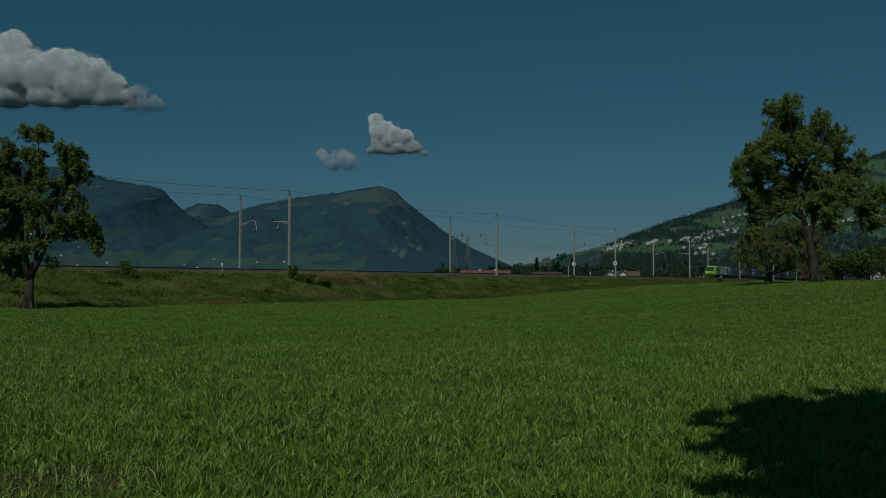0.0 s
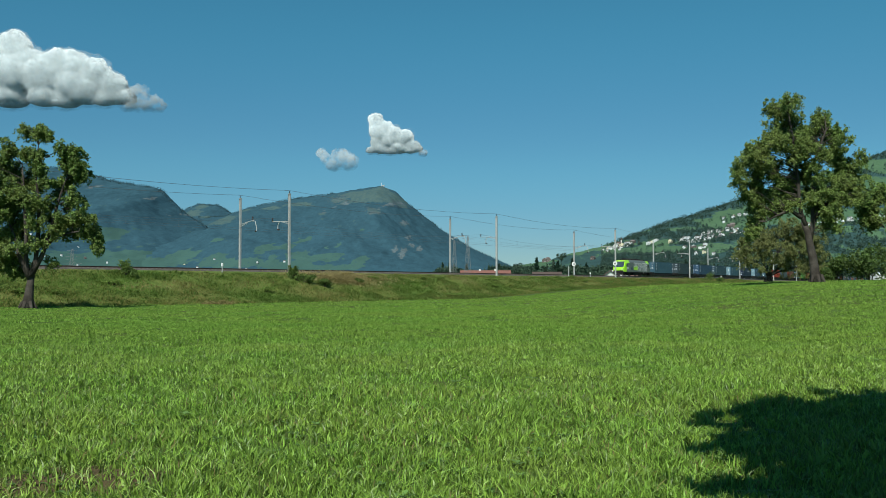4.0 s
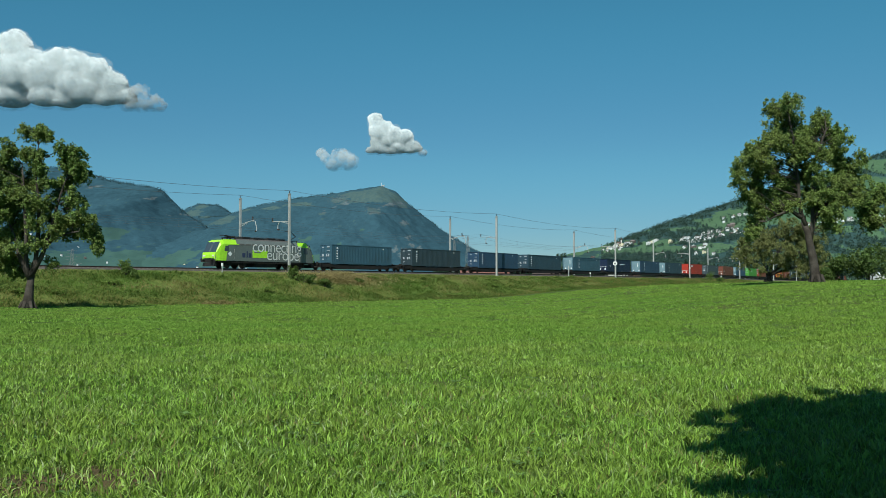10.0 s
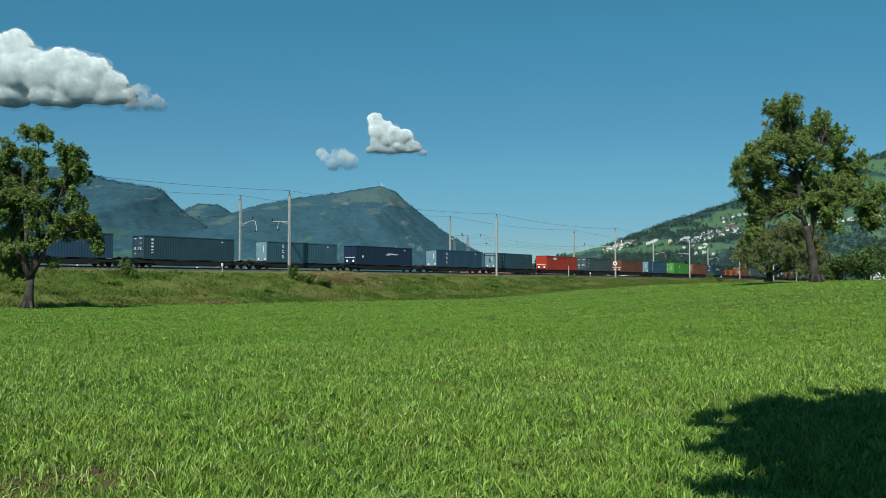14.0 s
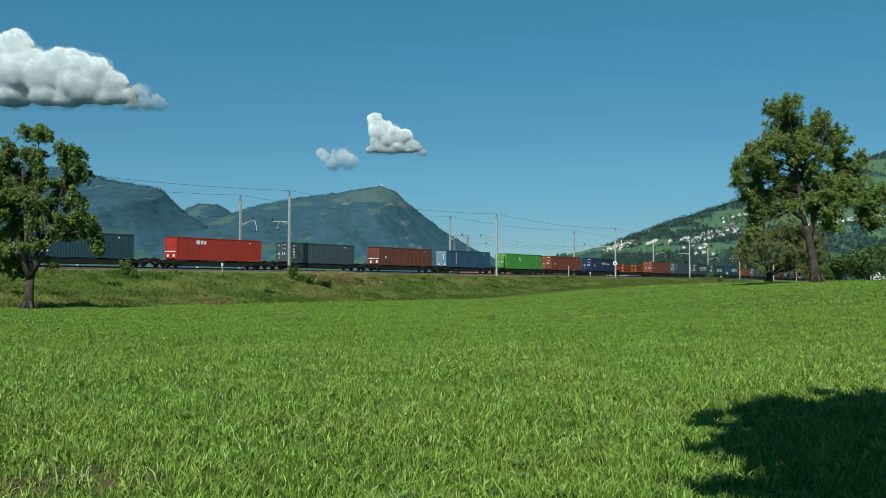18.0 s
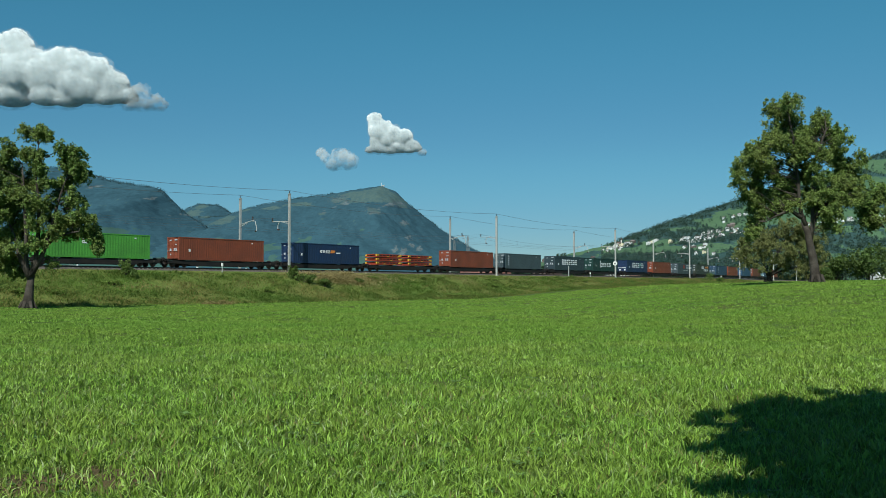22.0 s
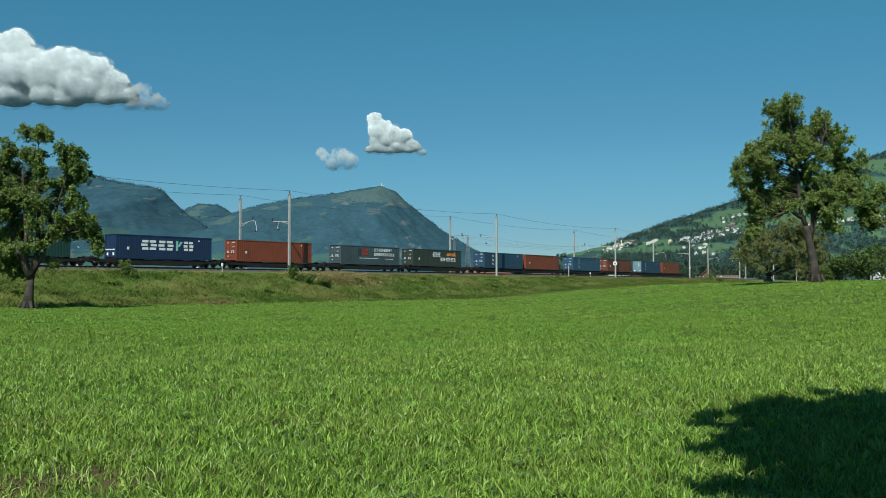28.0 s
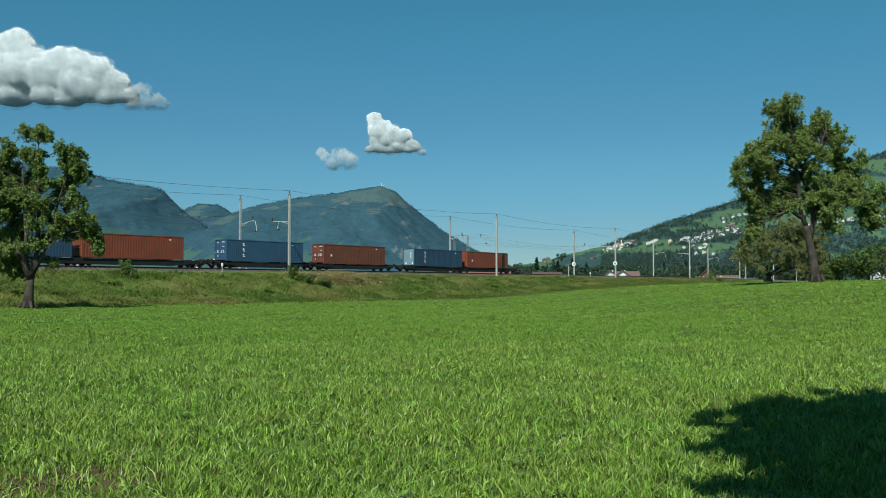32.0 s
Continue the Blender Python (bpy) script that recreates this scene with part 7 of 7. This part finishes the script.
def build_barrier():
    t = thing("noise_barrier", "long grey noise barrier of posts and panels behind the line", "barrier")
    for i in range(22):
        s = 210.0 + i * 5.0
        x, y, a = line(s, FAR + 9.5)
        m = pose(x, y, RAIL_Z - 1.6, 0, 0, math.degrees(a))
        part("panel", Build().box(2.5, 0, 1.25, 4.86, 0.14, 2.0, M_SLATE), t, at=m)
        part("post", Build().box(0, 0, 1.3, 0.2, 0.24, 2.6, M_GALV), t, at=m)


M_SLATE = material("grey_panel", (0.16, 0.17, 0.18), 0.8, second=(0.12, 0.125, 0.13), scale=0.6)
build_barrier()


# ---------------------------------------------------------------- pylons, posts, car
M_PYLON = material("weathered_steel", (0.20, 0.21, 0.21), 0.7, 0.2, second=(0.13, 0.13, 0.13), scale=0.5)


def build_pylon(x, y, h, w, label, arms=2, name="lattice_pylon"):
    t = thing(name, label, "pylon", "pylons")
    t.matrix_basis = pose(x, y, height_at(x, y) if y < 1500 else max(0.0, float(CLIFFS.height(np.array([x * 1.0]), np.array([y * 1.0]))[0])) - 1.0, 0, 0, 25)
    leg = Build()
    r = 0.055 * h / 25
    for sx in (-1, 1):
        for sy in (-1, 1):
            leg.tube([(sx * w / 2, sy * w / 2, 0), (sx * w * 0.08, sy * w * 0.08, h)], r, M_PYLON, 4)
    part("leg", leg, t)
    br = Build()
    n = 9
    for i in range(n):
        a, b = i / n, (i + 1) / n
        wa, wb = w / 2 * (1 - 0.84 * a), w / 2 * (1 - 0.84 * b)
        for sg in (-1, 1):
            br.tube([(-wa, sg * wa, a * h), (wb, sg * wb, b * h)], r * 0.6, M_PYLON, 3)
            br.tube([(wa, sg * wa, a * h), (-wb, sg * wb, b * h)], r * 0.6, M_PYLON, 3)
            br.tube([(sg * wa, -wa, a * h), (sg * wb, wb, b * h)], r * 0.6, M_PYLON, 3)
    part("bracing", br, t)
    for i in range(arms):
        z = h * (0.95 - 0.16 * i)
        q = h * (0.13 + 0.05 * i)
        part("cross_arm", Build().tube([(-q, 0, z), (0, 0, z + 0.03 * h), (q, 0, z)], r * 0.8, M_PYLON, 4).tube([(-q, 0, z), (q, 0, z)], r * 0.8, M_PYLON, 4), t)
    return t


build_pylon(-245, 600, 26, 5, "grey lattice power pylon in the valley", 3)
build_pylon(-262, 640, 25, 5, "grey lattice power pylon behind another", 3)
build_pylon(-840, 1800, 40, 8, "distant lattice power pylon on the meadows", 2)
build_pylon(8.2, 300, 17.5, 2.2, "slim lattice mast behind the overhead line", 1, "lattice_mast")
build_pylon(3.9, 310, 17.0, 2.0, "slim lattice mast carrying railway feeders", 1, "lattice_mast")


def build_post(name, label, s, d, h, r, m, cap, cat="post"):
    x, y, a = line(s, -d)
    t = thing(name, label, cat, "small posts by the line")
    t.matrix_basis = pose(x, y, height_at(x, y) - 0.1, 0, 0, math.degrees(a))
    part("shaft", Build().box(0, 0, h / 2, r, r, h, m, bevel=r * 0.2), t)
    if cap:
        part("cap", Build().box(0, 0, h - 0.15, r * 1.9, r * 1.9, 0.42, M_WHITE, bevel=0.05), t, "white plate")


build_post("marker_post", "small white marker post by the track", -23.6, 2.6, 1.2, 0.12, M_GALV, True)
build_post("marker_post", "thin grey post by the track", 67.2, 2.6, 2.4, 0.16, M_GALV, False)
build_post("marker_post", "small white marker post by the track", 77.4, 2.6, 1.1, 0.12, M_GALV, True)
build_post("marker_post", "small white marker post by the track", 176.0, 2.6, 1.2, 0.14, M_GALV, True)
build_post("marker_post", "white signal box on a post beside a mast", 143.0, 2.9, 3.3, 0.14, M_GALV, True)


def build_car(x, y):
    """The roof and flank of a parked car behind the field's crest."""
    t = thing("parked_car", "white parked car with dark windows behind the field's crest", "car")
    t.matrix_basis = pose(x, y, height_at(x, y), 0, 0, 8)
    o = [(-2.1, 0.35), (2.1, 0.35), (2.15, 0.8), (1.2, 0.95), (0.6, 1.42), (-1.2, 1.45), (-2.05, 1.0)]
    part("body", Build().prism(o, -0.85, 0.85, M_WHITE), t)
    part("window", Build().prism([(1.0, 0.97), (0.55, 1.34), (-0.2, 1.36), (-0.2, 0.97)], -0.862, 0.862, M_GLASS), t, "dark side window")
    part("window", Build().prism([(-0.3, 0.97), (-0.3, 1.36), (-1.15, 1.37), (-1.7, 0.98)], -0.862, 0.862, M_GLASS), t, "dark side window")
    for dx in (-1.3, 1.3):
        for sy in (-1, 1):
            wl = part("wheel", Build().tube([(dx, sy * 0.7, 0.32), (dx, sy * 0.88, 0.32)], 0.32, M_BLACK, 16), t)
            part("rim", Build().tube([(dx, sy * 0.86, 0.32), (dx, sy * 0.89, 0.32)], 0.2, M_GALV, 12), wl)


build_car(64.0, 131.0)


# ---------------------------------------------------------------- what moves
def motions():
    times = [0.5 * k for k in range(65)]
    for ob, s, z, half in TRAIN:
        walk(ob, [(t, track_pose(s - run(t), z, half)) for t in times])
    for ob, base, drift in DRIFTING:
        walk(ob, [(t, Matrix.Translation(Vector(drift) * (t / 32.0)) @ base) for t in (0.0, 16.0, 32.0)])


motions()
